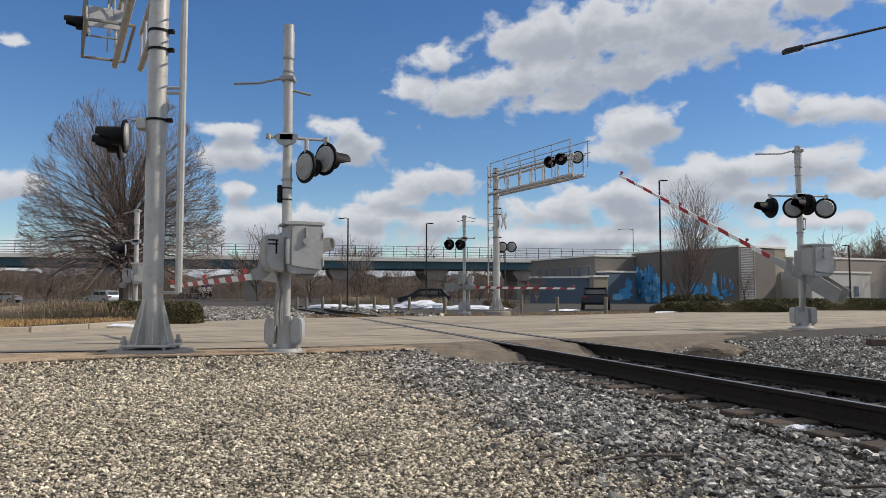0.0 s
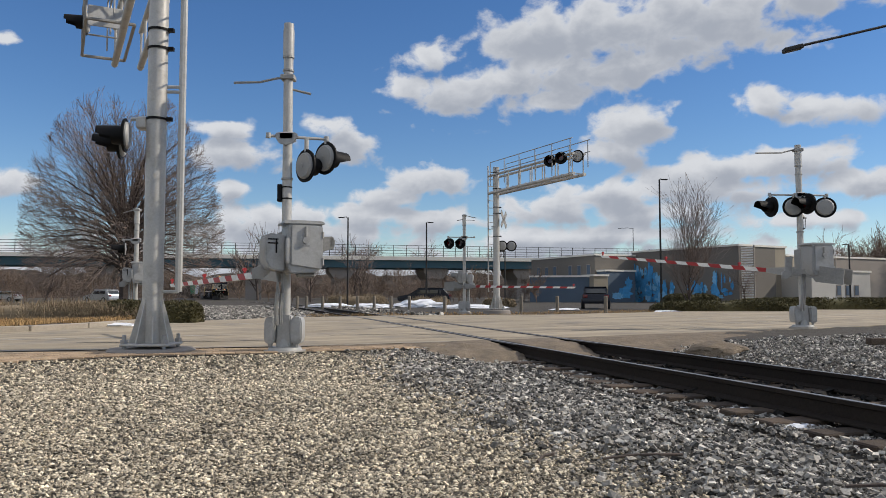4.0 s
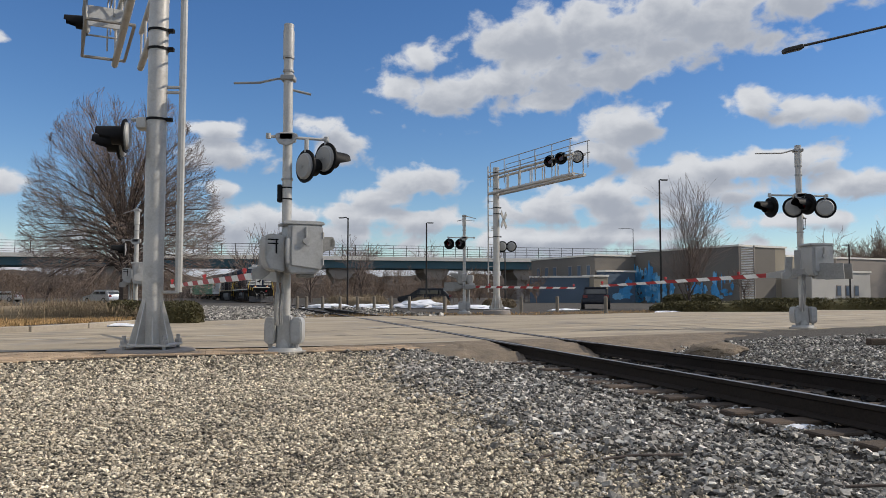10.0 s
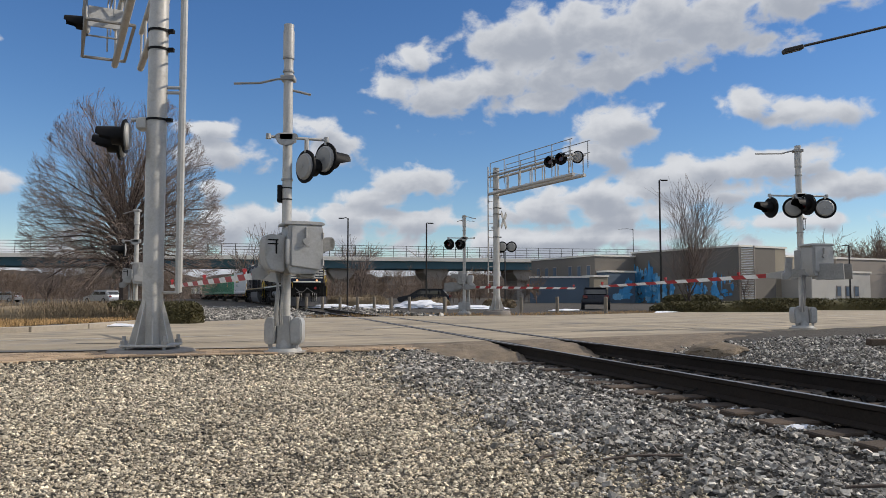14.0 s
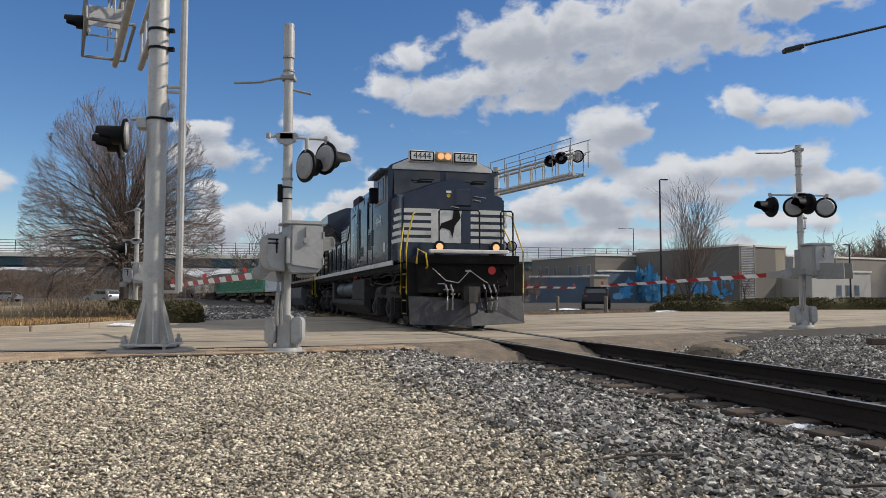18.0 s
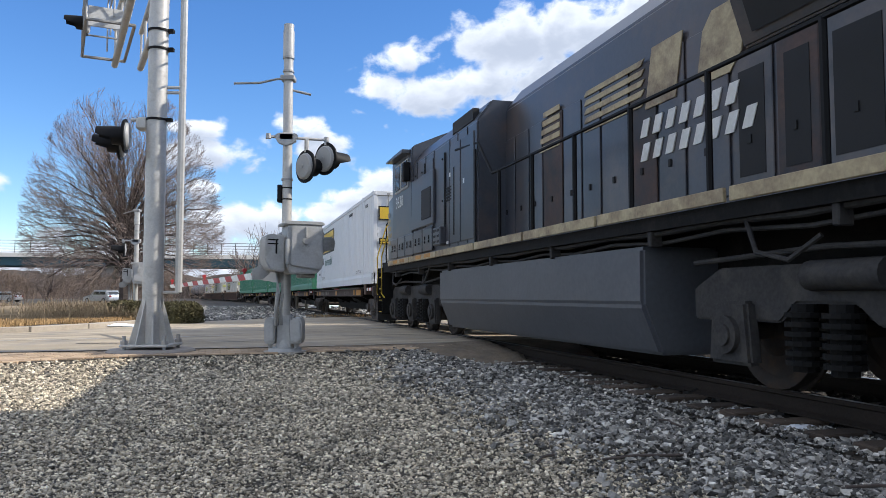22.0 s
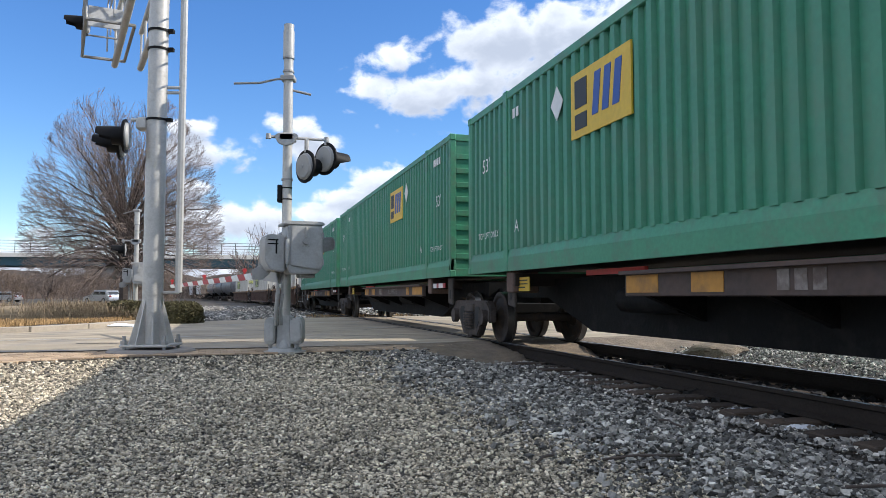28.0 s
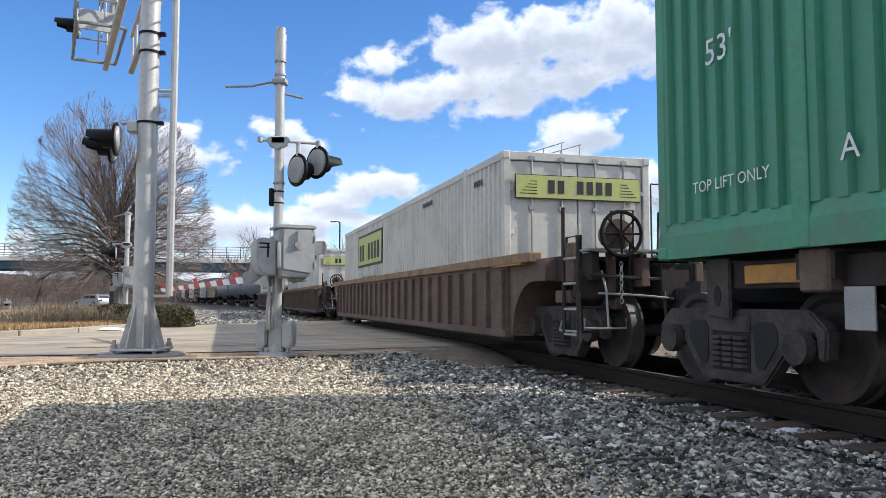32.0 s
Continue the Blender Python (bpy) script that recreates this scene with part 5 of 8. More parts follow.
LETTER_W = material("white lettering", (0.75, 0.75, 0.73), 0.5, 0.0, 0.1, 14, 1)
LETTER_K = material("black lettering", (0.02, 0.02, 0.02), 0.5, 0.0, 0.1, 14, 1)
LETTER_G = material("green lettering", (0.02, 0.14, 0.09), 0.5, 0.0, 0.1, 14, 1)
CREAM_BOX = material("dirty cream container paint", (0.6, 0.575, 0.51), 0.5, 0.0, 0.12, 14, 0.5, 0.02, dirt=(0.42, 0.38, 0.31), dirt_at=0.6)
LIME = material("faded lime yellow panel", (0.5, 0.52, 0.16), 0.55, 0.0, 0.15, 14, 1, dirt=(0.42, 0.42, 0.22), dirt_at=0.6)
CHORD = material("weathered tan beam", (0.3, 0.19, 0.1), 0.8, 0.0, 0.35, 14, 1.2, 0.15, dirt=(0.14, 0.085, 0.055), dirt_at=0.56)
RUST = material("rust brown wagon steel", (0.125, 0.08, 0.062), 0.8, 0.0, 0.35, 14, 1.0, 0.15, dirt=(0.19, 0.135, 0.105), dirt_at=0.6)
RUST_DARK = material("dark brown wagon steel", (0.028, 0.02, 0.017), 0.8, 0.0, 0.35, 14, 1.0, 0.15, dirt=(0.06, 0.043, 0.035), dirt_at=0.6)
ORANGE = material("faded orange marking", (0.5, 0.24, 0.04), 0.6, 0.0, 0.2, 14, 1, dirt=(0.2, 0.11, 0.05), dirt_at=0.6)
TANKSTEEL = material("grey tank shell", (0.2, 0.2, 0.21), 0.45, 0.2, 0.2, 8, 0.5, dirt=(0.1, 0.09, 0.085))
TAN = material("tan hopper paint", (0.45, 0.36, 0.25), 0.7, 0.0, 0.2, 8, 0.5, dirt=(0.25, 0.2, 0.15))
RED_PAINT = material("red paint", (0.5, 0.03, 0.025), 0.5, 0.0, 0.15, 20, 2)

FADED = material("faded pale stencil", (0.3, 0.26, 0.23), 0.7, 0.0, 0.3, 20, 2, dirt=(0.12, 0.085, 0.07), dirt_at=0.5)
SILL_BROWN = material("dull brown wagon paint", (0.075, 0.052, 0.043), 0.75, 0.0, 0.35, 14, 1.0, 0.12, dirt=(0.1, 0.062, 0.045), dirt_at=0.6)
BOGIE = material("brown dusty cast bogie steel", (0.075, 0.062, 0.055), 0.8, 0.0, 0.35, 25, 1.8, 0.25, dirt=(0.03, 0.026, 0.023), dirt_at=0.56, spec=0.3)
RUST_DOOR = material("rusty faded door paint", (0.07, 0.036, 0.025), 0.6, 0.0, 0.4, 18, 0.8, 0.1, dirt=(0.025, 0.024, 0.028), dirt_at=0.5)
RESERVOIR = material("dull grey tank paint", (0.085, 0.09, 0.1), 0.45, 0.0, 0.2, 18, 1.2, 0.05)


def lettering(name, text, size, mat, parent, m, slant=0.0):
    cu = bpy.data.curves.new(name, "FONT")
    cu.body, cu.size, cu.align_x, cu.align_y, cu.shear = text, size, "CENTER", "CENTER", slant
    cu.extrude, cu.resolution_u = 0.0, 2
    tmp = bpy.data.objects.new(name, cu)
    me = bpy.data.meshes.new_from_object(tmp)
    bpy.data.objects.remove(tmp)
    me.materials.clear()
    me.materials.append(mat)
    o = new(name, me)
    o.parent = parent
    o.matrix_basis = m
    return o


def on_side(x, y, z):
    """Stands upright on the flank that faces -y: text reads from outside."""
    return Matrix.Translation((x, y, z)) @ Matrix.Rotation(math.pi / 2, 4, "X")


def on_flank(x, k, off, z):
    """Upright on the flank of side k (-1 or 1), off metres from the middle."""
    return on_side(x, -off, z) if k < 0 else Matrix.Translation((x, off, z)) @ Matrix.Rotation(math.pi, 4, "Z") @ Matrix.Rotation(math.pi / 2, 4, "X")


def on_front(x, y, z):
    """Stands upright on a face that looks along +x."""
    return Matrix.Translation((x, y, z)) @ Matrix.Rotation(math.pi / 2, 4, "Z") @ Matrix.Rotation(math.pi / 2, 4, "X")


def lathe(bm, prof, seg=36, bright=None):
    """A solid turned about the y axis from (y, radius) pairs; the stretch numbered bright takes the second material."""
    rings = [[bm.verts.new((q * math.cos(2 * math.pi * k / seg), y, q * math.sin(2 * math.pi * k / seg))) for k in range(seg)] if q > 0 else [bm.verts.new((0, y, 0))] for y, q in prof]
    for i, (a, b) in enumerate(zip(rings, rings[1:])):
        for k in range(seg):
            n = (k + 1) % seg
            if len(a) == 1:
                f = bm.faces.new((a[0], b[k], b[n]))
            elif len(b) == 1:
                f = bm.faces.new((a[k], b[0], a[n]))
            else:
                f = bm.faces.new((a[k], b[k], b[n], a[n]))
            f.material_index = 1 if i == bright else 0
    bmesh.ops.recalc_face_normals(bm, faces=bm.faces)


def wheelset(parent, x, r, mat=None):
    bm = bmesh.new()
    tube(bm, (0, -1.0, 0), (0, 1.0, 0), 0.08, None, 12)
    o = part("wheelset", bm, mat or WHEEL, parent, "dark grimy wheels on an axle", True)
    o.location = (x, 0, r)
    for k in (-1, 1):
        bm = bmesh.new()
        prof = [(0.12, 0), (0.12, r * 0.2), (0.085, r * 0.34), (0.04, r * 0.44), (0.03, r * 0.78), (0.062, r * 0.86), (0.066, r * 0.97), (0.06, r), (-0.06, r + 0.004), (-0.07, r + 0.028), (-0.1, r + 0.028), (-0.1, r * 0.84), (-0.05, r * 0.76), (-0.05, r * 0.4), (-0.1, r * 0.3), (-0.1, 0)]
        lathe(bm, [(k * (0.72 + y), q) for y, q in prof], 36, 7)
        part("wheel", bm, [mat or WHEEL, BRIGHT_STEEL], o, "", True)
    return o


def loco_truck(t, cx):
    for x in (-2.1, 0, 2.1):
        wheelset(t, cx + x, 0.53)
    for y in (-1.08, 1.08):
        k = math.copysign(1, y)
        bm = bmesh.new()
        prism(bm, [(cx - 2.75, 0.62), (cx - 2.75, 0.92), (cx - 2.35, 1.1), (cx + 2.35, 1.1), (cx + 2.75, 0.92), (cx + 2.75, 0.62), (cx + 1.55, 0.62), (cx + 1.35, 0.78), (cx + 0.75, 0.78), (cx + 0.55, 0.62),
                   (cx - 0.55, 0.62), (cx - 0.75, 0.78), (cx - 1.35, 0.78), (cx - 1.55, 0.62)], y - 0.09, y + 0.09, "y", bevel=0.02)
        frame_part = part("truck_frame", bm, UNDER_DUST, t, "dusty cast bogie side frame")
        for x in (-2.1, 0, 2.1):
            bm = bmesh.new()
            prism(bm, [(cx + x - 0.3, 0.24), (cx + x + 0.3, 0.24), (cx + x + 0.24, 0.8), (cx + x - 0.24, 0.8)], y + k * 0.05, y + k * 0.19, "y", bevel=0.03)
            disc(bm, (cx + x, y + k * 0.21, 0.5), (0, 1, 0), 0.17, 0.06, 18)
            disc(bm, (cx + x, y + k * 0.24, 0.5), (0, 1, 0), 0.1, 0.05, 14)
            part("axle_box", bm, UNDER_DUST, frame_part, "dusty axle box", True)
        for x in (-1.25, -0.85, 0.85, 1.25):
            bm = bmesh.new()
            for i in range(6):
                tube(bm, (cx + x, y + k * 0.1, 0.3 + i * 0.075), (cx + x, y + k * 0.1, 0.34 + i * 0.075), 0.15, 0.15, 14)
            tube(bm, (cx + x, y + k * 0.1, 0.25), (cx + x, y + k * 0.1, 0.78), 0.1, 0.1, 10)
            part("coil_spring", bm, UNDER, frame_part)
        bm = bmesh.new()
        for x in (-1.7, 0.4):
            tube(bm, (cx + x, y + k * 0.12, 1.0), (cx + x + 0.75, y + k * 0.12, 1.0), 0.12, 0.12, 12)
        pipe(bm, [(cx - 2.7, y + k * 0.1, 1.25), (cx - 1.2, y + k * 0.1, 1.16), (cx + 1.0, y + k * 0.1, 1.22), (cx + 2.7, y + k * 0.1, 1.16)], 0.025)
        part("brake_cylinder", bm, UNDER_DUST, frame_part, smooth=True)
        for x in (-2.72, -1.02, 1.05, 2.72):
            bm = bmesh.new()
            box(bm, cx + x - 0.06, cx + x + 0.06, y - 0.25, y - 0.1, 0.3, 0.75, 0.02)
            part("brake_shoe", bm, UNDER, frame_part)


def locomotive(number, paint, trim, label, lamps, reservoirs):
    t = thing("locomotive", label, "locomotive", "train", kind="")
    # frame and walkways
    bm = bmesh.new()
    box(bm, -10.45, 10.45, -1.45, 1.45, 1.5, 1.64)
    box(bm, -10.3, 10.3, -0.5, 0.5, 1.0, 1.5)
    part("underframe", bm, UNDER, t, "black underframe")
    for y in (-1.5, 1.5):
        for a, b in ((-10.3, -8.1), (-8.02, -5.6), (-5.52, -3.2), (-3.12, -0.9), (-0.82, 1.4), (1.48, 3.9), (3.98, 6.4), (6.48, 8.9)):
            bm = bmesh.new()
            box(bm, a, b, y - 0.02, y + 0.02, 1.64, 1.765, 0.006)
            part("side_sill", bm, trim, t, "pale striped side sill")
    # long hood
    bm = bmesh.new()
    prism(bm, [(-0.92, 1.62), (0.92, 1.62), (0.92, 4.12), (0.62, 4.5), (-0.62, 4.5), (-0.92, 4.12)], -9.7, 1.4, "x", bevel=0.04)
    hood = part("long_hood", bm, paint, t, "tall engine hood")
    x = -9.3
    i = 0
    while x < 1.0:
        w = (0.62, 0.74, 0.56)[i % 3]
        for y in (-0.935, 0.935):
            bm = bmesh.new()
            rear = x < -5.2
            box(bm, x, x + w - 0.06, y - 0.012, y + 0.012, 1.8, 3.1 if rear else 3.55, 0.008)
            if rear:
                box(bm, x + 0.1, x + w - 0.16, y * 1.012 - 0.006, y * 1.012 + 0.006, 1.95, 2.95, mi=1)
            box(bm, x + w * 0.45, x + w * 0.45 + 0.05, y * 1.02 - 0.01, y * 1.02 + 0.01, 2.25, 2.33, mi=1)
            part("hood_door", bm, [RUST_DOOR if not lamps and i % 4 == 1 else paint, GRILLE], hood, "hinged hood door")
        x += w
        i += 1
    # radiator cab at the back with flared wings
    bm = bmesh.new()
    prism(bm, [(-0.96, 3.15), (-1.16, 3.74), (-1.5, 4.02), (-1.52, 4.39), (-0.7, 4.72), (0.7, 4.72), (1.52, 4.39), (1.5, 4.02), (1.16, 3.74), (0.96, 3.15)], -9.85, -5.1, "x", bevel=0.02)
    rad = part("radiator_housing", bm, paint, t, "flared radiator housing")
    for y in (-1, 1):
        for a, b in ((-9.6, -8.2), (-8.08, -6.72), (-6.6, -5.3)):
            bm = bmesh.new()
            vs = [bm.verts.new((xx, y * (0.985 + 0.2 * (zz - 3.15) / 0.59), zz)) for xx, zz in ((a, 3.24), (b, 3.24), (b, 3.68), (a, 3.68))]
            bm.faces.new(vs)
            part("radiator_grille", bm, GRILLE, rad, "black radiator grille")
        for x in np.arange(-9.6, -5.2, 0.55):
            bm = bmesh.new()
            disc(bm, (float(x), y * 1.525, 4.3), (0, 1, 0), 0.016, 0.012, 8)
            part("bolt", bm, GALV, rad)
    bm = bmesh.new()
    disc(bm, (-2.4, 0, 4.66), (0, 0, 1), 0.28, 0.3, 18)
    box(bm, -3.6, -1.4, -0.45, 0.45, 4.48, 4.6, 0.03)
    part("exhaust_stack", bm, UNDER, t)
    bm = bmesh.new()
    pipe(bm, [(-8.6, -0.5, 4.7), (-8.6, -0.5, 4.86), (-8.6, 0.5, 4.86), (-8.6, 0.5, 4.7)], 0.02)
    part("roof_rail", bm, GALV, t)
    # rear end face
    bm = bmesh.new()
    for zz in (2.35, 2.6, 2.85, 3.1):
        box(bm, -9.79, -9.765, -0.9, 0.9, zz - 0.045, zz + 0.06)
    part("end_stripes", bm, trim, t, "pale stripes on the hood end")
    lettering("number", number, 0.34, LETTER_W, t, Matrix.Translation((-9.87, 0.28, 3.86)) @ Matrix.Rotation(-math.pi / 2, 4, "Z") @ Matrix.Rotation(math.pi / 2, 4, "X"))
    for z in (4.05, 4.28):
        bm = bmesh.new()
        disc(bm, (-9.88, -0.5, z), (1, 0, 0), 0.1, 0.06, 16)
        part("rear_lamp", bm, DISC, t, "unlit rear lamp", True)
    # equipment cab behind the driver's cab
    bm = bmesh.new()
    prism(bm, [(-1.47, 1.64), (1.47, 1.64), (1.47, 3.9), (1.2, 4.28), (-1.2, 4.28), (-1.47, 3.9)], 1.35, 6.15, "x", bevel=0.03)
    aux = part("equipment_cab", bm, paint, t, "smooth equipment housing")
    for y in (-1.475, 1.475):
        for a, b, z0, n in ((3.7, 4.2, 2.12, 5), (5.0, 5.5, 2.25, 8), (5.6, 6.1, 2.35, 8)) if lamps else ((2.9, 3.3, 2.7, 5),):
            bm = bmesh.new()
            for i in range(n):
                box(bm, a, b, y - 0.02, y + 0.02, z0 + i * 0.06, z0 + 0.028 + i * 0.06)
            part("louvre", bm, GRILLE, aux, "black louvred vent")
        for a, b in ((1.5, 2.25), (2.32, 3.0), (4.3, 4.9)):
            bm = bmesh.new()
            box(bm, a, b, y - 0.015, y + 0.015, 1.85, 3.75, 0.01)
            part("access_door", bm, paint, aux)
        bm = bmesh.new()
        box(bm, 1.7, 3.0, y * 0.93 - 0.06, y * 0.93 + 0.06, 3.98, 4.2)
        part("roof_vent", bm, GRILLE, aux)
    # driver's cab
    bm = bmesh.new()
    prism(bm, [(-1.5, 1.64), (1.5, 1.64), (1.52, 4.28), (1.46, 4.38), (0.62, 4.74), (-0.62, 4.74), (-1.46, 4.38), (-1.52, 4.28)], 6.15, 8.35, "x", bevel=0.03)
    cabp = part("cab", bm, paint, t, "driver's cab")
    for y in (-1, 1):
        for a, b in ((6.5, 7.15), (7.25, 7.9)):
            bm = bmesh.new()
            box(bm, a, b, y * 1.52 - 0.02, y * 1.52 + 0.02, 3.42, 4.15, 0.02)
            wf = part("window_frame", bm, GALV, cabp, "grey metal window frame")
            bm = bmesh.new()
            box(bm, a + 0.05, b - 0.05, y * 1.535 - 0.02, y * 1.535 + 0.02, 3.48, 4.09)
            part("pane", bm, WINDOW, wf)
        bm = bmesh.new()
        prism(bm, [(6.3, 4.3), (8.2, 4.3), (8.2, 4.26), (6.3, 4.22)], y * 1.5, y * 1.72, "y")
        part("sun_visor", bm, paint, cabp)
        bm = bmesh.new()
        box(bm, 6.28, 6.5, y * 1.6 - 0.08, y * 1.6 + 0.08, 3.55, 4.0, 0.02)
        part("mirror", bm, BLACK, cabp)
    if not lamps:
        for k in (-1, 1):
            bm = bmesh.new()
            box(bm, 4.15, 6.1, k * 1.5 - 0.03, k * 1.5 + 0.03, 2.36, 3.5, 0.015)
            side = part("side_panel", bm, paint, cabp, "raised side panel with a dark screen")
            bm = bmesh.new()
            box(bm, 4.32, 5.1, k * 1.525 - 0.02, k * 1.525 + 0.02, 2.5, 3.16, 0.01)
            part("screen", bm, GRILLE, side, "black wire screen")
            for i in range(5):
                bm = bmesh.new()
                x = 4.22 + i * 0.86
                box(bm, x, x + 0.8, k * 1.515 - 0.018, k * 1.515 + 0.018, 1.8, 2.3, 0.012)
                door = part("locker_door", bm, paint, cabp, "low locker door")
                for dx in (0.22, 0.56):
                    bm = bmesh.new()
                    box(bm, x + dx, x + dx + 0.05, k * 1.536 - 0.01, k * 1.536 + 0.01, 2.04, 2.13, 0.008)
                    disc(bm, (x + dx + 0.025, k * 1.54, 2.0), (0, 1, 0), 0.026, 0.02, 8)
                    part("latch", bm, BLACK, door)
            bm = bmesh.new()
            box(bm, 3.35, 3.9, k * 1.5 - 0.1, k * 1.5 + 0.1, 1.86, 2.22, 0.02)
            grid = part("step_box", bm, paint, cabp, "perforated step box")
            for i in range(5):
                for j in range(3):
                    bm = bmesh.new()
                    disc(bm, (3.42 + i * 0.1, k * 1.601, 1.93 + j * 0.11), (0, 1, 0), 0.028, 0.006, 10)
                    part("hole", bm, GRILLE, grid)
            for x in (4.4, 5.2, 6.9, 7.7):
                bm = bmesh.new()
                box(bm, x, x + 0.5, k * 1.525 - 0.004, k * 1.525 + 0.004, 1.67, 1.75)
                part("reflector", bm, ORANGE, cabp, "faded orange reflector strip")
    for y in (-0.72, 0.72):
        bm = bmesh.new()
        vs = [bm.verts.new((8.37 + (0.12 if zz < 4 else 0), y + yy, zz)) for yy, zz in ((-0.66, 3.55), (0.66, 3.55), (0.64, 4.22), (-0.64, 4.22))]
        bm.faces.new(vs)
        part("windscreen", bm, WINDOW, cabp, "dark windscreen")
    # brow: pale panel with number boards and headlamps
    bm = bmesh.new()
    prism(bm, [(-1.42, 4.26), (1.42, 4.26), (1.4, 4.36), (0.65, 4.7), (-0.65, 4.7), (-1.4, 4.36)], 8.36, 8.42, "x")
    brow = part("brow", bm, LOCO_WHITE, cabp, "white brow over the windscreen")
    for y in (-0.62, 0.62):
        bm = bmesh.new()
        box(bm, 8.4, 8.52, y - 0.36, y + 0.36, 4.46, 4.78, 0.02)
        nb = part("number_board", bm, LOCO_WHITE, cabp, "lit white number board")
        bm = bmesh.new()
        box(bm, 8.515, 8.53, y - 0.335, y + 0.335, 4.485, 4.755)
        part("board_rim", bm, BLACK, nb)
        bm = bmesh.new()
        box(bm, 8.525, 8.54, y - 0.3, y + 0.3, 4.518, 4.722)
        part("board_face", bm, LETTER_W, nb)
        lettering("digits", number, 0.25, LETTER_K, nb, on_front(8.545, y, 4.62))
    bm = bmesh.new()
    box(bm, 8.4, 8.56, -0.22, 0.22, 4.5, 4.76, 0.03)
    hl = part("headlamp_box", bm, LOCO_CREAM, cabp)
    for y in (-0.1, 0.1):
        bm = bmesh.new()
        disc(bm, (8.57, y, 4.63), (1, 0, 0), 0.09, 0.03, 20)
        part("headlamp", bm, LAMP_ON if lamps else DISC, hl, "round headlamp")
    # nose
    bm = bmesh.new()
    rings = []
    for x0, hw, zs, zm in ((8.3, 1.46, 3.5, 3.95), (9.1, 1.45, 3.45, 3.93), (9.5, 1.38, 3.4, 3.86)):
        rings.append([bm.verts.new((x0, y, z)) for y, z in ((-hw, 1.7), (-hw, zs), (-0.12, zm), (0.12, zm), (hw, zs), (hw, 1.7))])
    for a, b in zip(rings, rings[1:]):
        for k in range(6):
            bm.faces.new((a[k], a[(k + 1) % 6], b[(k + 1) % 6], b[k]))
    bm.faces.new(rings[-1]), bm.faces.new(rings[0][::-1])
    bmesh.ops.recalc_face_normals(bm, faces=bm.faces)
    bmesh.ops.bevel(bm, geom=list(bm.edges), offset=0.05, segments=2, affect="EDGES")
    nose = part("nose", bm, paint, t, "short sloped nose", True)
    for i, zz in enumerate((2.26, 2.45, 2.64, 2.83, 3.02)):
        for a, b in ((-1.34, -0.6), (0.42, 1.34)) if i < 4 else ((-1.34, 1.34),):
            bm = bmesh.new()
            box(bm, 9.505, 9.52, a, b, zz - 0.055, zz + 0.055)
            part("nose_stripe", bm, LOCO_WHITE if lamps else LOCO_CREAM, nose, "pale nose stripe")
        for y in (-1, 1):
            bm = bmesh.new()
            xr = 8.62 + 0.09 * i
            vs = [bm.verts.new((xx, y * (1.463 if xx < 9.1 else 1.463 - 0.175 * (xx - 9.1)), z2)) for xx, z2 in ((xr, zz - 0.055), (9.1, zz - 0.055), (9.48, zz - 0.055), (9.48, zz + 0.055), (9.1, zz + 0.055), (xr - 0.1, zz + 0.055))]
            bm.faces.new(vs)
            part("nose_stripe", bm, LOCO_WHITE if lamps else LOCO_CREAM, nose, "pale nose stripe")
    bm = bmesh.new()
    box(bm, 9.505, 9.523, -0.62, 0.18, 2.2, 2.98)
    part("badge_panel", bm, LOCO_WHITE, nose, "white badge panel")
    bm = bmesh.new()
    prism(bm, [(-0.52 + 0.8 * a, 2.22 + 0.86 * b) for a, b in ((0.62, 1.0), (0.8, 0.97), (0.86, 0.74), (0.66, 0.5), (0.58, 0.14), (0.5, 0.36), (0.24, 0.44), (0.12, 0.3), (0.2, 0.56), (0.58, 0.7))], 9.524, 9.532, "x")
    part("badge", bm, BLACK, nose, "plain dark badge shape")
    bm = bmesh.new()
    box(bm, 9.49, 9.55, 0.02, 0.46, 3.16, 3.62, 0.03)
    hatch = part("nose_hatch", bm, paint, nose, "black nose hatch")
    bm = bmesh.new()
    box(bm, 9.5, 9.53, 0.2, 0.44, 2.2, 3.1, 0.01)
    part("nose_door", bm, paint, nose, "narrow black nose door")
    for z, a, b in ((3.42, 0.52, 0.86), (3.33, 0.5, 0.72), (3.14, -0.1, 0.12)):
        bm = bmesh.new()
        pipe(bm, [(9.5, a, z), (9.57, a + 0.02, z), (9.57, b - 0.02, z - 0.03), (9.5, b, z - 0.03)], 0.012, 6)
        part("grab_bar", bm, GALV, nose, "thin grey grab bar", True)
    bm = bmesh.new()
    box(bm, 9.5, 9.512, -0.22, -0.08, 3.5, 3.56)
    part("sticker", bm, LETTER_W, nose, "small white sticker")
    bm = bmesh.new()
    disc(bm, (9.506, -0.15, 3.43), (1, 0, 0), 0.05, 0.01, 14)
    part("marker", bm, YELLOW, nose, "small yellow disc")
    for y in (-0.9, 0.6):
        bm = bmesh.new()
        pipe(bm, [(8.42, y, 3.98), (8.52, y + 0.12, 3.94), (8.54, y + 0.42, 3.99)], 0.012, 6)
        box(bm, 8.49, 8.53, y + 0.2, y + 0.62, 3.97, 4.0)
        part("wiper", bm, BLACK, cabp, "black windscreen wiper")
    bm = bmesh.new()
    pipe(bm, [(8.0, -0.5, 4.72), (8.0, -0.5, 4.86), (8.0, 0.1, 4.86), (8.0, 0.1, 4.72)], 0.014, 6)
    part("antenna_rail", bm, GALV, cabp)
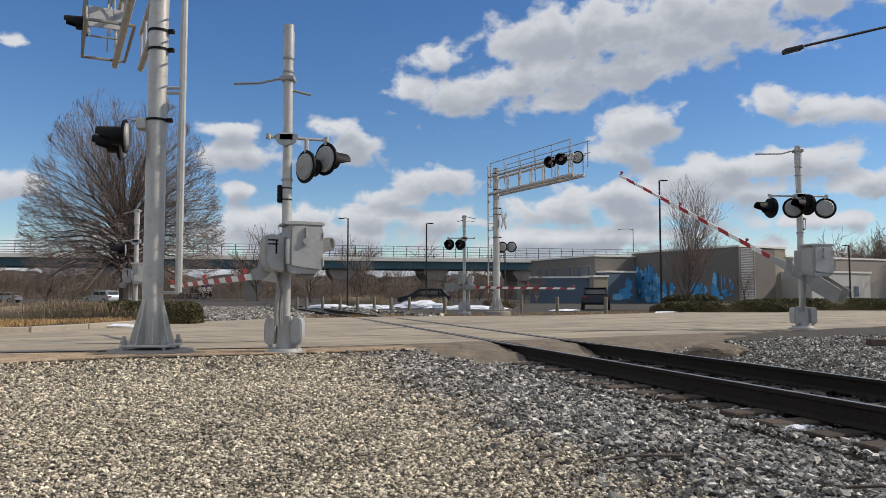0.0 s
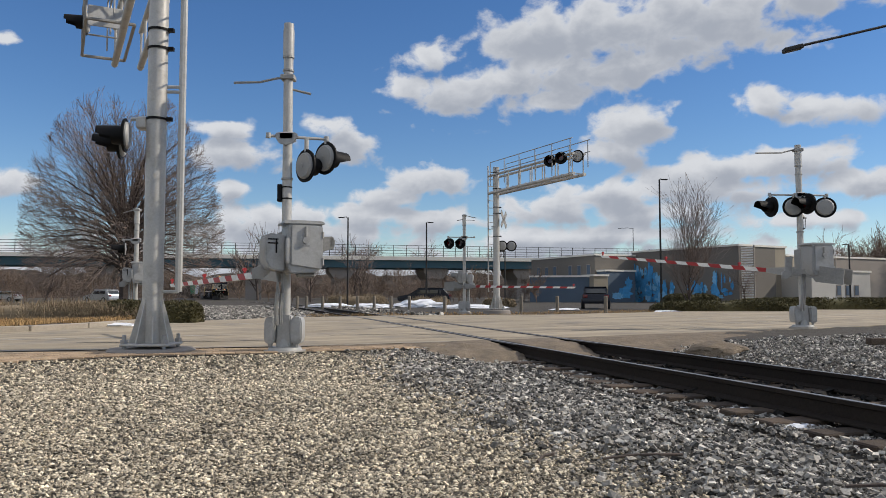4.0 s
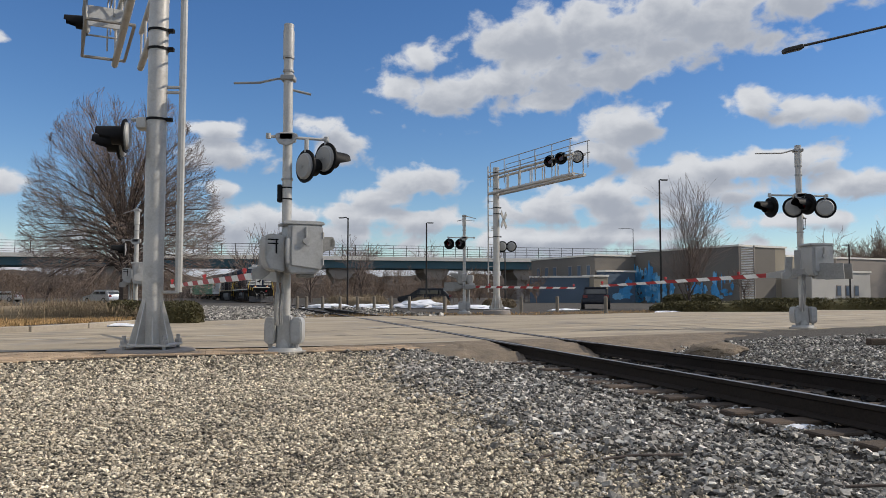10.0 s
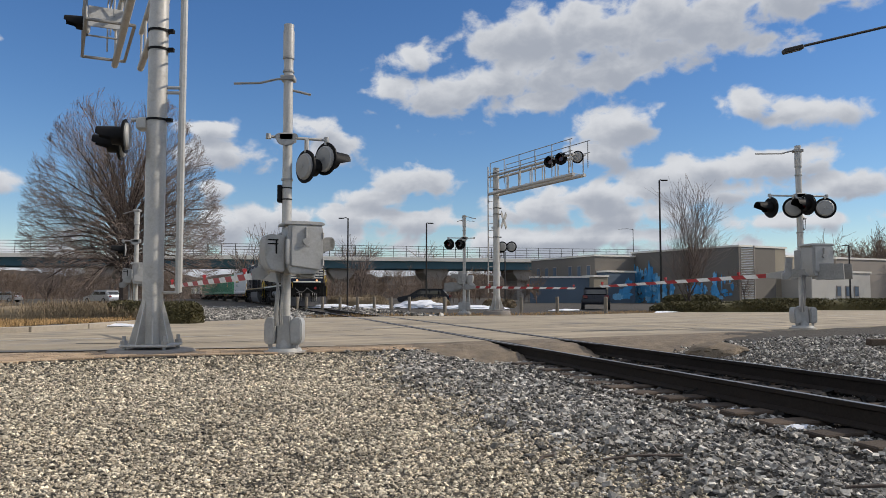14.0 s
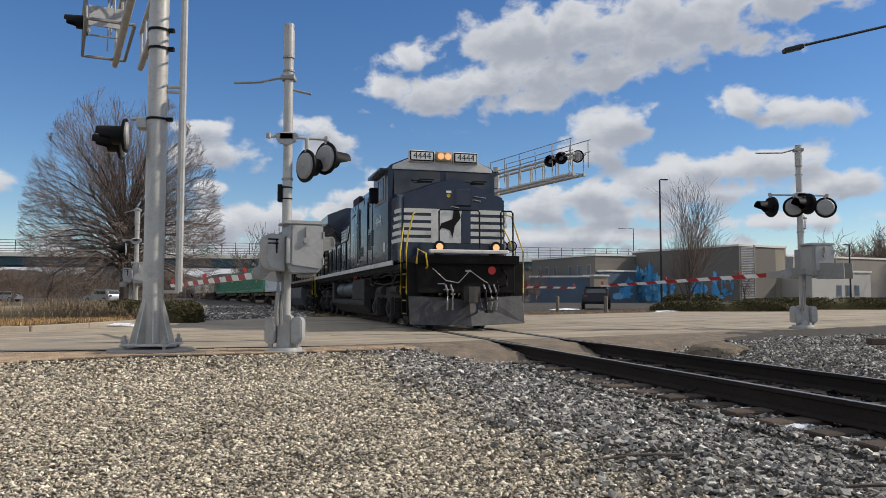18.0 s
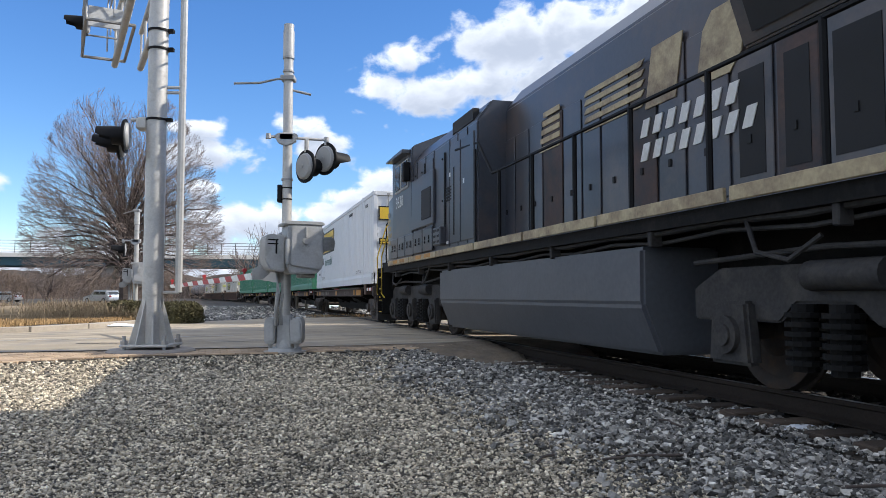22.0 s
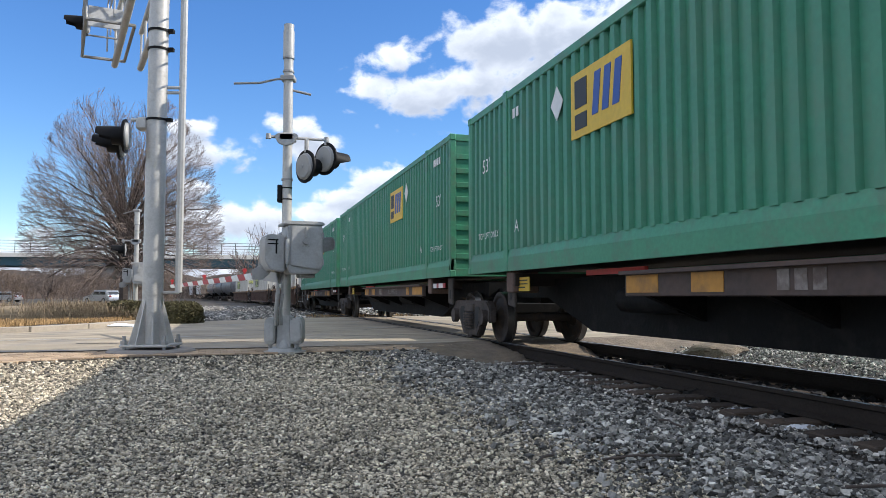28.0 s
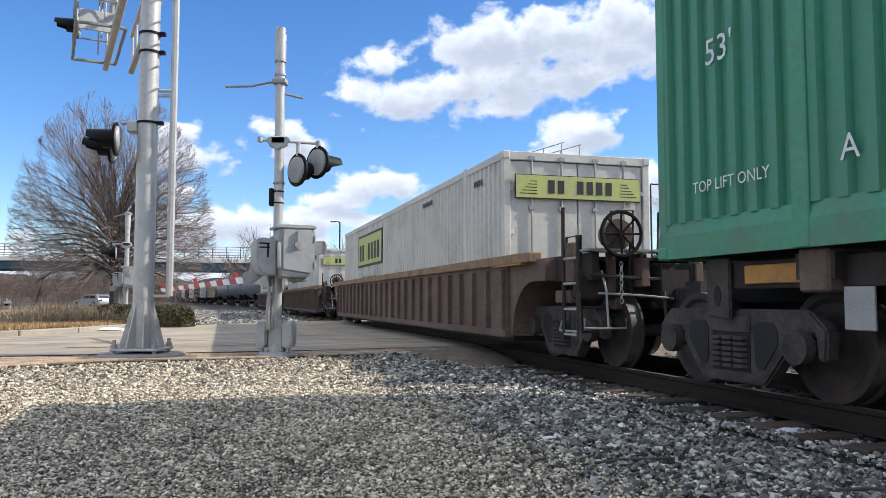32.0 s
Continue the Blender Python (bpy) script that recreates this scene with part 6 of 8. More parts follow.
    for y in (-0.72, 0.72):
        bm = bmesh.new()
        tube(bm, (10.48, y, 2.02), (10.7, y, 2.02), 0.12, 0.15, 20)
        box(bm, 10.45, 10.6, y - 0.1, y + 0.1, 1.82, 2.0)
        dl = part("ditch_lamp", bm, BLACK, t, "black ditch lamp housing")
        bm = bmesh.new()
        disc(bm, (10.71, y, 2.02), (1, 0, 0), 0.085, 0.03, 20)
        part("lens", bm, LAMP_ON if lamps else DISC, dl, "lit lens" if lamps else "unlit lens")
    # front and rear platforms, steps, couplers
    for e in (1, -1):
        bm = bmesh.new()
        prism(bm, [(e * 9.6, 1.62), (e * 10.75, 1.62), (e * 10.78, 1.82), (e * 9.6, 1.76)], -1.3, 1.3, "y")
        plat = part("end_platform", bm, UNDER, t, "end platform")
        bm = bmesh.new()
        box(bm, min(e * 10.72, e * 10.86), max(e * 10.72, e * 10.86), -1.0, 1.0, 1.86, 1.95, 0.02)
        part("anticlimber", bm, LOCO_WHITE if e > 0 else UNDER, plat, "white edged anticlimber")
        bm = bmesh.new()
        if e > 0:
            for k in (-1, 1):
                q = [bm.verts.new(v) for v in ((11.0, 0, 0.12), (10.78, 0, 0.72), (10.72, k * 0.5, 0.8), (10.55, k * 1.45, 0.84), (10.72, k * 1.45, 0.16))]
                w_ = [bm.verts.new(v.co - Vector((0.05, 0, 0))) for v in q]
                bm.faces.new(q), bm.faces.new(w_[::-1])
                for i in range(5):
                    bm.faces.new((q[i], q[(i + 1) % 5], w_[(i + 1) % 5], w_[i]))
            bmesh.ops.recalc_face_normals(bm, faces=bm.faces)
        else:
            box(bm, -10.75, -10.6, -1.4, 1.4, 0.25, 1.0, 0.02)
        part("plough", bm, PLOUGH if e > 0 else UNDER, t, "grey snow plough")
        bm = bmesh.new()
        box(bm, min(e * 10.4, e * 10.62), max(e * 10.4, e * 10.62), -1.25, 1.25, 0.9, 1.64, 0.02)
        part("pilot_plate", bm, UNDER, t, "black pilot plate")
        bm = bmesh.new()
        box(bm, min(e * 10.5, e * 11.0), max(e * 10.5, e * 11.0), -0.13, 0.13, 0.72, 1.0, 0.03)
        prism(bm, [(e * 10.95, -0.2), (e * 11.2, -0.16), (e * 11.16, 0.02), (e * 11.05, 0.2), (e * 10.95, 0.22)], 0.66, 1.06, "z", bevel=0.02)
        part("coupler", bm, UNDER_DUST, t, "steel knuckle coupler")
        bm = bmesh.new()
        for y in (-0.55, -0.42, 0.42, 0.55, 0.68):
            pipe(bm, [(e * 10.62, y, 1.1), (e * 10.8, y, 0.95), (e * 10.85, y * 1.02, 0.7), (e * 10.78, y, 0.5)], 0.025, 6)
        pipe(bm, [(e * 10.72, -0.9, 1.5), (e * 10.85, -0.6, 1.2), (e * 10.88, -0.3, 1.15), (e * 10.85, 0.0, 1.45), (e * 10.85, 0.35, 1.2), (e * 10.72, 0.5, 1.15)], 0.013, 6)
        part("air_hose", bm, GALV if e > 0 else UNDER, t, "grey hanging hoses", True)
        for y in (-1, 1):
            for i, z in enumerate((0.4, 0.72, 1.04, 1.36)):
                bm = bmesh.new()
                box(bm, e * 10.2 - 0.28, e * 10.2 + 0.28, y * 1.3 - 0.16, y * 1.3 + 0.16, z - 0.02, z + 0.02)
                box(bm, e * 10.2 - 0.2, e * 10.2 + 0.12, y * 1.468 - 0.01, y * 1.468 + 0.01, z + 0.004, z + 0.022, mi=1)
                part("step", bm, [UNDER, YELLOW], t, "boarding step with a yellow edge")
            bm = bmesh.new()
            box(bm, e * 9.88 - 0.03, e * 9.88 + 0.03, y * 1.3 - 0.18, y * 1.3 + 0.18, 0.35, 1.64)
            box(bm, e * 10.5 - 0.03, e * 10.5 + 0.03, y * 1.3 - 0.18, y * 1.3 + 0.18, 0.35, 1.64)
            part("step_well", bm, UNDER, t, "black step well")
            for xx, kick in ((9.86, 0.5), (10.52, 0.22)):
                bm = bmesh.new()
                pipe(bm, [(e * (xx - 0.05), y * 1.42, 0.8), (e * xx, y * 1.5, 0.92), (e * xx, y * 1.5, 1.95), (e * (xx - 0.14), y * 1.43, 2.3), (e * (xx - kick), y * 1.28, 2.84), (e * (xx - kick - 0.16), y * 1.18, 2.9)], 0.019, 6)
                part("handrail", bm, YELLOW, t, "yellow step handrail", True)
        bm = bmesh.new()
        for a, b in ((-0.68, 0.36), (0.92, 1.24)):
            pipe(bm, [(e * 10.5, a, 1.8), (e * 10.5, a, 2.9), (e * 10.5, a + 0.04, 2.95), (e * 10.5, b - 0.04, 2.95), (e * 10.5, b, 2.9), (e * 10.5, b, 1.8)], 0.022, 6)
        part("end_railing", bm, BLACK, t, "black end railing", True)
        bm = bmesh.new()
        pipe(bm, [(e * 10.7, -1.05, 1.5), (e * 10.82, -1.05, 1.55), (e * 10.85, -1.1, 1.85), (e * 10.8, -1.28, 1.95), (e * 10.75, -1.3, 1.6)], 0.022, 6)
        part("cut_lever", bm, YELLOW, t, "bent yellow lever", True)
        if e > 0:
            bm = bmesh.new()
            disc(bm, (10.66, 0.62, 1.46), (1, 0, 0), 0.1, 0.03, 18)
            part("marker_disc", bm, RED_PAINT, t, "red marker disc")
            for y0, z0, w0, h0 in ((-0.75, 1.12, 0.18, 0.02), (-0.6, 0.98, 0.26, 0.015), (-0.05, 1.42, 0.14, 0.05), (-0.42, 0.86, 0.03, 0.04), (-0.34, 0.86, 0.03, 0.04)):
                bm = bmesh.new()
                box(bm, 10.62, 10.65, y0, y0 + w0, z0, z0 + h0)
                part("pilot_fitting", bm, GALV, t, "small pale fitting")
            bm = bmesh.new()
            tube(bm, (11.1, 0.3, 1.0), (11.14, 0.32, 0.5), 0.03, 0.025, 8)
            disc(bm, (11.14, 0.32, 0.46), (0, 0, 1), 0.045, 0.06, 10)
            pipe(bm, [(10.66, 0.75, 1.2), (10.86, 0.72, 1.0), (10.95, 0.6, 0.75), (11.1, 0.34, 0.72)], 0.024, 6)
            pipe(bm, [(10.64, 0.9, 1.5), (10.8, 0.95, 1.35), (10.82, 0.95, 1.1), (10.66, 0.8, 1.05)], 0.03, 6)
            part("brake_hose", bm, BLACK, t, "black hanging brake hose", True)
    # side handrails along the hood
    for y in (-1.46, 1.46):
        bm = bmesh.new()
        pipe(bm, [(-9.8, y, 2.3), (-9.6, y, 2.85), (0.6, y, 2.85), (1.35, y, 3.5), (2.6, y * 1.02, 3.6)], 0.025, 6)
        for i in range(8):
            xx = -9.4 + i * 1.38
            tube(bm, (xx, y, 1.7), (xx, y, 2.85), 0.03, None, 6)
        part("side_railing", bm, BLACK, t, "black walkway railing", True)
    # fuel tank
    bm = bmesh.new()
    if reservoirs:
        prism(bm, [(-1.42, 0.55), (-1.05, 0.2), (1.05, 0.2), (1.42, 0.55), (1.42, 0.72), (-1.42, 0.72)], -4.0, 4.0, "x", bevel=0.02)
        box(bm, -4.0, -3.4, -1.42, 1.42, 0.7, 1.38, 0.02)
        box(bm, 1.55, 4.0, -1.42, 1.42, 0.7, 1.38, 0.02)
        box(bm, -3.4, 1.55, -0.75, 0.75, 0.7, 1.4)
    else:
        prism(bm, [(-1.42, 0.75), (-1.2, 0.22), (1.2, 0.22), (1.42, 0.75), (1.42, 1.36), (-1.42, 1.36)], -4.0, 4.0, "x", bevel=0.04)
    part("fuel_tank", bm, RESERVOIR if not reservoirs else UNDER_DUST, t, "deep fuel tank between the bogies")
    if reservoirs:
        for y in (-1.08, 1.08):
            for a, b in ((-3.1, -1.4), (-1.0, 1.3)):
                bm = bmesh.new()
                tube(bm, (a + 0.12, y, 1.06), (b - 0.12, y, 1.06), 0.29, None, 20)
                tube(bm, (a, y, 1.06), (a + 0.12, y, 1.06), 0.17, 0.29, 20)
                tube(bm, (b - 0.12, y, 1.06), (b, y, 1.06), 0.29, 0.17, 20)
                part("air_reservoir", bm, RESERVOIR, t, "dark air reservoir", True)
    for y in (-1.36, 1.36):
        k = math.copysign(1, y)
        for dy, z, sag, q in ((0, 1.5, 0.03, 0.03), (0.08, 1.43, 0.05, 0.022), (0.04, 1.56, 0.02, 0.018)):
            bm = bmesh.new()
            pipe(bm, [(-9.4 + i * 1.04, y - k * dy, z - sag * (i % 2)) for i in range(19)], q, 6)
            part("brake_pipe", bm, UNDER_DUST, t, "", True)
        for i in range(8):
            x = -9.2 + i * 2.5
            bm = bmesh.new()
            box(bm, x, x + 0.07, y - 0.07, y + 0.07, 1.34, 1.64, 0.01)
            part("pipe_bracket", bm, UNDER_DUST, t)
        for x0, n in ((5.0, 1), (-5.6, -1), (8.9, -1), (-9.3, 1)):
            bm = bmesh.new()
            pipe(bm, [(x0, y, 1.5), (x0 + n * 0.2, y + k * 0.06, 1.2), (x0 + n * 0.55, y + k * 0.04, 1.12), (x0 + n * 0.8, y - k * 0.05, 1.3)], 0.022, 6)
            part("sand_hose", bm, UNDER_DUST, t, "", True)
    for a in (2.1, 2.45):
        bm = bmesh.new()
        box(bm, a, a + 0.13, -1.45, -1.4, 1.42, 1.55, 0.02)
        part("fuel_cap", bm, RED_PAINT, t, "red fuel filler cap")
    for cx in (-7.3, 7.3):
        loco_truck(t, cx)
    # lettering: bars stand for the railway's name
    for k in (-1, 1):
        y0, y1 = sorted((k * 0.949, k * 0.962))
        lean = -k * 0.08
        for r, (z, a, b) in enumerate(((2.69, -2.55, -0.9), (2.43, -2.7, -0.8)) if lamps else ((2.78, -4.95, -3.1), (2.5, -5.2, -3.1))):
            n = 7 if r == 0 else 8
            for i in range(n):
                bm = bmesh.new()
                x0, w = a + (b - a) * i / n, (b - a) / n * 0.55
                prism(bm, [(x0, z - 0.1), (x0 + w, z - 0.1), (x0 + w + lean, z + 0.1), (x0 + lean, z + 0.1)], y0, y1, "y")
                part("name_bar", bm, LETTER_W if lamps else LOCO_WHITE, t)
        for i in range(5):
            bm = bmesh.new()
            x0 = (-4.7 if k < 0 else -1.0) if lamps else -3.25
            prism(bm, [(x0, 3.05 + i * 0.12), (x0 + 1.5, 3.05 + i * 0.12), (x0 + 1.5 + lean, 3.12 + i * 0.12), (x0 + lean, 3.12 + i * 0.12)], y0, y1, "y")
            part("emblem_stripe", bm, LOCO_WHITE if lamps else LOCO_CREAM, t, "pale emblem stripe")
        near_x, far_x = ((-2.9, -2.0) if k < 0 else (-2.0, -2.9)) if lamps else (-4.2, -5.15)
        for x0, poly in ((near_x, ((0, 0), (0.62, 0), (0.78, 0.68), (0.16, 0.68))), (far_x, ((0.08, 0.1), (0.2, 0), (0.6, 0), (0.78, 0.16), (0.86, 0.58), (0.74, 0.7), (0.34, 0.7), (0.18, 0.54)))):
            bm = bmesh.new()
            prism(bm, [(x0 + a if k < 0 else x0 + 0.86 - a, 2.99 + b) for a, b in poly], y0, y1, "y")
            part("emblem", bm, LOCO_WHITE if lamps else LOCO_CREAM, t, "pale slanted emblem block")
    if not lamps:
        for i in range(5):
            bm = bmesh.new()
            box(bm, -0.95, -0.2 - 0.04 * i, 0.949, 0.96, 3.05 + i * 0.13, 3.13 + i * 0.13)
            part("emblem_stripe", bm, LOCO_CREAM, t, "pale emblem stripe")
    for k in (-1, 1):
        lettering("number", number, 0.42, LETTER_W, t, on_flank(6.95 if lamps else 7.45, k, 1.524, 2.95 if lamps else 3.17))
        bm = bmesh.new()
        box(bm, 7.7, 7.9, k * 1.512 - 0.006, k * 1.512 + 0.006, 2.05, 2.3)
        part("placard", bm, LETTER_W, t)
        for x, z, w, h in ((2.05, 2.9, 0.07, 0.09), (2.95, 3.15, 0.08, 0.08), (3.1, 1.86, 0.14, 0.05)):
            bm = bmesh.new()
            box(bm, x, x + w, k * 1.492 - 0.004, k * 1.492 + 0.004, z, z + h)
            part("sticker", bm, LETTER_W, t, "small white sticker")
        # flat black strips stand in for vertical pipes and dark recess lines
        for x, z0, z1 in ((1.42, 1.75, 3.4), (2.72, 2.0, 3.3), (3.38, 2.05, 3.7), (5.0, 2.9, 3.75)):
            bm = bmesh.new()
            box(bm, x - 0.03, x + 0.03, k * 1.487 - 0.012, k * 1.487 + 0.012, z0, z1, 0.008)
            part("flank_strip", bm, BLACK, t, "flat black strip in place of a vertical pipe or recess line")
        for x in (1.9, 2.5, 3.05, 4.25, 4.95, 5.75):
            bm = bmesh.new()
            box(bm, x - 0.006, x + 0.006, k * 1.474 - 0.008, k * 1.474 + 0.008, 1.8, 3.9)
            part("panel_seam", bm, GRILLE, t)
        for x in (1.65, 2.2, 2.85, 3.6, 4.6, 5.3, 5.9):
            for z in (1.95, 2.75, 3.6):
                bm = bmesh.new()
                disc(bm, (x, k * 1.478, z), (0, 1, 0), 0.022, 0.016, 8)
                part("latch", bm, BLACK, t)
    return t


def truck(t, cx, mat=None):
    """A two-axle freight bogie."""
    mat = mat or BOGIE
    for x in (-0.89, 0.89):
        wheelset(t, cx + x, 0.46)
    for y in (-1.0, 1.0):
        bm = bmesh.new()
        prism(bm, [(cx + u, w) for u, w in ((-1.14, 0.36), (-1.16, 0.6), (-0.98, 0.76), (0.98, 0.76), (1.16, 0.6), (1.14, 0.36), (1.05, 0.36), (1.03, 0.57), (0.75, 0.57), (0.73, 0.42), (0.44, 0.1), (-0.44, 0.1), (-0.73, 0.42), (-0.75, 0.57), (-1.03, 0.57), (-1.05, 0.36))], y - 0.07, y + 0.07, "y", bevel=0.02)
        sf = part("side_frame", bm, mat, t, "cast steel bogie side frame")
        k = math.copysign(1, y)
        for e in (-1, 1):
            bm = bmesh.new()
            prism(bm, [(cx + e * u, w) for u, w in ((0.33, 0.3), (0.38, 0.24), (0.44, 0.24), (0.62, 0.46), (0.62, 0.58), (0.56, 0.65), (0.38, 0.65), (0.33, 0.6))], y + k * 0.071, y + k * 0.077, "y")
            part("window", bm, GRILLE, sf, "dark opening in the frame")
        bm = bmesh.new()
        box(bm, cx - 0.27, cx + 0.27, y + k * 0.073 - 0.003, y + k * 0.073 + 0.003, 0.2, 0.66)
        part("spring_pocket", bm, GRILLE, sf)
        bm = bmesh.new()
        for i in range(6):
            for x in (-0.16, 0, 0.16):
                tube(bm, (cx + x, y + k * 0.08, 0.24 + i * 0.05), (cx + x, y + k * 0.08, 0.27 + i * 0.05), 0.075, None, 10)
        box(bm, cx - 0.28, cx + 0.28, y + k * 0.02 - 0.08, y + k * 0.02 + 0.1, 0.54, 0.7, 0.02)
        part("spring_nest", bm, BOGIE, sf)
        for x in (-0.89, 0.89):
            bm = bmesh.new()
            disc(bm, (cx + x, y + k * 0.1, 0.46), (0, 1, 0), 0.14, 0.1, 16)
            part("axle_cap", bm, mat, sf, smooth=True)
    bm = bmesh.new()
    box(bm, cx - 0.2, cx + 0.2, -1.0, 1.0, 0.5, 0.72, 0.03)
    part("bolster", bm, UNDER, t)


CL, CW, CH, POST = 16.15, 2.6, 2.9, 6.095


def container(label, paint, posts, doors, style, mark=(2.05, 1.62)):
    """A 53 foot box: ribbed sides, frames at the lifting posts, doors or a ribbed wall in front. Origin at the middle of its floor."""
    t = thing("container", label, "shipping container", "containers on the train")
    ribbed = style != "white"
    deep = {"green": 0.055, "cream": 0.035, "white": 0.012}[style]
    pitch = {"green": 0.265, "cream": 0.23, "white": 0.33}[style]
    field = LIME if style == "cream" else LOGO_YELLOW
    for y in (-1, 1):
        for a, b in ((-CL / 2 + 0.1, -POST - 0.09), (-POST + 0.09, POST - 0.09), (POST + 0.09, CL / 2 - 0.1)):
            n = max(2, round((b - a) / pitch))
            p = (b - a) / n
            xs = []
            for i in range(n):
                x0 = a + i * p
                if ribbed:
                    xs += [(x0, 0), (x0 + p * 0.36, 0), (x0 + p * 0.46, deep), (x0 + p * 0.88, deep), (x0 + p * 0.98, 0)]
                else:
                    xs += [(x0, deep), (x0 + 0.012, 0), (x0 + 0.05, 0), (x0 + 0.062, deep)]
            xs.append((b, 0))
            bm = bmesh.new()
            zb = 0.34
            lo = [bm.verts.new((x, y * (CW / 2 - 0.012 - dd), zb)) for x, dd in xs]
            hi = [bm.verts.new((x, y * (CW / 2 - 0.012 - dd), CH - 0.11)) for x, dd in xs]
            for i in range(len(xs) - 1):
                q = (lo[i], lo[i + 1], hi[i + 1], hi[i])
                bm.faces.new(q if y < 0 else q[::-1])
            part("side_panel", bm, paint, t, "ribbed side panel")
        bm = bmesh.new()
        prism(bm, [(y * (CW / 2 - 0.06), 0.0), (y * (CW / 2), 0.0), (y * CW / 2, 0.2), (y * (CW / 2 + 0.0), 0.22), (y * (CW / 2 - 0.03), 0.35), (y * (CW / 2 - 0.08), 0.35)], -CL / 2, CL / 2, "x")
        part("bottom_rail", bm, posts, t, "solid bottom rail")
        bm = bmesh.new()
        box(bm, -CL / 2, CL / 2, y * (CW / 2 - 0.045) - 0.045, y * (CW / 2 - 0.045) + 0.045, CH - 0.13, CH, 0.012)
        part("top_rail", bm, posts, t)
        for x in (-CL / 2 + 0.07, CL / 2 - 0.07):
            bm = bmesh.new()
            box(bm, x - 0.07, x + 0.07, y * (CW / 2 - 0.06) - 0.06, y * (CW / 2 - 0.06) + 0.064, 0.0, CH, 0.012)
            cp = part("corner_post", bm, posts, t)
            for z in (0.06, CH - 0.06):
                bm = bmesh.new()
                box(bm, x - 0.085, x + 0.085, y * (CW / 2 - 0.05) - 0.06, y * (CW / 2 - 0.05) + 0.062, z - 0.065, z + 0.065, 0.015)
                part("corner_casting", bm, posts, cp)
        for x in (-POST, POST):
            bm = bmesh.new()
            box(bm, x - 0.09, x + 0.09, y * (CW / 2 - 0.02) - 0.03, y * (CW / 2 - 0.02) + 0.03, 0.0, CH + 0.02, 0.01)
            part("lift_post", bm, posts, t, "wide lifting post")
    bm = bmesh.new()
    box(bm, -CL / 2 + 0.05, CL / 2 - 0.05, -CW / 2 + 0.08, CW / 2 - 0.08, 0.06, 0.2)
    part("floor", bm, UNDER, t)
    bm = bmesh.new()
    box(bm, -CL / 2 + 0.02, CL / 2 - 0.02, -CW / 2 + 0.04, CW / 2 - 0.04, CH - 0.05, CH - 0.008)
    part("roof", bm, paint, t)
    # ends: +x leads
    ends = ((1, doors), (-1, not doors))
    for e, is_door in ends:
        x = e * (CL / 2 - 0.06)
        for z0, z1 in ((0.0, 0.16), (CH - 0.14, CH)):
            bm = bmesh.new()
            box(bm, x - 0.06, x + 0.06, -CW / 2 + 0.08, CW / 2 - 0.08, z0, z1, 0.01)
            part("end_beam", bm, posts, t)
        if is_door:
            for y in (-1, 1):
                bm = bmesh.new()
                box(bm, x - 0.03, x + 0.03, min(y * 0.01, y * 1.17), max(y * 0.01, y * 1.17), 0.17, CH - 0.15, 0.01)
                d = part("door", bm, paint, t, "end door with lock rods")
                for z in (0.3, 0.78, 1.26, 1.74, 2.22) if style == "green" else ():
                    bm = bmesh.new()
                    box(bm, x + e * 0.03 - 0.012, x + e * 0.03 + 0.012, min(y * 0.08, y * 1.1), max(y * 0.08, y * 1.1), z, z + 0.3, 0.01)
                    part("door_rib", bm, paint, d)
                for k in (0.3, 0.82):
                    bm = bmesh.new()
                    tube(bm, (x + e * 0.06, y * k, 0.08), (x + e * 0.06, y * k, CH - 0.06), 0.019, None, 8)
                    for z in (0.1, 0.75, 2.0, CH - 0.1):
                        box(bm, x + e * 0.05 - 0.03, x + e * 0.05 + 0.03, y * k - 0.05, y * k + 0.05, z - 0.03, z + 0.03)
                    part("lock_rod", bm, GALV, d, "galvanised lock rod")
                    bm = bmesh.new()
                    box(bm, x + e * 0.07 - 0.01, x + e * 0.07 + 0.01, y * k - 0.02, y * k + 0.3, 0.86, 0.9)
                    part("lock_handle", bm, GALV, d)
                for z in (0.4, 1.0, 1.6, 2.3):
                    bm = bmesh.new()
                    box(bm, x + e * 0.02 - 0.03, x + e * 0.02 + 0.03, y * 1.17 - 0.05, y * 1.17 + 0.05, z - 0.04, z + 0.04, 0.01)
                    part("hinge", bm, posts, d)
                bm = bmesh.new()
                for i in range(4):
                    box(bm, x + e * 0.045 - 0.004, x + e * 0.045 + 0.004, y * 0.15 + y * i * 0.25 - 0.1, y * 0.15 + y * i * 0.25 + 0.1, 0.2, 0.25, mi=i % 2)
                part("reflective_tape", bm, [RED_BAND, LETTER_W], d, "red and white reflective tape")
        else:
            bm = bmesh.new()
            box(bm, x - 0.03, x + 0.03, -1.2, 1.2, 0.16, CH - 0.14)
            part("end_wall", bm, paint, t)
            for i in range(8):
                bm = bmesh.new()
                z = 0.35 + i * 0.29
                box(bm, x + e * 0.035 - 0.025, x + e * 0.035 + 0.025, -1.18, 1.18, z, z + 0.12, 0.012)
                part("end_rib", bm, posts, t)
    S = -CW / 2 + 0.004
    if style == "green":
        X, Z = mark
        bm = bmesh.new()
        box(bm, X, X + 1.55, S - 0.006, S + 0.02, Z, Z + 0.84)
        lp = part("logo_panel", bm, LOGO_YELLOW, t, "yellow logo panel")
        bm = bmesh.new()
        box(bm, X + 0.12, X + 0.46, S - 0.012, S, Z + 0.1, Z + 0.3)
        box(bm, X + 0.12, X + 0.46, S - 0.012, S, Z + 0.38, Z + 0.74)
        part("logo_bar", bm, LETTER_K, lp, "dark logo shape")
        bm = bmesh.new()
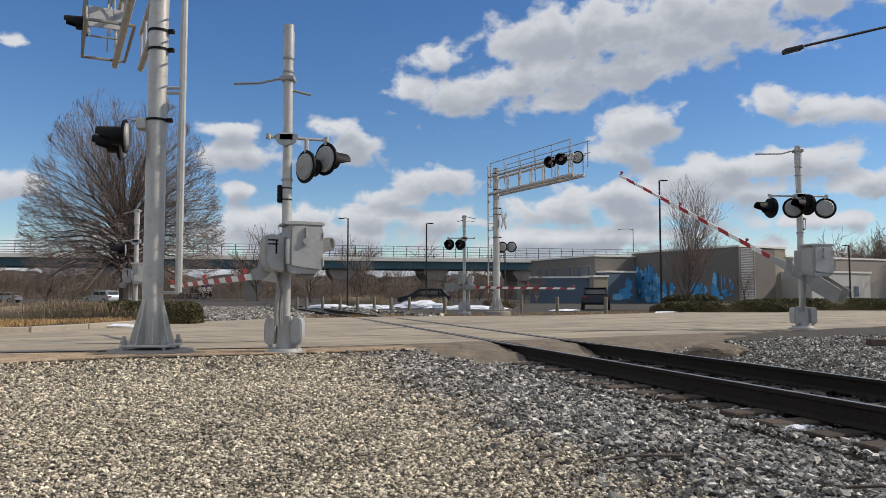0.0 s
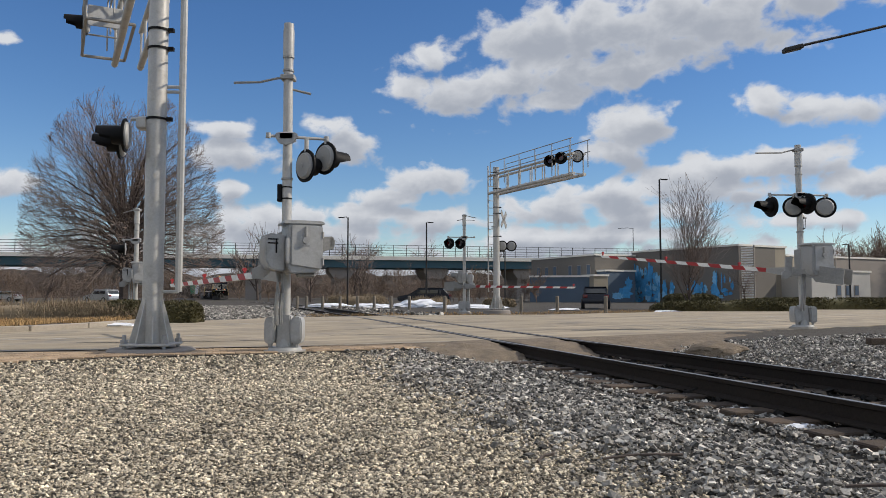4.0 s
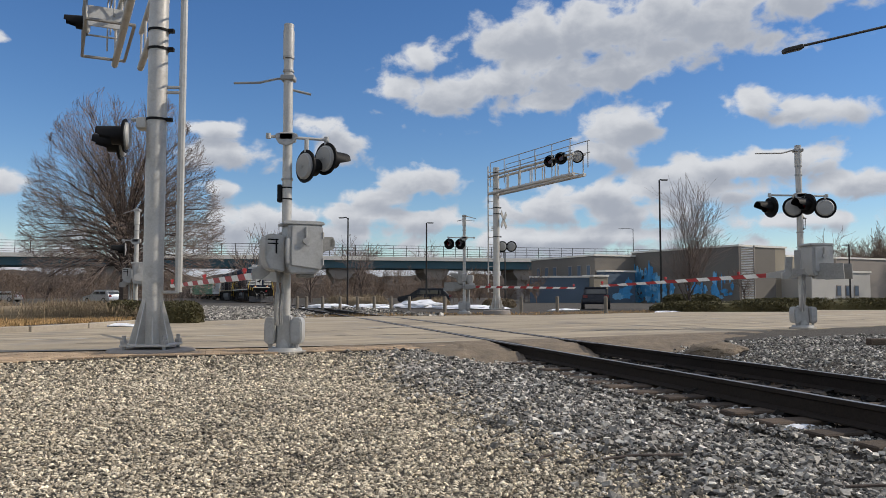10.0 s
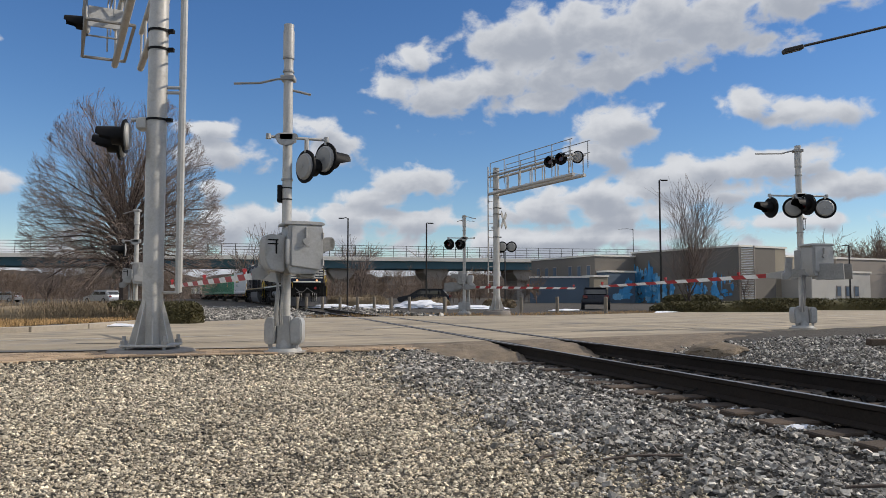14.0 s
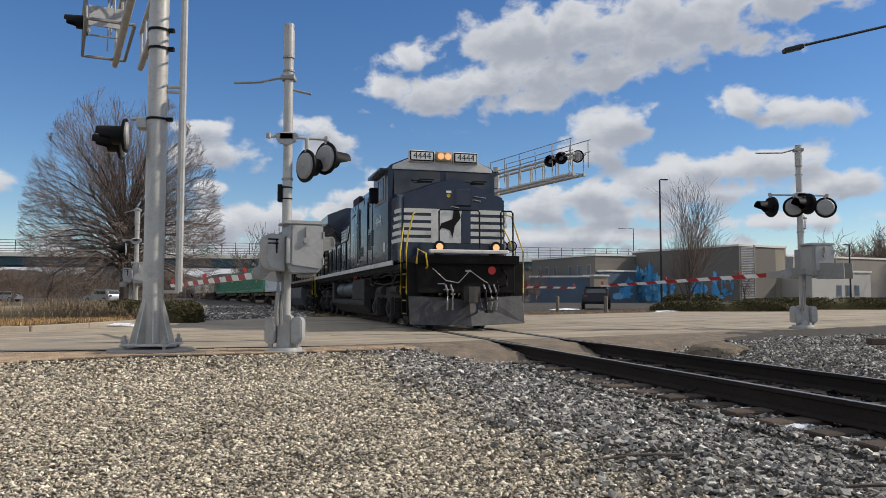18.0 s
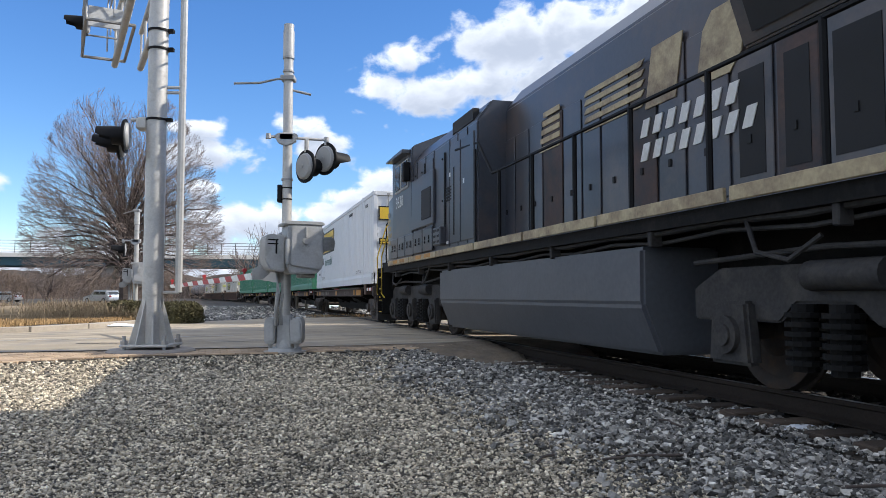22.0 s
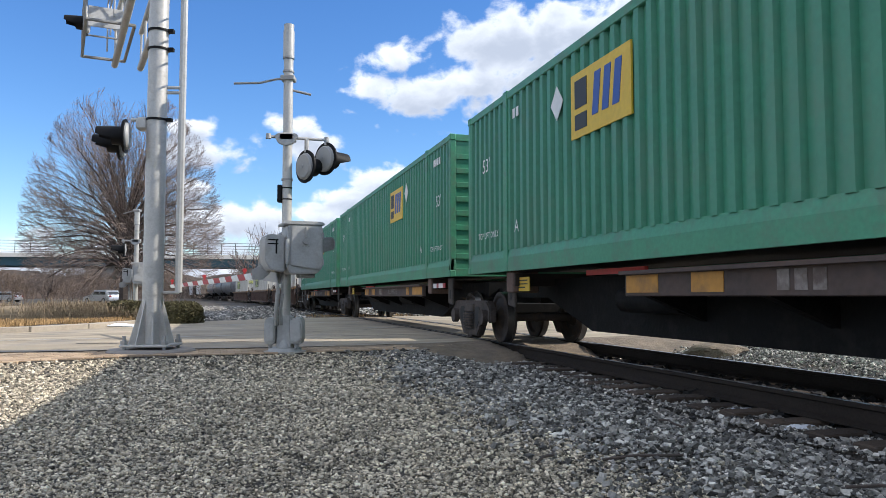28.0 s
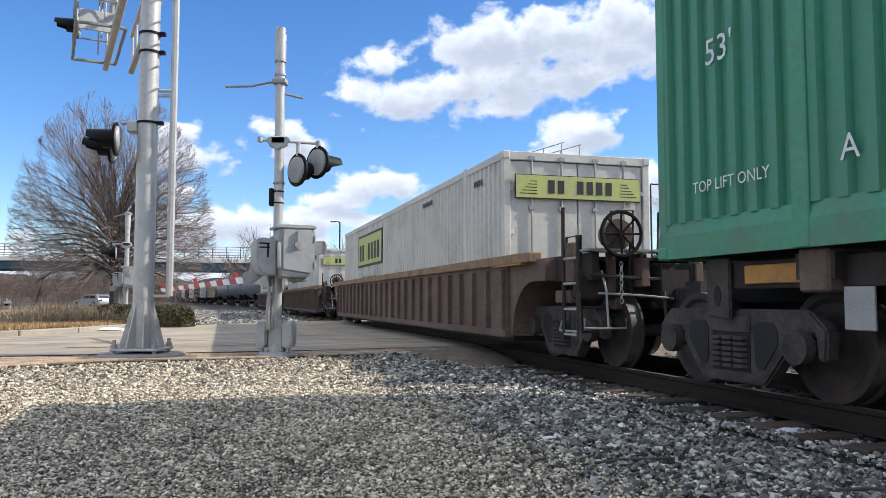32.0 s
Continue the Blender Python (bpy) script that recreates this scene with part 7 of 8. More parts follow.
        for a in (0.6, 0.86, 1.12):
            prism(bm, [(X + a, Z + 0.2), (X + a + 0.16, Z + 0.2), (X + a + 0.24, Z + 0.72), (X + a + 0.08, Z + 0.72)], S - 0.012, S, "y")
        part("logo_shape", bm, LOGO_BLUE, lp, "blue logo shape")
        bm = bmesh.new()
        px = 4.05 if mark[0] > -2 else -4.05
        prism(bm, [(px - 0.2, 2.22), (px, 2.46), (px + 0.2, 2.22), (px, 1.98)], S - 0.008, S, "y")
        part("placard", bm, LETTER_W, t, "white diamond placard")
        lettering("lettering", "53'", 0.34, LETTER_W, t, on_side(7.15, S - 0.006, 1.62))
        lettering("lettering", "TOP LIFT ONLY", 0.15, LETTER_W, t, on_side(6.95, S - 0.006, 0.62))
        lettering("lettering", "53'", 0.34, LETTER_W, t, on_side(-7.05, S - 0.006, 1.85))
        lettering("lettering", "TOP LIFT ONLY", 0.15, LETTER_W, t, on_side(-6.95, S - 0.006, 0.64))
        for x in (5.6, -5.6):
            lettering("lettering", "A", 0.27, LETTER_W, t, on_side(x, S - 0.006, 0.68))
        for x0, z, n in ((6.75, 2.42, 4), (-5.75, 2.4, 2)):
            for i in range(n):
                bm = bmesh.new()
                box(bm, x0 + i * 0.15, x0 + i * 0.15 + 0.1, S - 0.006, S, z, z + 0.15)
                part("serial_bar", bm, LETTER_W, t, "white serial number bar")
    else:
        bm = bmesh.new()
        box(bm, -5.3, -1.48, S - 0.004, S + 0.01, 1.56, 2.56)
        lp = part("logo_panel", bm, LETTER_K, t, "dark bordered logo panel")
        bm = bmesh.new()
        box(bm, -5.22, -1.56, S - 0.008, S, 1.63, 2.49)
        part("logo_field", bm, field, lp, "yellow logo field")
        bm = bmesh.new()
        for i in range(7):
            x0 = -5.0 + i * 0.47
            if i != 2:
                box(bm, x0, x0 + 0.3, S - 0.013, S, 1.75, 2.25)
        part("logo_bar", bm, LETTER_K, lp, "black logo bars")
        lettering("lettering", "Intermodal", 0.58, LETTER_G, t, on_side(-3.35, S - 0.006, 1.18))
        lettering("lettering", "TOP LIFT ONLY", 0.165, LETTER_K, t, on_side(-5.25, S - 0.006, 0.45))
        lettering("lettering", "TOP LIFT ONLY", 0.165, LETTER_K, t, on_side(5.28, S - 0.006, 0.43))
        for x0, z, n in ((-6.9, 0.62, 4), (3.0, 2.55, 7), (6.6, 2.5, 4)):
            for i in range(n):
                bm = bmesh.new()
                box(bm, x0 + i * 0.12, x0 + i * 0.12 + 0.07, S - 0.006, S, z, z + 0.1)
                part("serial_bar", bm, LETTER_K, t, "black serial number bar")
    x = CL / 2 + 0.03
    if doors:
        if style == "green":
            bm = bmesh.new()
            box(bm, x - 0.03, x + 0.004, -1.02, -0.4, 1.95, 2.4)
            lp = part("logo_panel", bm, LOGO_YELLOW, t, "yellow logo panel")
            bm = bmesh.new()
            for a in (-0.96, -0.76, -0.58):
                box(bm, x, x + 0.008, a, a + 0.12, 2.03, 2.33)
            part("logo_bar", bm, LOGO_BLUE, lp)
            lettering("lettering", "WARNING", 0.19, LETTER_W, t, on_front(x + 0.01, -0.55, 1.48))
            lettering("lettering", "HIGH CUBE", 0.19, LETTER_W, t, on_front(x + 0.01, -0.55, 1.27))
            lettering("lettering", "53'", 0.3, LETTER_W, t, on_front(x + 0.01, -0.45, 0.93))
            bm = bmesh.new()
            box(bm, x - 0.03, x + 0.004, 0.35, 0.75, 0.8, 1.05)
            part("warning_sign", bm, LOGO_YELLOW, t, "yellow warning sticker")
            for r in range(5):
                for i in range(4 if r < 2 else 7):
                    bm = bmesh.new()
                    box(bm, x - 0.03, x + 0.004, 0.35 + i * (0.14 if r < 2 else 0.08), 0.35 + i * (0.14 if r < 2 else 0.08) + (0.1 if r < 2 else 0.05), 2.35 - r * 0.2, 2.35 - r * 0.2 + (0.14 if r < 2 else 0.05))
                    part("serial_bar", bm, LETTER_W, t, "white serial number bar")
        else:
            up = 2.16 if style == "cream" else 2.02
            bm = bmesh.new()
            edge = 0.012 if style == "cream" else 0.04
            box(bm, x - 0.03, x + 0.002, -1.1 - edge, 1.1 + edge, up - edge, up + 0.36 + edge)
            lp = part("logo_panel", bm, LETTER_K, t)
            bm = bmesh.new()
            box(bm, x - 0.03, x + 0.006, -1.1, 1.1, up, up + 0.36)
            part("logo_field", bm, field, lp, "yellow logo field")
            bm = bmesh.new()
            for i in range(7):
                if i != 2:
                    box(bm, x, x + 0.012, -0.55 + i * 0.17, -0.44 + i * 0.17, up + 0.08, up + 0.29)
            part("logo_bar", bm, LETTER_K, lp, "black logo bars")
            if style == "cream":
                for k in (-1, 1):
                    for i in range(5):
                        bm = bmesh.new()
                        z0 = up + 0.06 + i * 0.05
                        box(bm, x, x + 0.009, min(k * 0.74, k * (1.04 - i * 0.045)), max(k * 0.74, k * (1.04 - i * 0.045)), z0, z0 + 0.012)
                        part("wing_line", bm, LETTER_K, lp, "thin dark line")
            else:
                bm = bmesh.new()
                box(bm, x - 0.03, x + 0.004, -1.12, -0.62, 1.22, 1.42)
                for i in range(5):
                    box(bm, x, x + 0.008, -1.08 + i * 0.09, -1.02 + i * 0.09, 1.33, 1.38, mi=1)
                    box(bm, x, x + 0.008, -1.08 + i * 0.09, -1.02 + i * 0.09, 1.25, 1.3, mi=1)
                part("notice", bm, [LETTER_K, LOGO_YELLOW], t, "black notice with yellow lines")
    return t


def spine_unit(first, last):
    """One platform of an articulated spine wagon, 17.35 m between joints; origin on the rail at its middle."""
    t = thing("spine_wagon", "rusty brown spine wagon platform carrying a container", "rail wagon", "train")
    H = 8.7
    bm = bmesh.new()
    prism(bm, [(-H + 0.5, 0.82), (-6.2, 0.82), (-4.6, 0.34), (4.6, 0.34), (6.2, 0.82), (H - 0.5, 0.82), (H - 0.5, 1.12), (-H + 0.5, 1.12)], -0.52, 0.52, "y")
    part("spine_beam", bm, UNDER, t, "deep dark central spine beam")
    for y in (-1.22, 1.22):
        bm = bmesh.new()
        a0 = -8.4 if first else -2.3
        box(bm, a0, 5.6, y - 0.04, y + 0.04, 0.84, 1.1, 0.01)
        box(bm, a0, 5.6, y - 0.12, y + 0.06, 1.08, 1.12)
        sill = part("side_sill", bm, SILL_BROWN, t, "dull brown side sill")
        k = math.copysign(1, y)
        for a, b in ((4.6, 5.55), (3.9, 4.2), (-1.0, -0.5)) + (((-8.3, -7.75), (-7.3, -6.5)) if first else ((-2.25, -1.6),)):
            bm = bmesh.new()
            box(bm, a, b, y + k * 0.045 - 0.004, y + k * 0.045 + 0.004, 0.88, 1.07)
            part("marking", bm, ORANGE, sill, "faded orange marking")
        for i in range(9 if first else 3):
            bm = bmesh.new()
            x0 = (-6.2 + i * 0.3 + 0.25 * (i > 3)) if first else 0.2 + i * 0.2
            box(bm, x0, x0 + (0.19 if first else 0.14), y + k * 0.044 - 0.003, y + k * 0.044 + 0.003, 0.89, 1.06)
            part("mark_bar", bm, FADED, sill, "faded pale marking bar")
        if k < 0:
            lettering("lettering", "ALL PURPOSE", 0.2, FADED, sill, on_side(2.2, y - 0.052, 0.97))
        for x in (-1.9, 0, 2.8, 5.2) + ((-7.8, -5.6, -3.6) if first else ()):
            bm = bmesh.new()
            prism(bm, [(y * 1.0, 0.84), (y * 0.3, 0.5), (y * 0.3, 1.08), (y * 1.0, 1.08)], x - 0.06, x + 0.06, "x")
            part("outrigger", bm, UNDER, sill)
    for x in (-6.1, 6.1):
        for y in (-1.0, 1.0):
            bm = bmesh.new()
            box(bm, x - 0.16, x + 0.16, y - 0.22, y + 0.22, 0.9, 1.24, 0.02)
            part("pedestal", bm, RUST, t, "container pedestal")
        bm = bmesh.new()
        box(bm, x - 0.2, x + 0.2, -1.2, 1.2, 1.0, 1.2)
        part("cross_beam", bm, RUST_DARK, t)
    for e in (-1, 1):
        for y in (-1.12, 1.12):
            bm = bmesh.new()
            k = math.copysign(1, y)
            x0 = (-7.55 if last else -6.42) if e < 0 else 7.35
            prism(bm, [(x0, 0.7), (x0 + 0.34, 0.66), (x0 + 0.34, 1.22), (x0, 1.22)], y - 0.02, y + 0.02, "y", bevel=0.012)
            eb = part("end_bracket", bm, BOGIE, t, "grey bracket plate")
            bm = bmesh.new()
            prism(bm, [(x0 + 0.17 + 0.05 * math.cos(a), 0.88 + 0.1 * math.sin(a)) for a in [i * math.pi / 6 for i in range(12)]], y + k * 0.021, y + k * 0.026, "y")
            part("slot", bm, GRILLE, eb, "dark oval slot")
            if e < 0 and last:
                bm = bmesh.new()
                box(bm, -7.0, -6.1, y - 0.02, y + 0.02, 0.98, 1.14, 0.006)
                part("marking", bm, ORANGE, t, "faded orange marking")
                bm = bmesh.new()
                box(bm, -7.25, -5.2, y - 0.06 * k - 0.03, y - 0.06 * k + 0.03, 0.94, 1.18, 0.008)
                part("end_rail", bm, RUST_DARK, t, "dark rusty end rail")
                bm = bmesh.new()
                box(bm, -5.9, -5.62, y - 0.012, y + 0.012, 0.62, 0.94, 0.006)
                part("placard", bm, GALV, t, "small grey placard")
                bm = bmesh.new()
                box(bm, -5.35, -4.85, y - 0.012, y + 0.012, 0.76, 0.93, 0.006)
                part("notice_plate", bm, ORANGE, t, "small dirty yellow notice plate")
            elif e < 0 and not first:
                bm = bmesh.new()
                box(bm, -6.04, -5.5, y - 0.01, y + 0.01, 0.92, 1.14, 0.004)
                sign = part("sign", bm, LOGO_YELLOW, eb, "yellow notice plate")
                for i in range(3):
                    bm = bmesh.new()
                    box(bm, -5.98, -5.56 - 0.1 * (i == 2), y + k * 0.011, y + k * 0.014, 1.08 - i * 0.055, 1.1 - i * 0.055)
                    part("text_bar", bm, LETTER_K, sign, "unreadable black line")
            elif e > 0:
                for i in range(8):
                    bm = bmesh.new()
                    box(bm, 5.9 + i * 0.17, 6.07 + i * 0.17, y * 1.05 - 0.01, y * 1.05 + 0.01, 1.02, 1.12)
                    part("reflective_tape", bm, RED_BAND if i % 3 == 1 else LETTER_W, eb, "red and white reflective tape")
        bm = bmesh.new()
        box(bm, min(e * 7.0, e * 8.4), max(e * 7.0, e * 8.4), -0.3, 0.3, 0.72, 1.0)
        part("joint", bm, UNDER, t)
    for x in (-3.2, 1.4):
        bm = bmesh.new()
        tube(bm, (x, -0.75, 0.8), (x + 1.3, -0.75, 0.8), 0.16, None, 12)
        part("brake_reservoir", bm, UNDER, t, smooth=True)
    bm = bmesh.new()
    box(bm, -3.9, -2.4, -0.95, -0.9, 1.12, 1.19)
    part("pipe_cover", bm, RED_PAINT, t, "red pipe cover")
    truck(t, -H - 0.9 if first else -H + 1.4 if last else -H)
    if first:
        truck(t, H - 1.6)
        end_gear(t, H)
    return t


def end_gear(t, x, height=1.2, wy=-0.75):
    """Coupler end: brake wheel, ladder irons, handrails."""
    bm = bmesh.new()
    box(bm, x - 0.5, x - 0.3, -1.35, 1.35, 0.85, 1.15, 0.02)
    part("end_sill", bm, RUST_DARK, t)
    bm = bmesh.new()
    for k in range(18):
        a, b = k * math.pi / 9, (k + 1) * math.pi / 9
        tube(bm, (x - 0.02, wy + 0.27 * math.cos(a), height + 0.36 + 0.27 * math.sin(a)), (x - 0.02, wy + 0.27 * math.cos(b), height + 0.36 + 0.27 * math.sin(b)), 0.024, None, 6)
    for k in range(8):
        a = k * math.pi / 4
        tube(bm, (x - 0.02, wy, height + 0.36), (x - 0.02, wy + 0.27 * math.cos(a), height + 0.36 + 0.27 * math.sin(a)), 0.014, None, 6)
    tube(bm, (x - 0.02, wy, height + 0.36), (x - 0.22, wy, height + 0.36), 0.03, None, 8)
    part("brake_wheel", bm, UNDER, t, "spoked brake wheel")
    bm = bmesh.new()
    tube(bm, (x - 0.3, wy, height + 0.36), (x - 0.08, wy, height + 0.36), 0.17, 0.19, 16)
    box(bm, x - 0.34, x - 0.26, wy - 0.05, wy + 0.05, 0.9, height + 0.3)
    part("brake_gear", bm, RUST, t, "rusty brake housing")
    bm = bmesh.new()
    for y in (-1.3, 1.3):
        pipe(bm, [(x - 0.35, y, 0.45), (x - 0.35, y, height + 0.36), (x - 0.75, y, height + 0.36), (x - 0.75, y, 0.9)], 0.018, 6)
        for z in (0.45, 0.75, 1.05):
            tube(bm, (x - 0.35, y, z), (x - 0.35, y * 0.7, z), 0.016, None, 6)
    part("grab_iron", bm, UNDER_DUST, t, "thin grab irons", True)
    bm = bmesh.new()
    box(bm, x - 0.5, x + 0.25, -0.13, 0.13, 0.72, 1.0, 0.03)
    prism(bm, [(x + 0.2, -0.2), (x + 0.45, -0.16), (x + 0.42, 0.02), (x + 0.3, 0.2), (x + 0.2, 0.22)], 0.66, 1.06, "z")
    part("coupler", bm, UNDER_DUST, t, "steel knuckle coupler")


def well_wagon():
    t = thing("well_wagon", "rust brown ribbed well wagon with a sunken container", "rail wagon", "train")
    H = 11.2
    for y in (-1.42, 1.42):
        bm = bmesh.new()
        box(bm, -8.6, 8.6, y - 0.03, y + 0.03, 0.36, 1.36)
        box(bm, -8.6, 8.6, y - 0.07, y + 0.07, 0.28, 0.4, 0.01)
        wall = part("side_wall", bm, RUST, t, "rust brown side wall")
        bm = bmesh.new()
        box(bm, -8.9, 9.6, y - 0.1, y + 0.1, 1.36, 1.5, 0.012)
        part("top_chord", bm, CHORD, wall, "weathered tan top beam")
        k = math.copysign(1, y)
        for i in range(25):
            bm = bmesh.new()
            x = -8.5 + i * 17.0 / 24
            prism(bm, [(x - 0.05, 0.4), (x + 0.05, 0.4), (x + 0.05, 1.3), (x - 0.05, 1.3)], y + k * 0.03, y + k * 0.1, "y")
            part("rib", bm, RUST, wall)
    bm = bmesh.new()
    box(bm, -8.5, 8.5, -1.3, 1.3, 0.22, 0.3)
    part("floor", bm, RUST_DARK, t)
    for e in (-1, 1):
        bm = bmesh.new()
        arc = [(e * (9.5 - 0.8 * math.cos(a)), 0.34 + 0.76 * math.sin(a)) for a in [i * math.pi / 16 for i in range(9)]]
        prism(bm, [(e * 8.5, 0.34)] + arc + [(e * 9.9, 1.1), (e * 9.9, 1.4), (e * 8.5, 1.4)], -1.4, 1.4, "y")
        part("end_platform", bm, RUST, t, "rust brown end platform with arched edge")
        bm = bmesh.new()
        box(bm, min(e * 9.8, e * 11.0), max(e * 9.8, e * 11.0), -0.34, 0.34, 0.82, 1.3, 0.015)
        part("centre_sill", bm, RUST_DARK, t, "dark centre sill")
        bm = bmesh.new()
        box(bm, min(e * 9.9, e * 10.72), max(e * 9.9, e * 10.72), -1.2, 1.2, 1.33, 1.38)
        part("deck_plate", bm, RUST_DARK, t, "thin rusty deck plate")
        bm = bmesh.new()
        box(bm, min(e * 8.1, e * 9.3), max(e * 8.1, e * 9.3), -1.51, -1.43, 1.34, 1.5)
        part("marking", bm, ORANGE, t, "orange reflective beam")
        truck(t, e * 9.7)
    end_gear(t, H - 0.1, 1.28, -0.92)
    for x in (10.55, 10.95):
        bm = bmesh.new()
        tube(bm, (x, -1.44, 0.35), (x, -1.44, 2.0 if x < 10.8 else 1.62), 0.026, None, 8)
        part("ladder_stile", bm, RUST_DARK, t, "thin rusty ladder stile", True)
    for i in range(4):
        bm = bmesh.new()
        tube(bm, (10.55, -1.44, 0.42 + i * 0.31), (10.95, -1.44, 0.42 + i * 0.31), 0.018, None, 6)
        part("ladder_rung", bm, GALV, t, "worn ladder rung")
    for y, z0 in ((-1.0, 1.5), (-0.35, 1.5), (0.4, 1.5), (1.1, 1.5)):
        bm = bmesh.new()
        pipe(bm, [(10.95, y, z0 - 0.1), (10.98, y, z0 + 0.42), (10.98, y + 0.3, z0 + 0.44), (10.95, y + 0.3, z0 - 0.1)], 0.018, 6)
        part("end_handrail", bm, RUST_DARK, t, "thin rusty end handrail", True)
    bm = bmesh.new()
    tube(bm, (9.95, 0.5, 1.54), (10.6, 0.5, 1.54), 0.13, None, 16)
    part("air_tank", bm, RUST_DARK, t, "rusty air tank", True)
    for x, y, z, dx, dz in ((10.35, -1.3, 1.06, 0.3, 0.5), (10.2, -1.34, 0.8, 0.42, 0.16), (10.8, -0.55, 1.0, 0.2, 0.36), (10.86, 0.2, 1.02, 0.16, 0.3), (10.5, -0.8, 0.72, 0.3, 0.2)):
        bm = bmesh.new()
        box(bm, x, x + dx, y - 0.06, y + 0.06, z, z + dz, 0.015)
        part("brake_bracket", bm, RUST, t, "rusty bracket plate")
    for i in range(9):
        bm = bmesh.new()
        z = 1.27 - i * 0.055
        ring_ = [(11.06 + 0.02 * math.cos(a) * (i % 2), -0.92 + 0.02 * math.cos(a) * (1 - i % 2), z + 0.034 * math.sin(a)) for a in [j * math.pi / 4 for j in range(9)]]
        pipe(bm, ring_, 0.007, 5)
        part("chain_link", bm, GALV, t, "steel chain link", True)
    for pts in (((10.95, -1.36, 0.62), (10.95, -1.36, 0.5), (10.95, -0.8, 0.5), (10.95, -0.8, 0.62)), ((11.0, -1.2, 0.92), (11.05, -0.7, 0.9), (11.05, -0.2, 0.86)), ((10.4, -1.4, 0.58), (10.4, -1.43, 0.46), (10.9, -1.43, 0.46)), ((11.0, 0.9, 1.2), (11.08, 0.85, 0.8), (11.05, 0.4, 0.72)), ((10.9, -1.1, 1.2), (11.02, -1.1, 0.95), (11.02, -1.08, 0.52))):
        bm = bmesh.new()
        pipe(bm, pts, 0.014, 6)
        part("brake_rod", bm, GALV, t, "thin grey brake rod", True)
    for pts in (((11.0, -0.75, 1.6), (10.9, -0.72, 1.1), (10.7, -0.5, 0.6)), ((11.0, 0.3, 0.9), (11.12, 0.34, 0.55), (11.3, 0.3, 0.5)), ((11.0, -0.3, 0.95), (11.1, -0.34, 0.6), (11.28, -0.26, 0.55)), ((10.95, -1.3, 1.15), (10.98, -0.5, 1.1), (10.95, 0.6, 1.12))):
        bm = bmesh.new()
        pipe(bm, pts, 0.022, 6)
        part("hose", bm, UNDER_DUST, t, "dark hose", True)
    for y in (-1.2, -0.55, 0.55, 1.2):
        bm = bmesh.new()
        box(bm, 9.2, 10.95, y - 0.05, y + 0.05, 1.08, 1.42, 0.01)
        part("end_rib", bm, RUST_DARK, t)
    for i in range(9):
        bm = bmesh.new()
        box(bm, 10.72, 11.06, -1.35 + i * 0.3, -1.13 + i * 0.3, 1.43, 1.46)
        part("walkway_plate", bm, GALV, t, "worn grey walkway grating")
    return t


def tank_wagon(mat):
    t = thing("tank_wagon", "grey cylindrical tank wagon", "rail wagon", "train")
    bm = bmesh.new()
    tube(bm, (-7.3, 0, 2.45), (7.3, 0, 2.45), 1.45, None, 28)
    tube(bm, (7.3, 0, 2.45), (7.9, 0, 2.45), 1.45, 0.7, 28)
    tube(bm, (-7.9, 0, 2.45), (-7.3, 0, 2.45), 0.7, 1.45, 28)
    part("tank", bm, mat, t, smooth=True)
    bm = bmesh.new()
    box(bm, -8.3, 8.3, -0.35, 0.35, 0.8, 1.1)
    for x in (-6.0, 6.0):
        box(bm, x - 0.4, x + 0.4, -1.3, 1.3, 0.85, 1.5)
    part("underframe", bm, UNDER, t)
    bm = bmesh.new()
    tube(bm, (0, 0, 3.8), (0, 0, 4.3), 0.5, None, 16)
    box(bm, -1.6, 1.6, -0.9, 0.9, 3.86, 3.92)
    part("dome", bm, mat, t)
    for x in (-6.2, 6.2):
        truck(t, x)
    return t


def hopper_wagon(mat, label, h=4.2):
    t = thing("hopper_wagon", label, "rail wagon", "train")
    bm = bmesh.new()
    prism(bm, [(-7.6, h), (7.6, h), (7.6, 2.6), (5.6, 1.3), (-5.6, 1.3), (-7.6, 2.6)], -1.5, 1.5, "y", bevel=0.05)
    part("body", bm, mat, t)
    for i in range(9):
        bm = bmesh.new()
        x = -7 + i * 1.75
        for y in (-1.53, 1.53):
            box(bm, x - 0.06, x + 0.06, y - 0.05, y + 0.05, 1.4, h - 0.05)
        part("rib", bm, mat, t)
    bm = bmesh.new()
    box(bm, -8.2, 8.2, -0.35, 0.35, 0.8, 1.2)
    for x in (-3.5, 0, 3.5):
        prism(bm, [(x - 1.4, 1.35), (x + 1.4, 1.35), (x + 0.4, 0.5), (x - 0.4, 0.5)], -1.0, 1.0, "y")
    part("underframe", bm, UNDER, t)
    for x in (-6.3, 6.3):
        truck(t, x)
    return t


TRAIN = []         # (vehicle, metres behind the leading pilot, height, turned about)
loco_a = locomotive("4444", NAVY, LOCO_WHITE, "black diesel locomotive with white striped nose and lit headlamps", True, True)
loco_b = locomotive("9630", NAVY_OLD, LOCO_CREAM, "weathered black diesel locomotive running backwards", False, False)
TRAIN += [(loco_a, 10.8, 0.0, 0), (loco_b, 33.1, 0.0, 1)]
spine_first, spine_mid, spine_last = spine_unit(True, False), spine_unit(False, False), spine_unit(False, True)
spine_b, spine_c = copy_thing(spine_mid, Matrix.Identity(4)), copy_thing(spine_mid, Matrix.Identity(4))
for wagon_, q in zip((spine_first, spine_mid, spine_b, spine_c, spine_last), (53.5, 72.1, 89.4, 106.75, 124.05)):
    TRAIN.append((wagon_, q, 0.0, 0))
box_w = container("white container with ribbed sides and a yellow logo panel", WHITE_BOX, WHITE_BOX, True, "white")
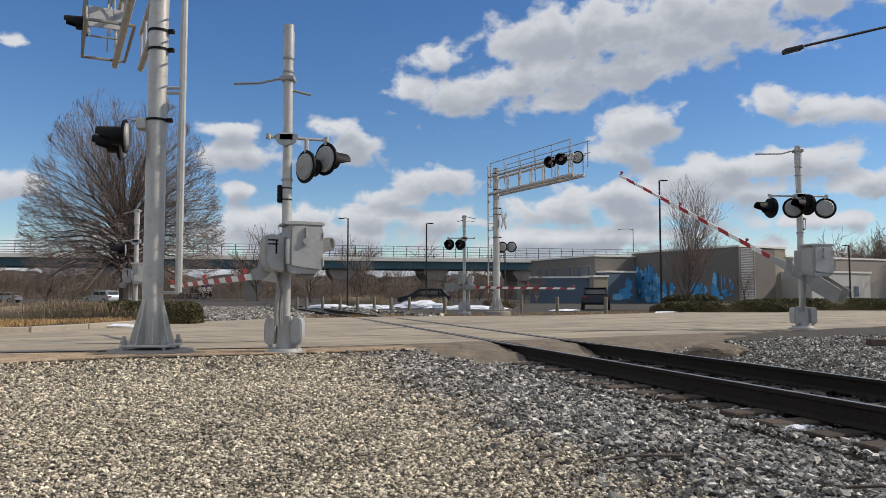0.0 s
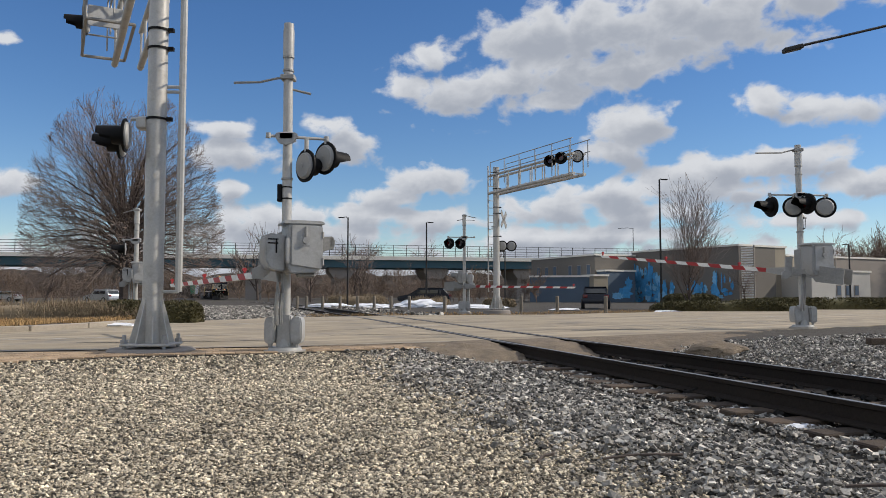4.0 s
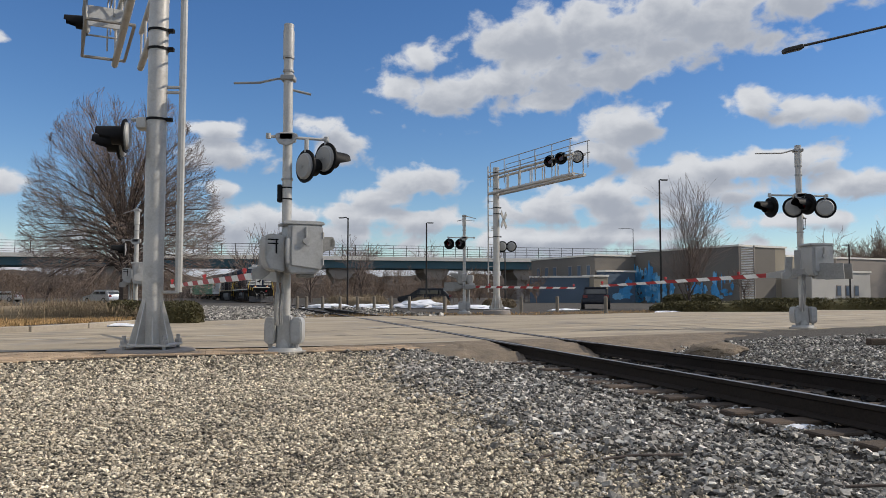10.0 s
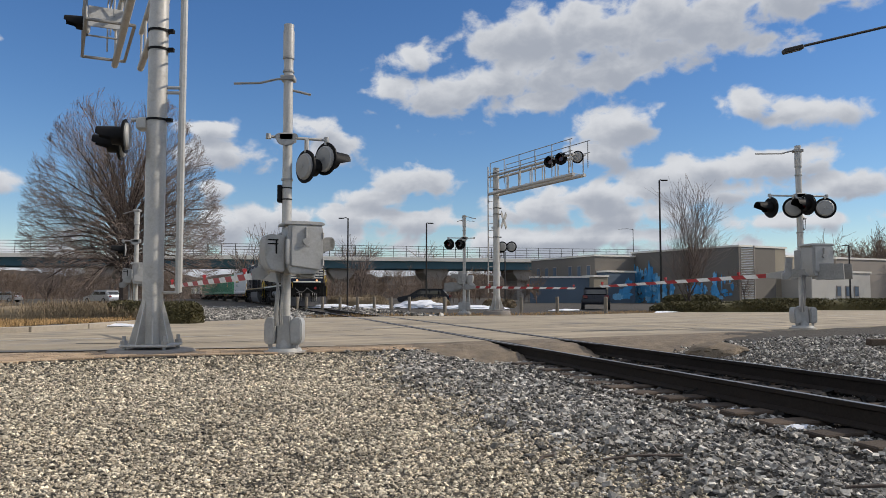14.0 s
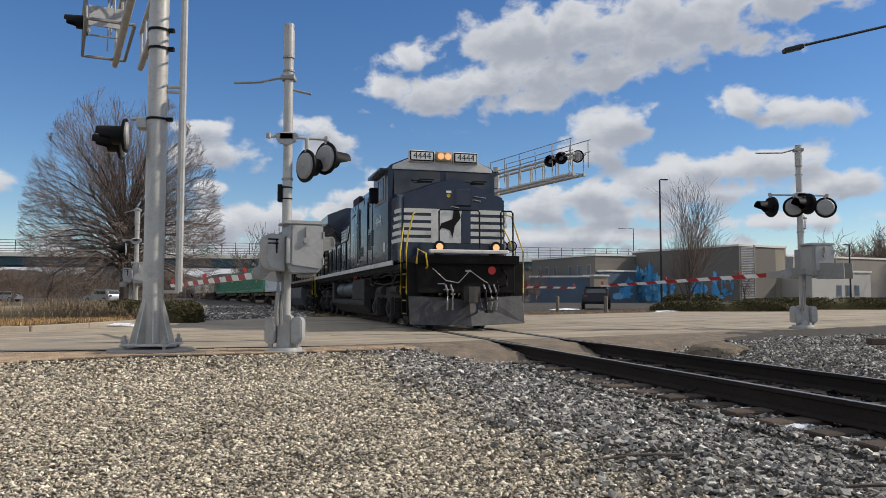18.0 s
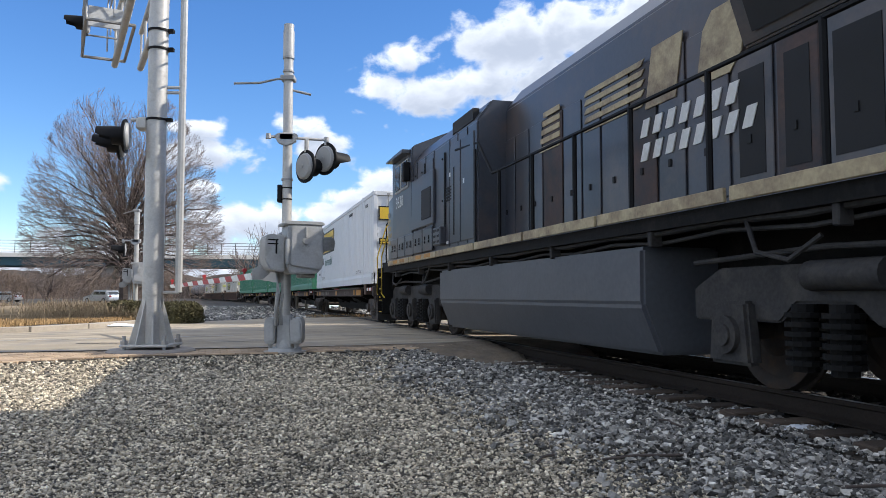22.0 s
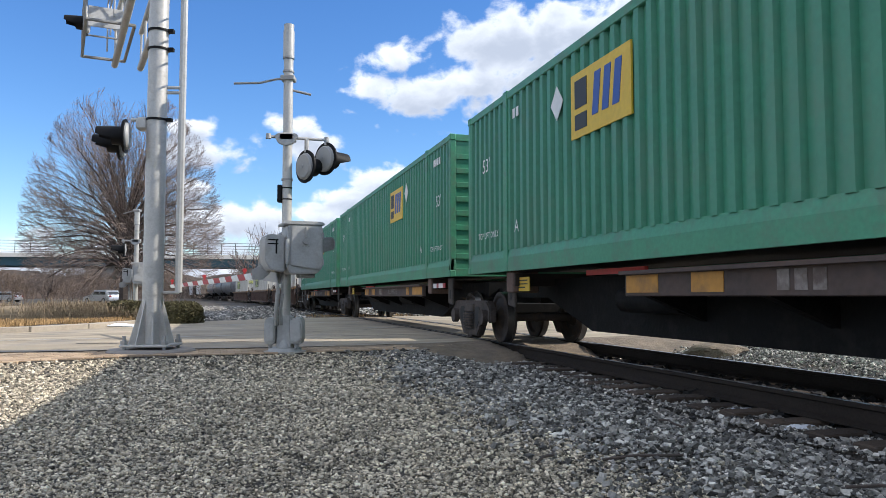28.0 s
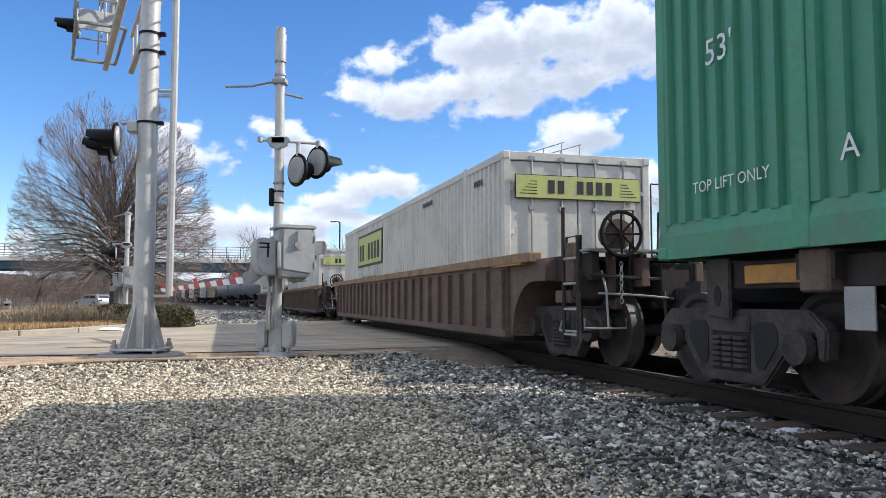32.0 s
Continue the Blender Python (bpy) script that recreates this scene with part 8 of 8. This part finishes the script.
box_g1 = container("green corrugated container with end doors in front", GREEN, GREEN_POST, True, "green", (-0.36, 1.12))
box_g2 = container("green corrugated container with a yellow logo panel at the rear", GREEN, GREEN_POST, False, "green", (-3.6, 1.62))
box_g3 = container("green corrugated container with a yellow logo panel in front", GREEN, GREEN_POST, False, "green")
box_g4 = copy_thing(box_g3, Matrix.Identity(4))
for c, q in ((box_w, 53.475), (box_g1, 72.1), (box_g2, 89.37), (box_g3, 106.75), (box_g4, 124.07)):
    TRAIN.append((c, q, 1.24, 0))
well_a = well_wagon()
well_b, well_c = copy_thing(well_a, Matrix.Identity(4)), copy_thing(well_a, Matrix.Identity(4))
box_j = container("dirty cream ribbed container sunk in a well wagon", CREAM_BOX, CREAM_BOX, True, "cream")
box_k, box_l = copy_thing(box_j, Matrix.Identity(4)), copy_thing(box_j, Matrix.Identity(4))
for w, c, q in ((well_a, box_j, 144.65), (well_b, box_k, 168.7), (well_c, box_l, 192.0)):
    TRAIN += [(w, q, 0.0, 0), (c, q, 0.31, 0)]
tank = tank_wagon(TANKSTEEL)
hop_tan = hopper_wagon(TAN, "tan covered hopper wagon")
hop_white = hopper_wagon(WHITE_BOX, "dirty white covered hopper wagon", 4.0)
hop_dark = hopper_wagon(RUST_DARK, "dark brown hopper wagon", 3.6)
TRAIN += [(tank, 213.5, 0.0, 0), (hop_tan, 264.5, 0.0, 0), (hop_white, 282, 0.0, 0), (hop_dark, 299, 0.0, 0)]
for src, qs in ((tank, (230.5, 247.5, 367)), (hop_white, (316, 350, 384, 418)), (hop_dark, (333, 401))):
    for q in qs:
        TRAIN.append((copy_thing(src, Matrix.Identity(4)), q, 0.0, 0))

# ---- road edges, paving, markings ----
def ribbon(bm, pts, width, z, mi=0):
    pts = [Vector((x, y, z)) for x, y in pts]
    last = None
    for i, p in enumerate(pts):
        d = (pts[min(i + 1, len(pts) - 1)] - pts[max(i - 1, 0)]).normalized()
        n = Vector((-d.y, d.x, 0)) * width / 2
        a, b = bm.verts.new(p - n), bm.verts.new(p + n)
        if last:
            bm.faces.new((last[0], last[1], b, a)).material_index = mi
        last = (a, b)


TAR = material("black tar crack filler", (0.035, 0.033, 0.031), 0.7, 0.0, 0.25, 30, 3)
LINE = material("worn white road paint", (0.6, 0.58, 0.52), 0.85, 0.0, 0.2, 20, 2, dirt=(0.34, 0.31, 0.27), dirt_at=0.5)
FLANGE = material("black rubber flangeway", (0.02, 0.019, 0.018), 0.85, 0.0, 0.3, 20, 2)
PATCH = material("brown asphalt edge", (0.21, 0.165, 0.115), 0.95, 0.0, 0.5, 40, 2.0, 1.0, dirt=(0.13, 0.105, 0.08), dirt_at=0.58)
rr = random.Random(4)
for pts in (((-0.5, 15.1), (0.4, 15.5), (1.5, 15.4), (2.6, 16.2)), ((-2.4, 16.2), (-1.0, 16.8), (0.2, 16.5)), ((3.0, 18.2), (4.4, 19.0), (5.8, 19.3), (7.2, 20.6)), ((2.0, 22.0), (4.6, 23.6), (6.4, 24.0), (9.5, 26.6)),
            ((-1.8, 23.5), (0.8, 25.2), (3.2, 26.2)), ((5.0, 28.6), (9.0, 31.5), (13.0, 34.0)), ((-6.5, 13.6), (-4.2, 14.1), (-2.6, 14.9)), ((-3.8, 17.5), (-2.2, 19.0), (-0.8, 21.2)), ((6.2, 21.5), (8.2, 22.6), (11.6, 25.2), (15.8, 27.8))):
    bm = bmesh.new()
    fine = []
    for (x0, y0), (x1, y1) in zip(pts, pts[1:]):
        for k in range(8):
            fine.append((x0 + (x1 - x0) * k / 8 + rr.uniform(-0.05, 0.05), y0 + (y1 - y0) * k / 8 + rr.uniform(-0.06, 0.06)))
    ribbon(bm, fine, rr.uniform(0.05, 0.13), 0.004)
    part("crack", bm, TAR, road, "dark tarred crack")
for a, b in (((-9, 14.2), (-4.5, 16.4)), ((-2.0, 20.3), (0.5, 21.9)), ((8.6, 27.4), (20, 35.5)), ((-6.5, 22.5), (-2.8, 25.3))):
    bm = bmesh.new()
    ribbon(bm, [(a[0] + (b[0] - a[0]) * k / 10, a[1] + (b[1] - a[1]) * k / 10) for k in range(11)], 0.12, 0.005)
    part("lane_line", bm, LINE, road, "worn white lane line")
for n in (-0.7525 - 0.075, -0.7525 + 0.085, 0.7525 - 0.085, 0.7525 + 0.075):
    bm = bmesh.new()
    ribbon(bm, [tuple(at_track(s, n).xy) for s in (12.2, 16, 20, 24, 27, 29)], 0.075, 0.003)
    part("flangeway", bm, FLANGE, railway, "dark groove beside the rail")


def mound(name, label, at, size, mat, seed, turn=0.0):
    bm = bmesh.new()
    bmesh.ops.create_icosphere(bm, subdivisions=4, radius=1)
    for v in bm.verts:
        k = 1 + 0.25 * noise.noise(v.co * 1.7 + Vector((seed, 3, 0))) + 0.1 * noise.noise(v.co * 6 + Vector((seed, 3, 0)))
        v.co = Vector((v.co.x * size[0] * k, v.co.y * size[1] * k, (v.co.z if v.co.z > 0 else v.co.z * 2.5) * size[2] * k))
    bm.transform(Matrix.Rotation(turn, 4, "Z"))
    o = tagged(finish(name, bm, mat, smooth=True), label, "asphalt", "", "structure")
    o.location = at
    return o


mound("asphalt_hump", "broken lump of brown asphalt beside the rail", (4.75, 13.3, -0.12), (0.5, 0.5, 0.17), PATCH, 1, 0.5)


def spread(pts, u):
    """The point at the share u of a line of equal steps."""
    k = min(int(u * (len(pts) - 1)), len(pts) - 2)
    f = u * (len(pts) - 1) - k
    return pts[k][0] + (pts[k + 1][0] - pts[k][0]) * f, pts[k][1] + (pts[k + 1][1] - pts[k][1]) * f


# crumbling slope from the road down to the ballast, grooved along the rails
APRON_TOP = [(-2.2, 12.95), (-1.0, 13.6), (0.3, 14.25), (1.4, 14.85), (2.2, 15.25), (3.0, 15.7), (3.9, 16.3), (5.2, 17.05), (6.9, 18.1), (8.6, 19.1)]
APRON_FOOT = [(-1.9, 12.75), (-0.8, 12.45), (0.2, 12.0), (1.15, 11.95), (1.95, 12.3), (2.8, 12.75), (3.6, 13.4), (4.9, 14.3), (6.5, 16.2), (8.3, 18.6)]
bm = bmesh.new()
grid = []
for i in range(221):
    u = i / 220
    (xa, ya), (xb, yb) = spread(APRON_TOP, u), spread(APRON_FOOT, u)
    row = []
    for j in range(19):
        v = j / 18 * (1 + 0.06 * noise.noise((u * 30, 0, 1)))
        x, y = xa + (xb - xa) * v, ya + (yb - ya) * v
        z0, z1 = 0.003, ground_z(x, y) - 0.04
        z = z0 + (z1 - z0) * max(v, 0) ** 2.4
        z += (0.035 * noise.noise((x * 1.6, y * 1.6, 5)) + 0.02 * noise.noise((x * 6, y * 6, 5)) + 0.01 * noise.noise((x * 17, y * 17, 5))) * min(1, v * 2.5)
        if abs(abs(rail_frame(x, y)[1] - OFF) - 0.7525) < 0.12:
            z = min(z - 0.05, -0.045)
        row.append(bm.verts.new((x, y, z)))
    grid.append(row)
for a, b in zip(grid, grid[1:]):
    for j in range(18):
        bm.faces.new((a[j], a[j + 1], b[j + 1], b[j]))
tagged(finish("asphalt_apron", bm, PATCH, smooth=True), "crumbling brown asphalt shoulder sloping to the ballast", "asphalt", kind="structure")

# kerb and planted island on the far side
island = thing("planted_island", "kerbed strip of straw grass beside the road", "verge", kind="structure")
bm = bmesh.new()
prism(bm, [(-60, 3.6), (-10.35, 17.5), (-9.4, 20.1), (-9.1, 24.0), (-9.6, 26.5), (-60, 34)], -0.3, 0.1, "z")
part("bed", bm, GROUND, island, "bare earth bed")
pts = [(-34.2, 10.83), (-10.3, 17.42), (-9.75, 18.0), (-9.32, 20.0), (-9.0, 24.2)]
for (x0, y0), (x1, y1) in zip(pts, pts[1:]):
    d = Vector((x1 - x0, y1 - y0, 0))
    n = max(1, round(d.length / 1.4))
    for i in range(n):
        bm = bmesh.new()
        box(bm, 0.01, d.length / n - 0.012, -0.09, 0.09, -0.3, 0.135, 0.02)
        o = part("kerb_stone", bm, KERB, island, "")
        o.matrix_world = Matrix.Translation(Vector((x0, y0, 0)) + d * i / n) @ Matrix.Rotation(math.atan2(d.y, d.x), 4, "Z")


def blades(name, label, count, spot, mat, h=0.14, seed=1, kind="stuff"):
    r = random.Random(seed)
    v, f = [], []
    for i in range(count):
        x, y, z = spot(r)
        a = r.uniform(0, 6.28)
        w, hh = 0.012, h * r.uniform(0.4, 1.2)
        lean = Vector((r.uniform(-1, 1), r.uniform(-1, 1), 0)) * hh * 0.6
        d = Vector((math.cos(a), math.sin(a), 0)) * w
        p = Vector((x, y, z))
        b = len(v)
        v += [p - d, p + d, p + lean + UP * hh]
        f.append((b, b + 1, b + 2))
    return tagged(solid(name, v, f, mat), label, "grass", kind=kind)


def island_spot(r):
    x = r.uniform(-24, -9.6)
    y0 = 17.55 + (x + 10.35) * 0.28 if x < -10.35 else 20.5
    return x, y0 + r.random() ** 1.4 * 5.2 + 0.1, 0.1


blades("dry_grass", "dry orange straw grass and leaf litter under the hedge", 26000, island_spot, STRAW, 0.13, 3)
blades("dry_grass", "thin dry grass beyond the road", 9000, lambda r: (lambda x: (x, edge_y(FAR_EDGE, x) + r.random() * 7 + 0.2, -0.07))(r.uniform(-7, 30)), STRAW, 0.1, 5)

# brick paving strip between gravel and road
paving = thing("brick_paving", "buff brick paving strip along the road edge", "paving", kind="structure")
bm = bmesh.new()
prism(bm, [(x, y) for x, y in PAVE_IN] + [(0.5, 14.15), (-2.1, 12.85), (-6.8, 11.45), (-11, 10.2)], -0.5, -0.027, "z")
bmesh.ops.triangulate(bm, faces=[f for f in bm.faces if len(f.verts) > 4])
part("bedding", bm, GROUND, paving, "sandy bedding")
bm = bmesh.new()
box(bm, -0.1, 0.1, -0.048, 0.048, -0.04, 0.012, 0.006)
BRICK_MAT = material("buff brick", (0.40, 0.29, 0.185), 0.9, 0.0, 0.4, 40, 3, 0.2, per="object")
first = part("brick", bm, BRICK_MAT, paving)
first.location = (-3, 12.3, -0.02)
ang_p = math.atan2(12.95 - 11.55, 4.7)
made = 0
cp, sp = math.cos(ang_p), math.sin(ang_p)
rest = []
for j in range(26):
    for i in range(70):
        u, w = -5.6 + i * 0.212 + (j % 2) * 0.106, -0.06 - j * 0.106
        x, y = -2.1 + u * cp - w * sp, 12.85 + u * sp + w * cp
        if y < edge_y(PAVE_IN, max(min(x, 0.4), -11)) + 0.04 or x > 0.1 or (Vector((x, y)) - big_at.xy).length < 0.55 or (Vector((x, y)) - near_at.xy).length < 0.36:
            continue
        z = -0.02 + rr.uniform(-0.004, 0.004)
        if made < 300 and x < 0.2 and x > -6.2:
            o = new("brick", first.data)
            o.parent = paving
            o.matrix_world = Matrix.Translation((x, y, z)) @ Matrix.Rotation(ang_p + rr.uniform(-0.02, 0.02), 4, "Z")
            made += 1
        else:
            rest.append((x, y, z))
bm = bmesh.new()
for x, y, z in rest:
    box(bm, -0.1, 0.1, -0.048, 0.048, -0.04, 0.012, m=Matrix.Translation((x, y, z)) @ Matrix.Rotation(ang_p, 4, "Z"))
if rest:
    tagged(part("brick_field", bm, BRICK, paving, "rest of the buff bricks"), kind="stuff")
bm = bmesh.new()
ribbon(bm, [(-30, 4.65), (-6.8, 11.55), (-2.1, 12.95), (0.2, 14.1)], 0.2, 0.006)
part("gutter", bm, KERB, road, "pale concrete gutter edge")

# ---- loose stones ----
OCTA = (np.array([(1, 0, 0), (-1, 0, 0), (0, 1, 0), (0, -1, 0), (0, 0, 1), (0, 0, -1)], float),
        np.array([(0, 2, 4), (2, 1, 4), (1, 3, 4), (3, 0, 4), (2, 0, 5), (1, 2, 5), (3, 1, 5), (0, 3, 5)]))

CHIP = (np.array([(x, y, z) for z in (-0.62, 0.62) for y in (-0.62, 0.62) for x in (-0.62, 0.62)]),
        np.array([(0, 2, 3), (0, 3, 1), (4, 5, 7), (4, 7, 6), (0, 1, 5), (0, 5, 4), (2, 6, 7), (2, 7, 3), (0, 4, 6), (0, 6, 2), (1, 3, 7), (1, 7, 5)]))


def stones(name, label, shape, centres, radii, mat, seed, jitter=0.35, flat=0.7):
    """Many loose stones as one mass: each a bent copy of one small solid."""
    r = np.random.default_rng(seed)
    base, tris = shape
    n, k = len(centres), len(base)
    v = base[None] * (1 + r.uniform(-jitter, jitter, (n, k, 1))) * r.uniform(0.5, 1.4, (n, 1, 3))
    q = r.normal(size=(n, 4))
    q /= np.linalg.norm(q, axis=1)[:, None]
    w, x, y, z = q.T
    rot = np.stack([np.stack([1 - 2 * (y * y + z * z), 2 * (x * y - z * w), 2 * (x * z + y * w)], 1), np.stack([2 * (x * y + z * w), 1 - 2 * (x * x + z * z), 2 * (y * z - x * w)], 1),
                    np.stack([2 * (x * z - y * w), 2 * (y * z + x * w), 1 - 2 * (x * x + y * y)], 1)], 1)
    v = np.einsum("nij,nkj->nki", rot, v)
    v[:, :, 2] *= flat
    v = v * np.asarray(radii)[:, None, None] + np.asarray(centres)[:, None, :]
    f = (tris[None] + (np.arange(n) * k)[:, None, None]).reshape(-1, 3)
    me = bpy.data.meshes.new(name)
    me.vertices.add(n * k)
    me.vertices.foreach_set("co", v.ravel())
    me.loops.add(f.size)
    me.loops.foreach_set("vertex_index", f.ravel().astype(np.int32))
    me.polygons.add(len(f))
    me.polygons.foreach_set("loop_start", (np.arange(len(f)) * 3).astype(np.int32))
    me.materials.append(mat)
    me.update(calc_edges=True)
    me.shade_flat()
    return tagged(new(name, me), label, "stones", kind="stuff")


sr = random.Random(21)
gc, gr, bc, br_, oc, or_, hc, hr = [], [], [], [], [], [], [], []
for y0, y1, per_m, size in ((3.3, 4.4, 3900, 0.0105), (4.4, 6.4, 2600, 0.0122), (6.4, 9.0, 1550, 0.0152), (9.0, 13.2, 850, 0.0195)):
    area = (y1 - y0) * 1.24 * (y0 + y1) / 2
    for i in range(int(area * per_m)):
        y = sr.uniform(y0, y1)
        x = sr.uniform(-0.62, 0.62) * (y0 + y1) / 2 * 1.12
        s, n = rail_frame(x, y)
        if n > 2.2 + sr.gauss(0, 0.42) + 0.3 * noise.noise((s * 0.8, 0, 3)):
            continue
        if x > -11 and x < 0.4 and y > edge_y(PAVE_IN, x) - sr.random() ** 2 * 0.12 or y > edge_y(NEAR_EDGE, x) - 0.06:
            continue
        if (Vector((x, y)) - big_at.xy).length < 0.5 or (Vector((x, y)) - near_at.xy).length < 0.32:
            continue
        r = size * sr.uniform(0.55, 1.5)
        gc.append((x, y, ground_z(x, y) + r * sr.uniform(-0.2, 1.1))), gr.append(r)
for i in range(7000):
    x, y = sr.uniform(-7, 1.6), sr.uniform(-6, 3.3)
    r = 0.03 * sr.uniform(0.5, 1.4)
    gc.append((x, y, ground_z(x, y) + r * 0.2)), gr.append(r)
stones("gravel", "pale buff limestone gravel lying loose", OCTA, gc, gr, PEBBLE, 1)
fc, fr = [], []
for i in range(14000):
    s, n = sr.uniform(27.5, 70), sr.uniform(-5.5, 2.6)
    p = AWAY * s + SIDE * n
    if p.y < edge_y(FAR_EDGE, p.x) + 0.2 or (p.x < -8.8 and p.y < 27):
        continue
    r = 0.042 * math.exp(sr.gauss(0, 0.35))
    fc.append((p.x, p.y, ground_z(p.x, p.y) + 0.2 * r)), fr.append(r)
stones("gravel", "pale gravel beside the track beyond the road", OCTA, fc, fr, STONE, 8)
for s0, s1, n0, n1, per_m, size in ((-2.5, 4, 1.6, 4.7, 1650, 0.0135), (4, 8, 1.6, 4.7, 1350, 0.0148), (8, 12.6, 1.6, 4.7, 950, 0.0168), (-9, -2.5, 1.9, 4.7, 160, 0.035), (-3, 12.4, 4.7, 6.4, 300, 0.03), (2.0, 13.2, 6.4, 13.0, 480, 0.0165), (28, 60, 2.4, 4.8, 40, 0.06), (28, 60, 6.3, 9, 30, 0.06)):
    for i in range(int((s1 - s0) * (n1 - n0) * per_m)):
        s, n = sr.uniform(s0, s1), sr.uniform(n0, n1)
        if n < 2.25 + sr.gauss(0, 0.4) + 0.3 * noise.noise((s * 0.8, 0, 3)) and s < 13:
            continue
        p = AWAY * s + SIDE * n
        if s < 20 and p.y > edge_y(NEAR_EDGE, p.x) - 0.05:
            continue
        if s > 26 and (p.y < edge_y(FAR_EDGE, p.x) + 0.1):
            continue
        r = size * min(2.1, math.exp(sr.gauss(0, 0.42)))
        bump_ = 0.06 * max(0, noise.noise((p.x * 1.3, p.y * 1.3, 7)))
        d = abs(n - OFF)
        top = -0.235 if d < 1.45 else ground_z(p.x, p.y)
        if d < 1.32 and s < 14 and abs((s + 6.26) % 0.52 - 0.26) < 0.12 and sr.random() < 0.8:
            continue
        oily_shaded = n0 == 4.7
        if n0 == 6.4:
            hc.append((p.x, p.y, top + r * sr.uniform(0.0, 0.7) + bump_)), hr.append(r)
            continue
        (oc if oily_shaded else bc).append((p.x, p.y, top + r * sr.uniform(-0.1, 0.9) + bump_ * (1 if d > 1.6 else 0))), (or_ if oily_shaded else br_).append(r)
stones("ballast", "angular grey ballast stones", CHIP, bc, br_, STONE, 2, 0.42, 0.75)
stones("ballast", "fine grey ballast beyond the track", OCTA, hc, hr, STONE, 6, 0.3, 0.8)
# oil-dark stones, blackened further in colour for the shade between the rails
OILY_SHADED = material("ballast black with oil and shade", (0.016, 0.014, 0.012), 0.8, 0.0, 0.8, 50, 4, 0.2, per="island", spec=0.3)
stones("ballast", "ballast between the rails, black with oil and painted shade", CHIP, oc, or_, OILY_SHADED, 5, 0.42, 0.8)
for x, y, L, a in ((0.95, 4.6, 0.5, 0.1), (0.55, 4.5, 0.22, 0.9), (2.05, 3.95, 0.42, -0.3), (4.6, 6.2, 0.5, 0.6), (1.9, 6.1, 0.3, 1.9)):
    bm = bmesh.new()
    pipe(bm, [(0, 0, 0.0), (L * 0.4, 0.02, 0.014), (L * 0.7, -0.015, 0.02), (L, 0.02, 0.012)], 0.009, 6)
    o = tagged(finish("stick", bm, BARK), "broken dark stick lying on the ballast", "stick", "fallen sticks")
    o.matrix_world = Matrix.Translation((x, y, ground_z(x, y) + 0.03)) @ Matrix.Rotation(a, 4, "Z")
bm = bmesh.new()
prism(bm, [(-0.32, -0.2), (0.3, -0.24), (0.36, 0.18), (-0.28, 0.22)], -0.05, 0.015, "z", bevel=0.01)
o = tagged(finish("utility_cover", bm, CONCRETE), "flat concrete utility cover set in the gravel", "cover")
o.location = (-0.4, 10.55, -0.145)

for i in range(9):
    s = -2.2 + i * 1.2 + rr.uniform(-0.3, 0.3)
    snow_heap(tuple(at_track(s, -1.0 + rr.uniform(-0.1, 0.15), -0.25)), (0.16 * rr.uniform(0.6, 1.4), 0.09, 0.05), 40 + i)
bm = bmesh.new()
box(bm, -0.75, 0.75, -0.07, 0.07, 0.0, 0.11, 0.012)
o = tagged(finish("timber", bm, TIE), "short weathered timber lying on the ballast", "timber")
o.matrix_world = Matrix.Translation((7.9, 13.0, ground_z(7.9, 13.0) + 0.02)) @ Matrix.Rotation(0.12, 4, "Z")

def arm_pose(deg):
    return Matrix.Translation((0, 0, 1.42)) @ Matrix.Rotation(math.atan2(ROADSIDE.y, ROADSIDE.x), 4, "Z") @ Matrix.Rotation(-radians(deg), 4, "Y")


def motions():
    for vehicle, q, z, about in TRAIN:
        turn = Matrix.Rotation(math.pi * about, 4, "Z")
        walk(vehicle, [(t, Matrix.Translation((0, 0, z)) @ on_track(head(t) + q) @ turn) for t in RIDE])
    for vehicle, q, z, about in TRAIN:
        if q > 170:
            continue
        for o in [c for c in vehicle.children if c.name.startswith("wheelset")]:
            place = o.location.copy()
            walk(o, [(k / 15, Matrix.Translation(place) @ Matrix.Rotation((head(0) - head(k / 15)) / place.z * (-1 if about else 1), 4, "Y")) for k in range(481)])
    walk(arm_right, [(0, arm_pose(28.9)), (1, arm_pose(22.9)), (2, arm_pose(16.8)), (3, arm_pose(11.8)), (3.5, arm_pose(8.8)), (4.5, arm_pose(2.6)), (5.3, arm_pose(-2)), (32, arm_pose(-2.2))])
    walk(clouds, [(0, pose(0, 0, 0)), (32, pose(0, 0, 0, 0, 0, 3.6))])


motions()
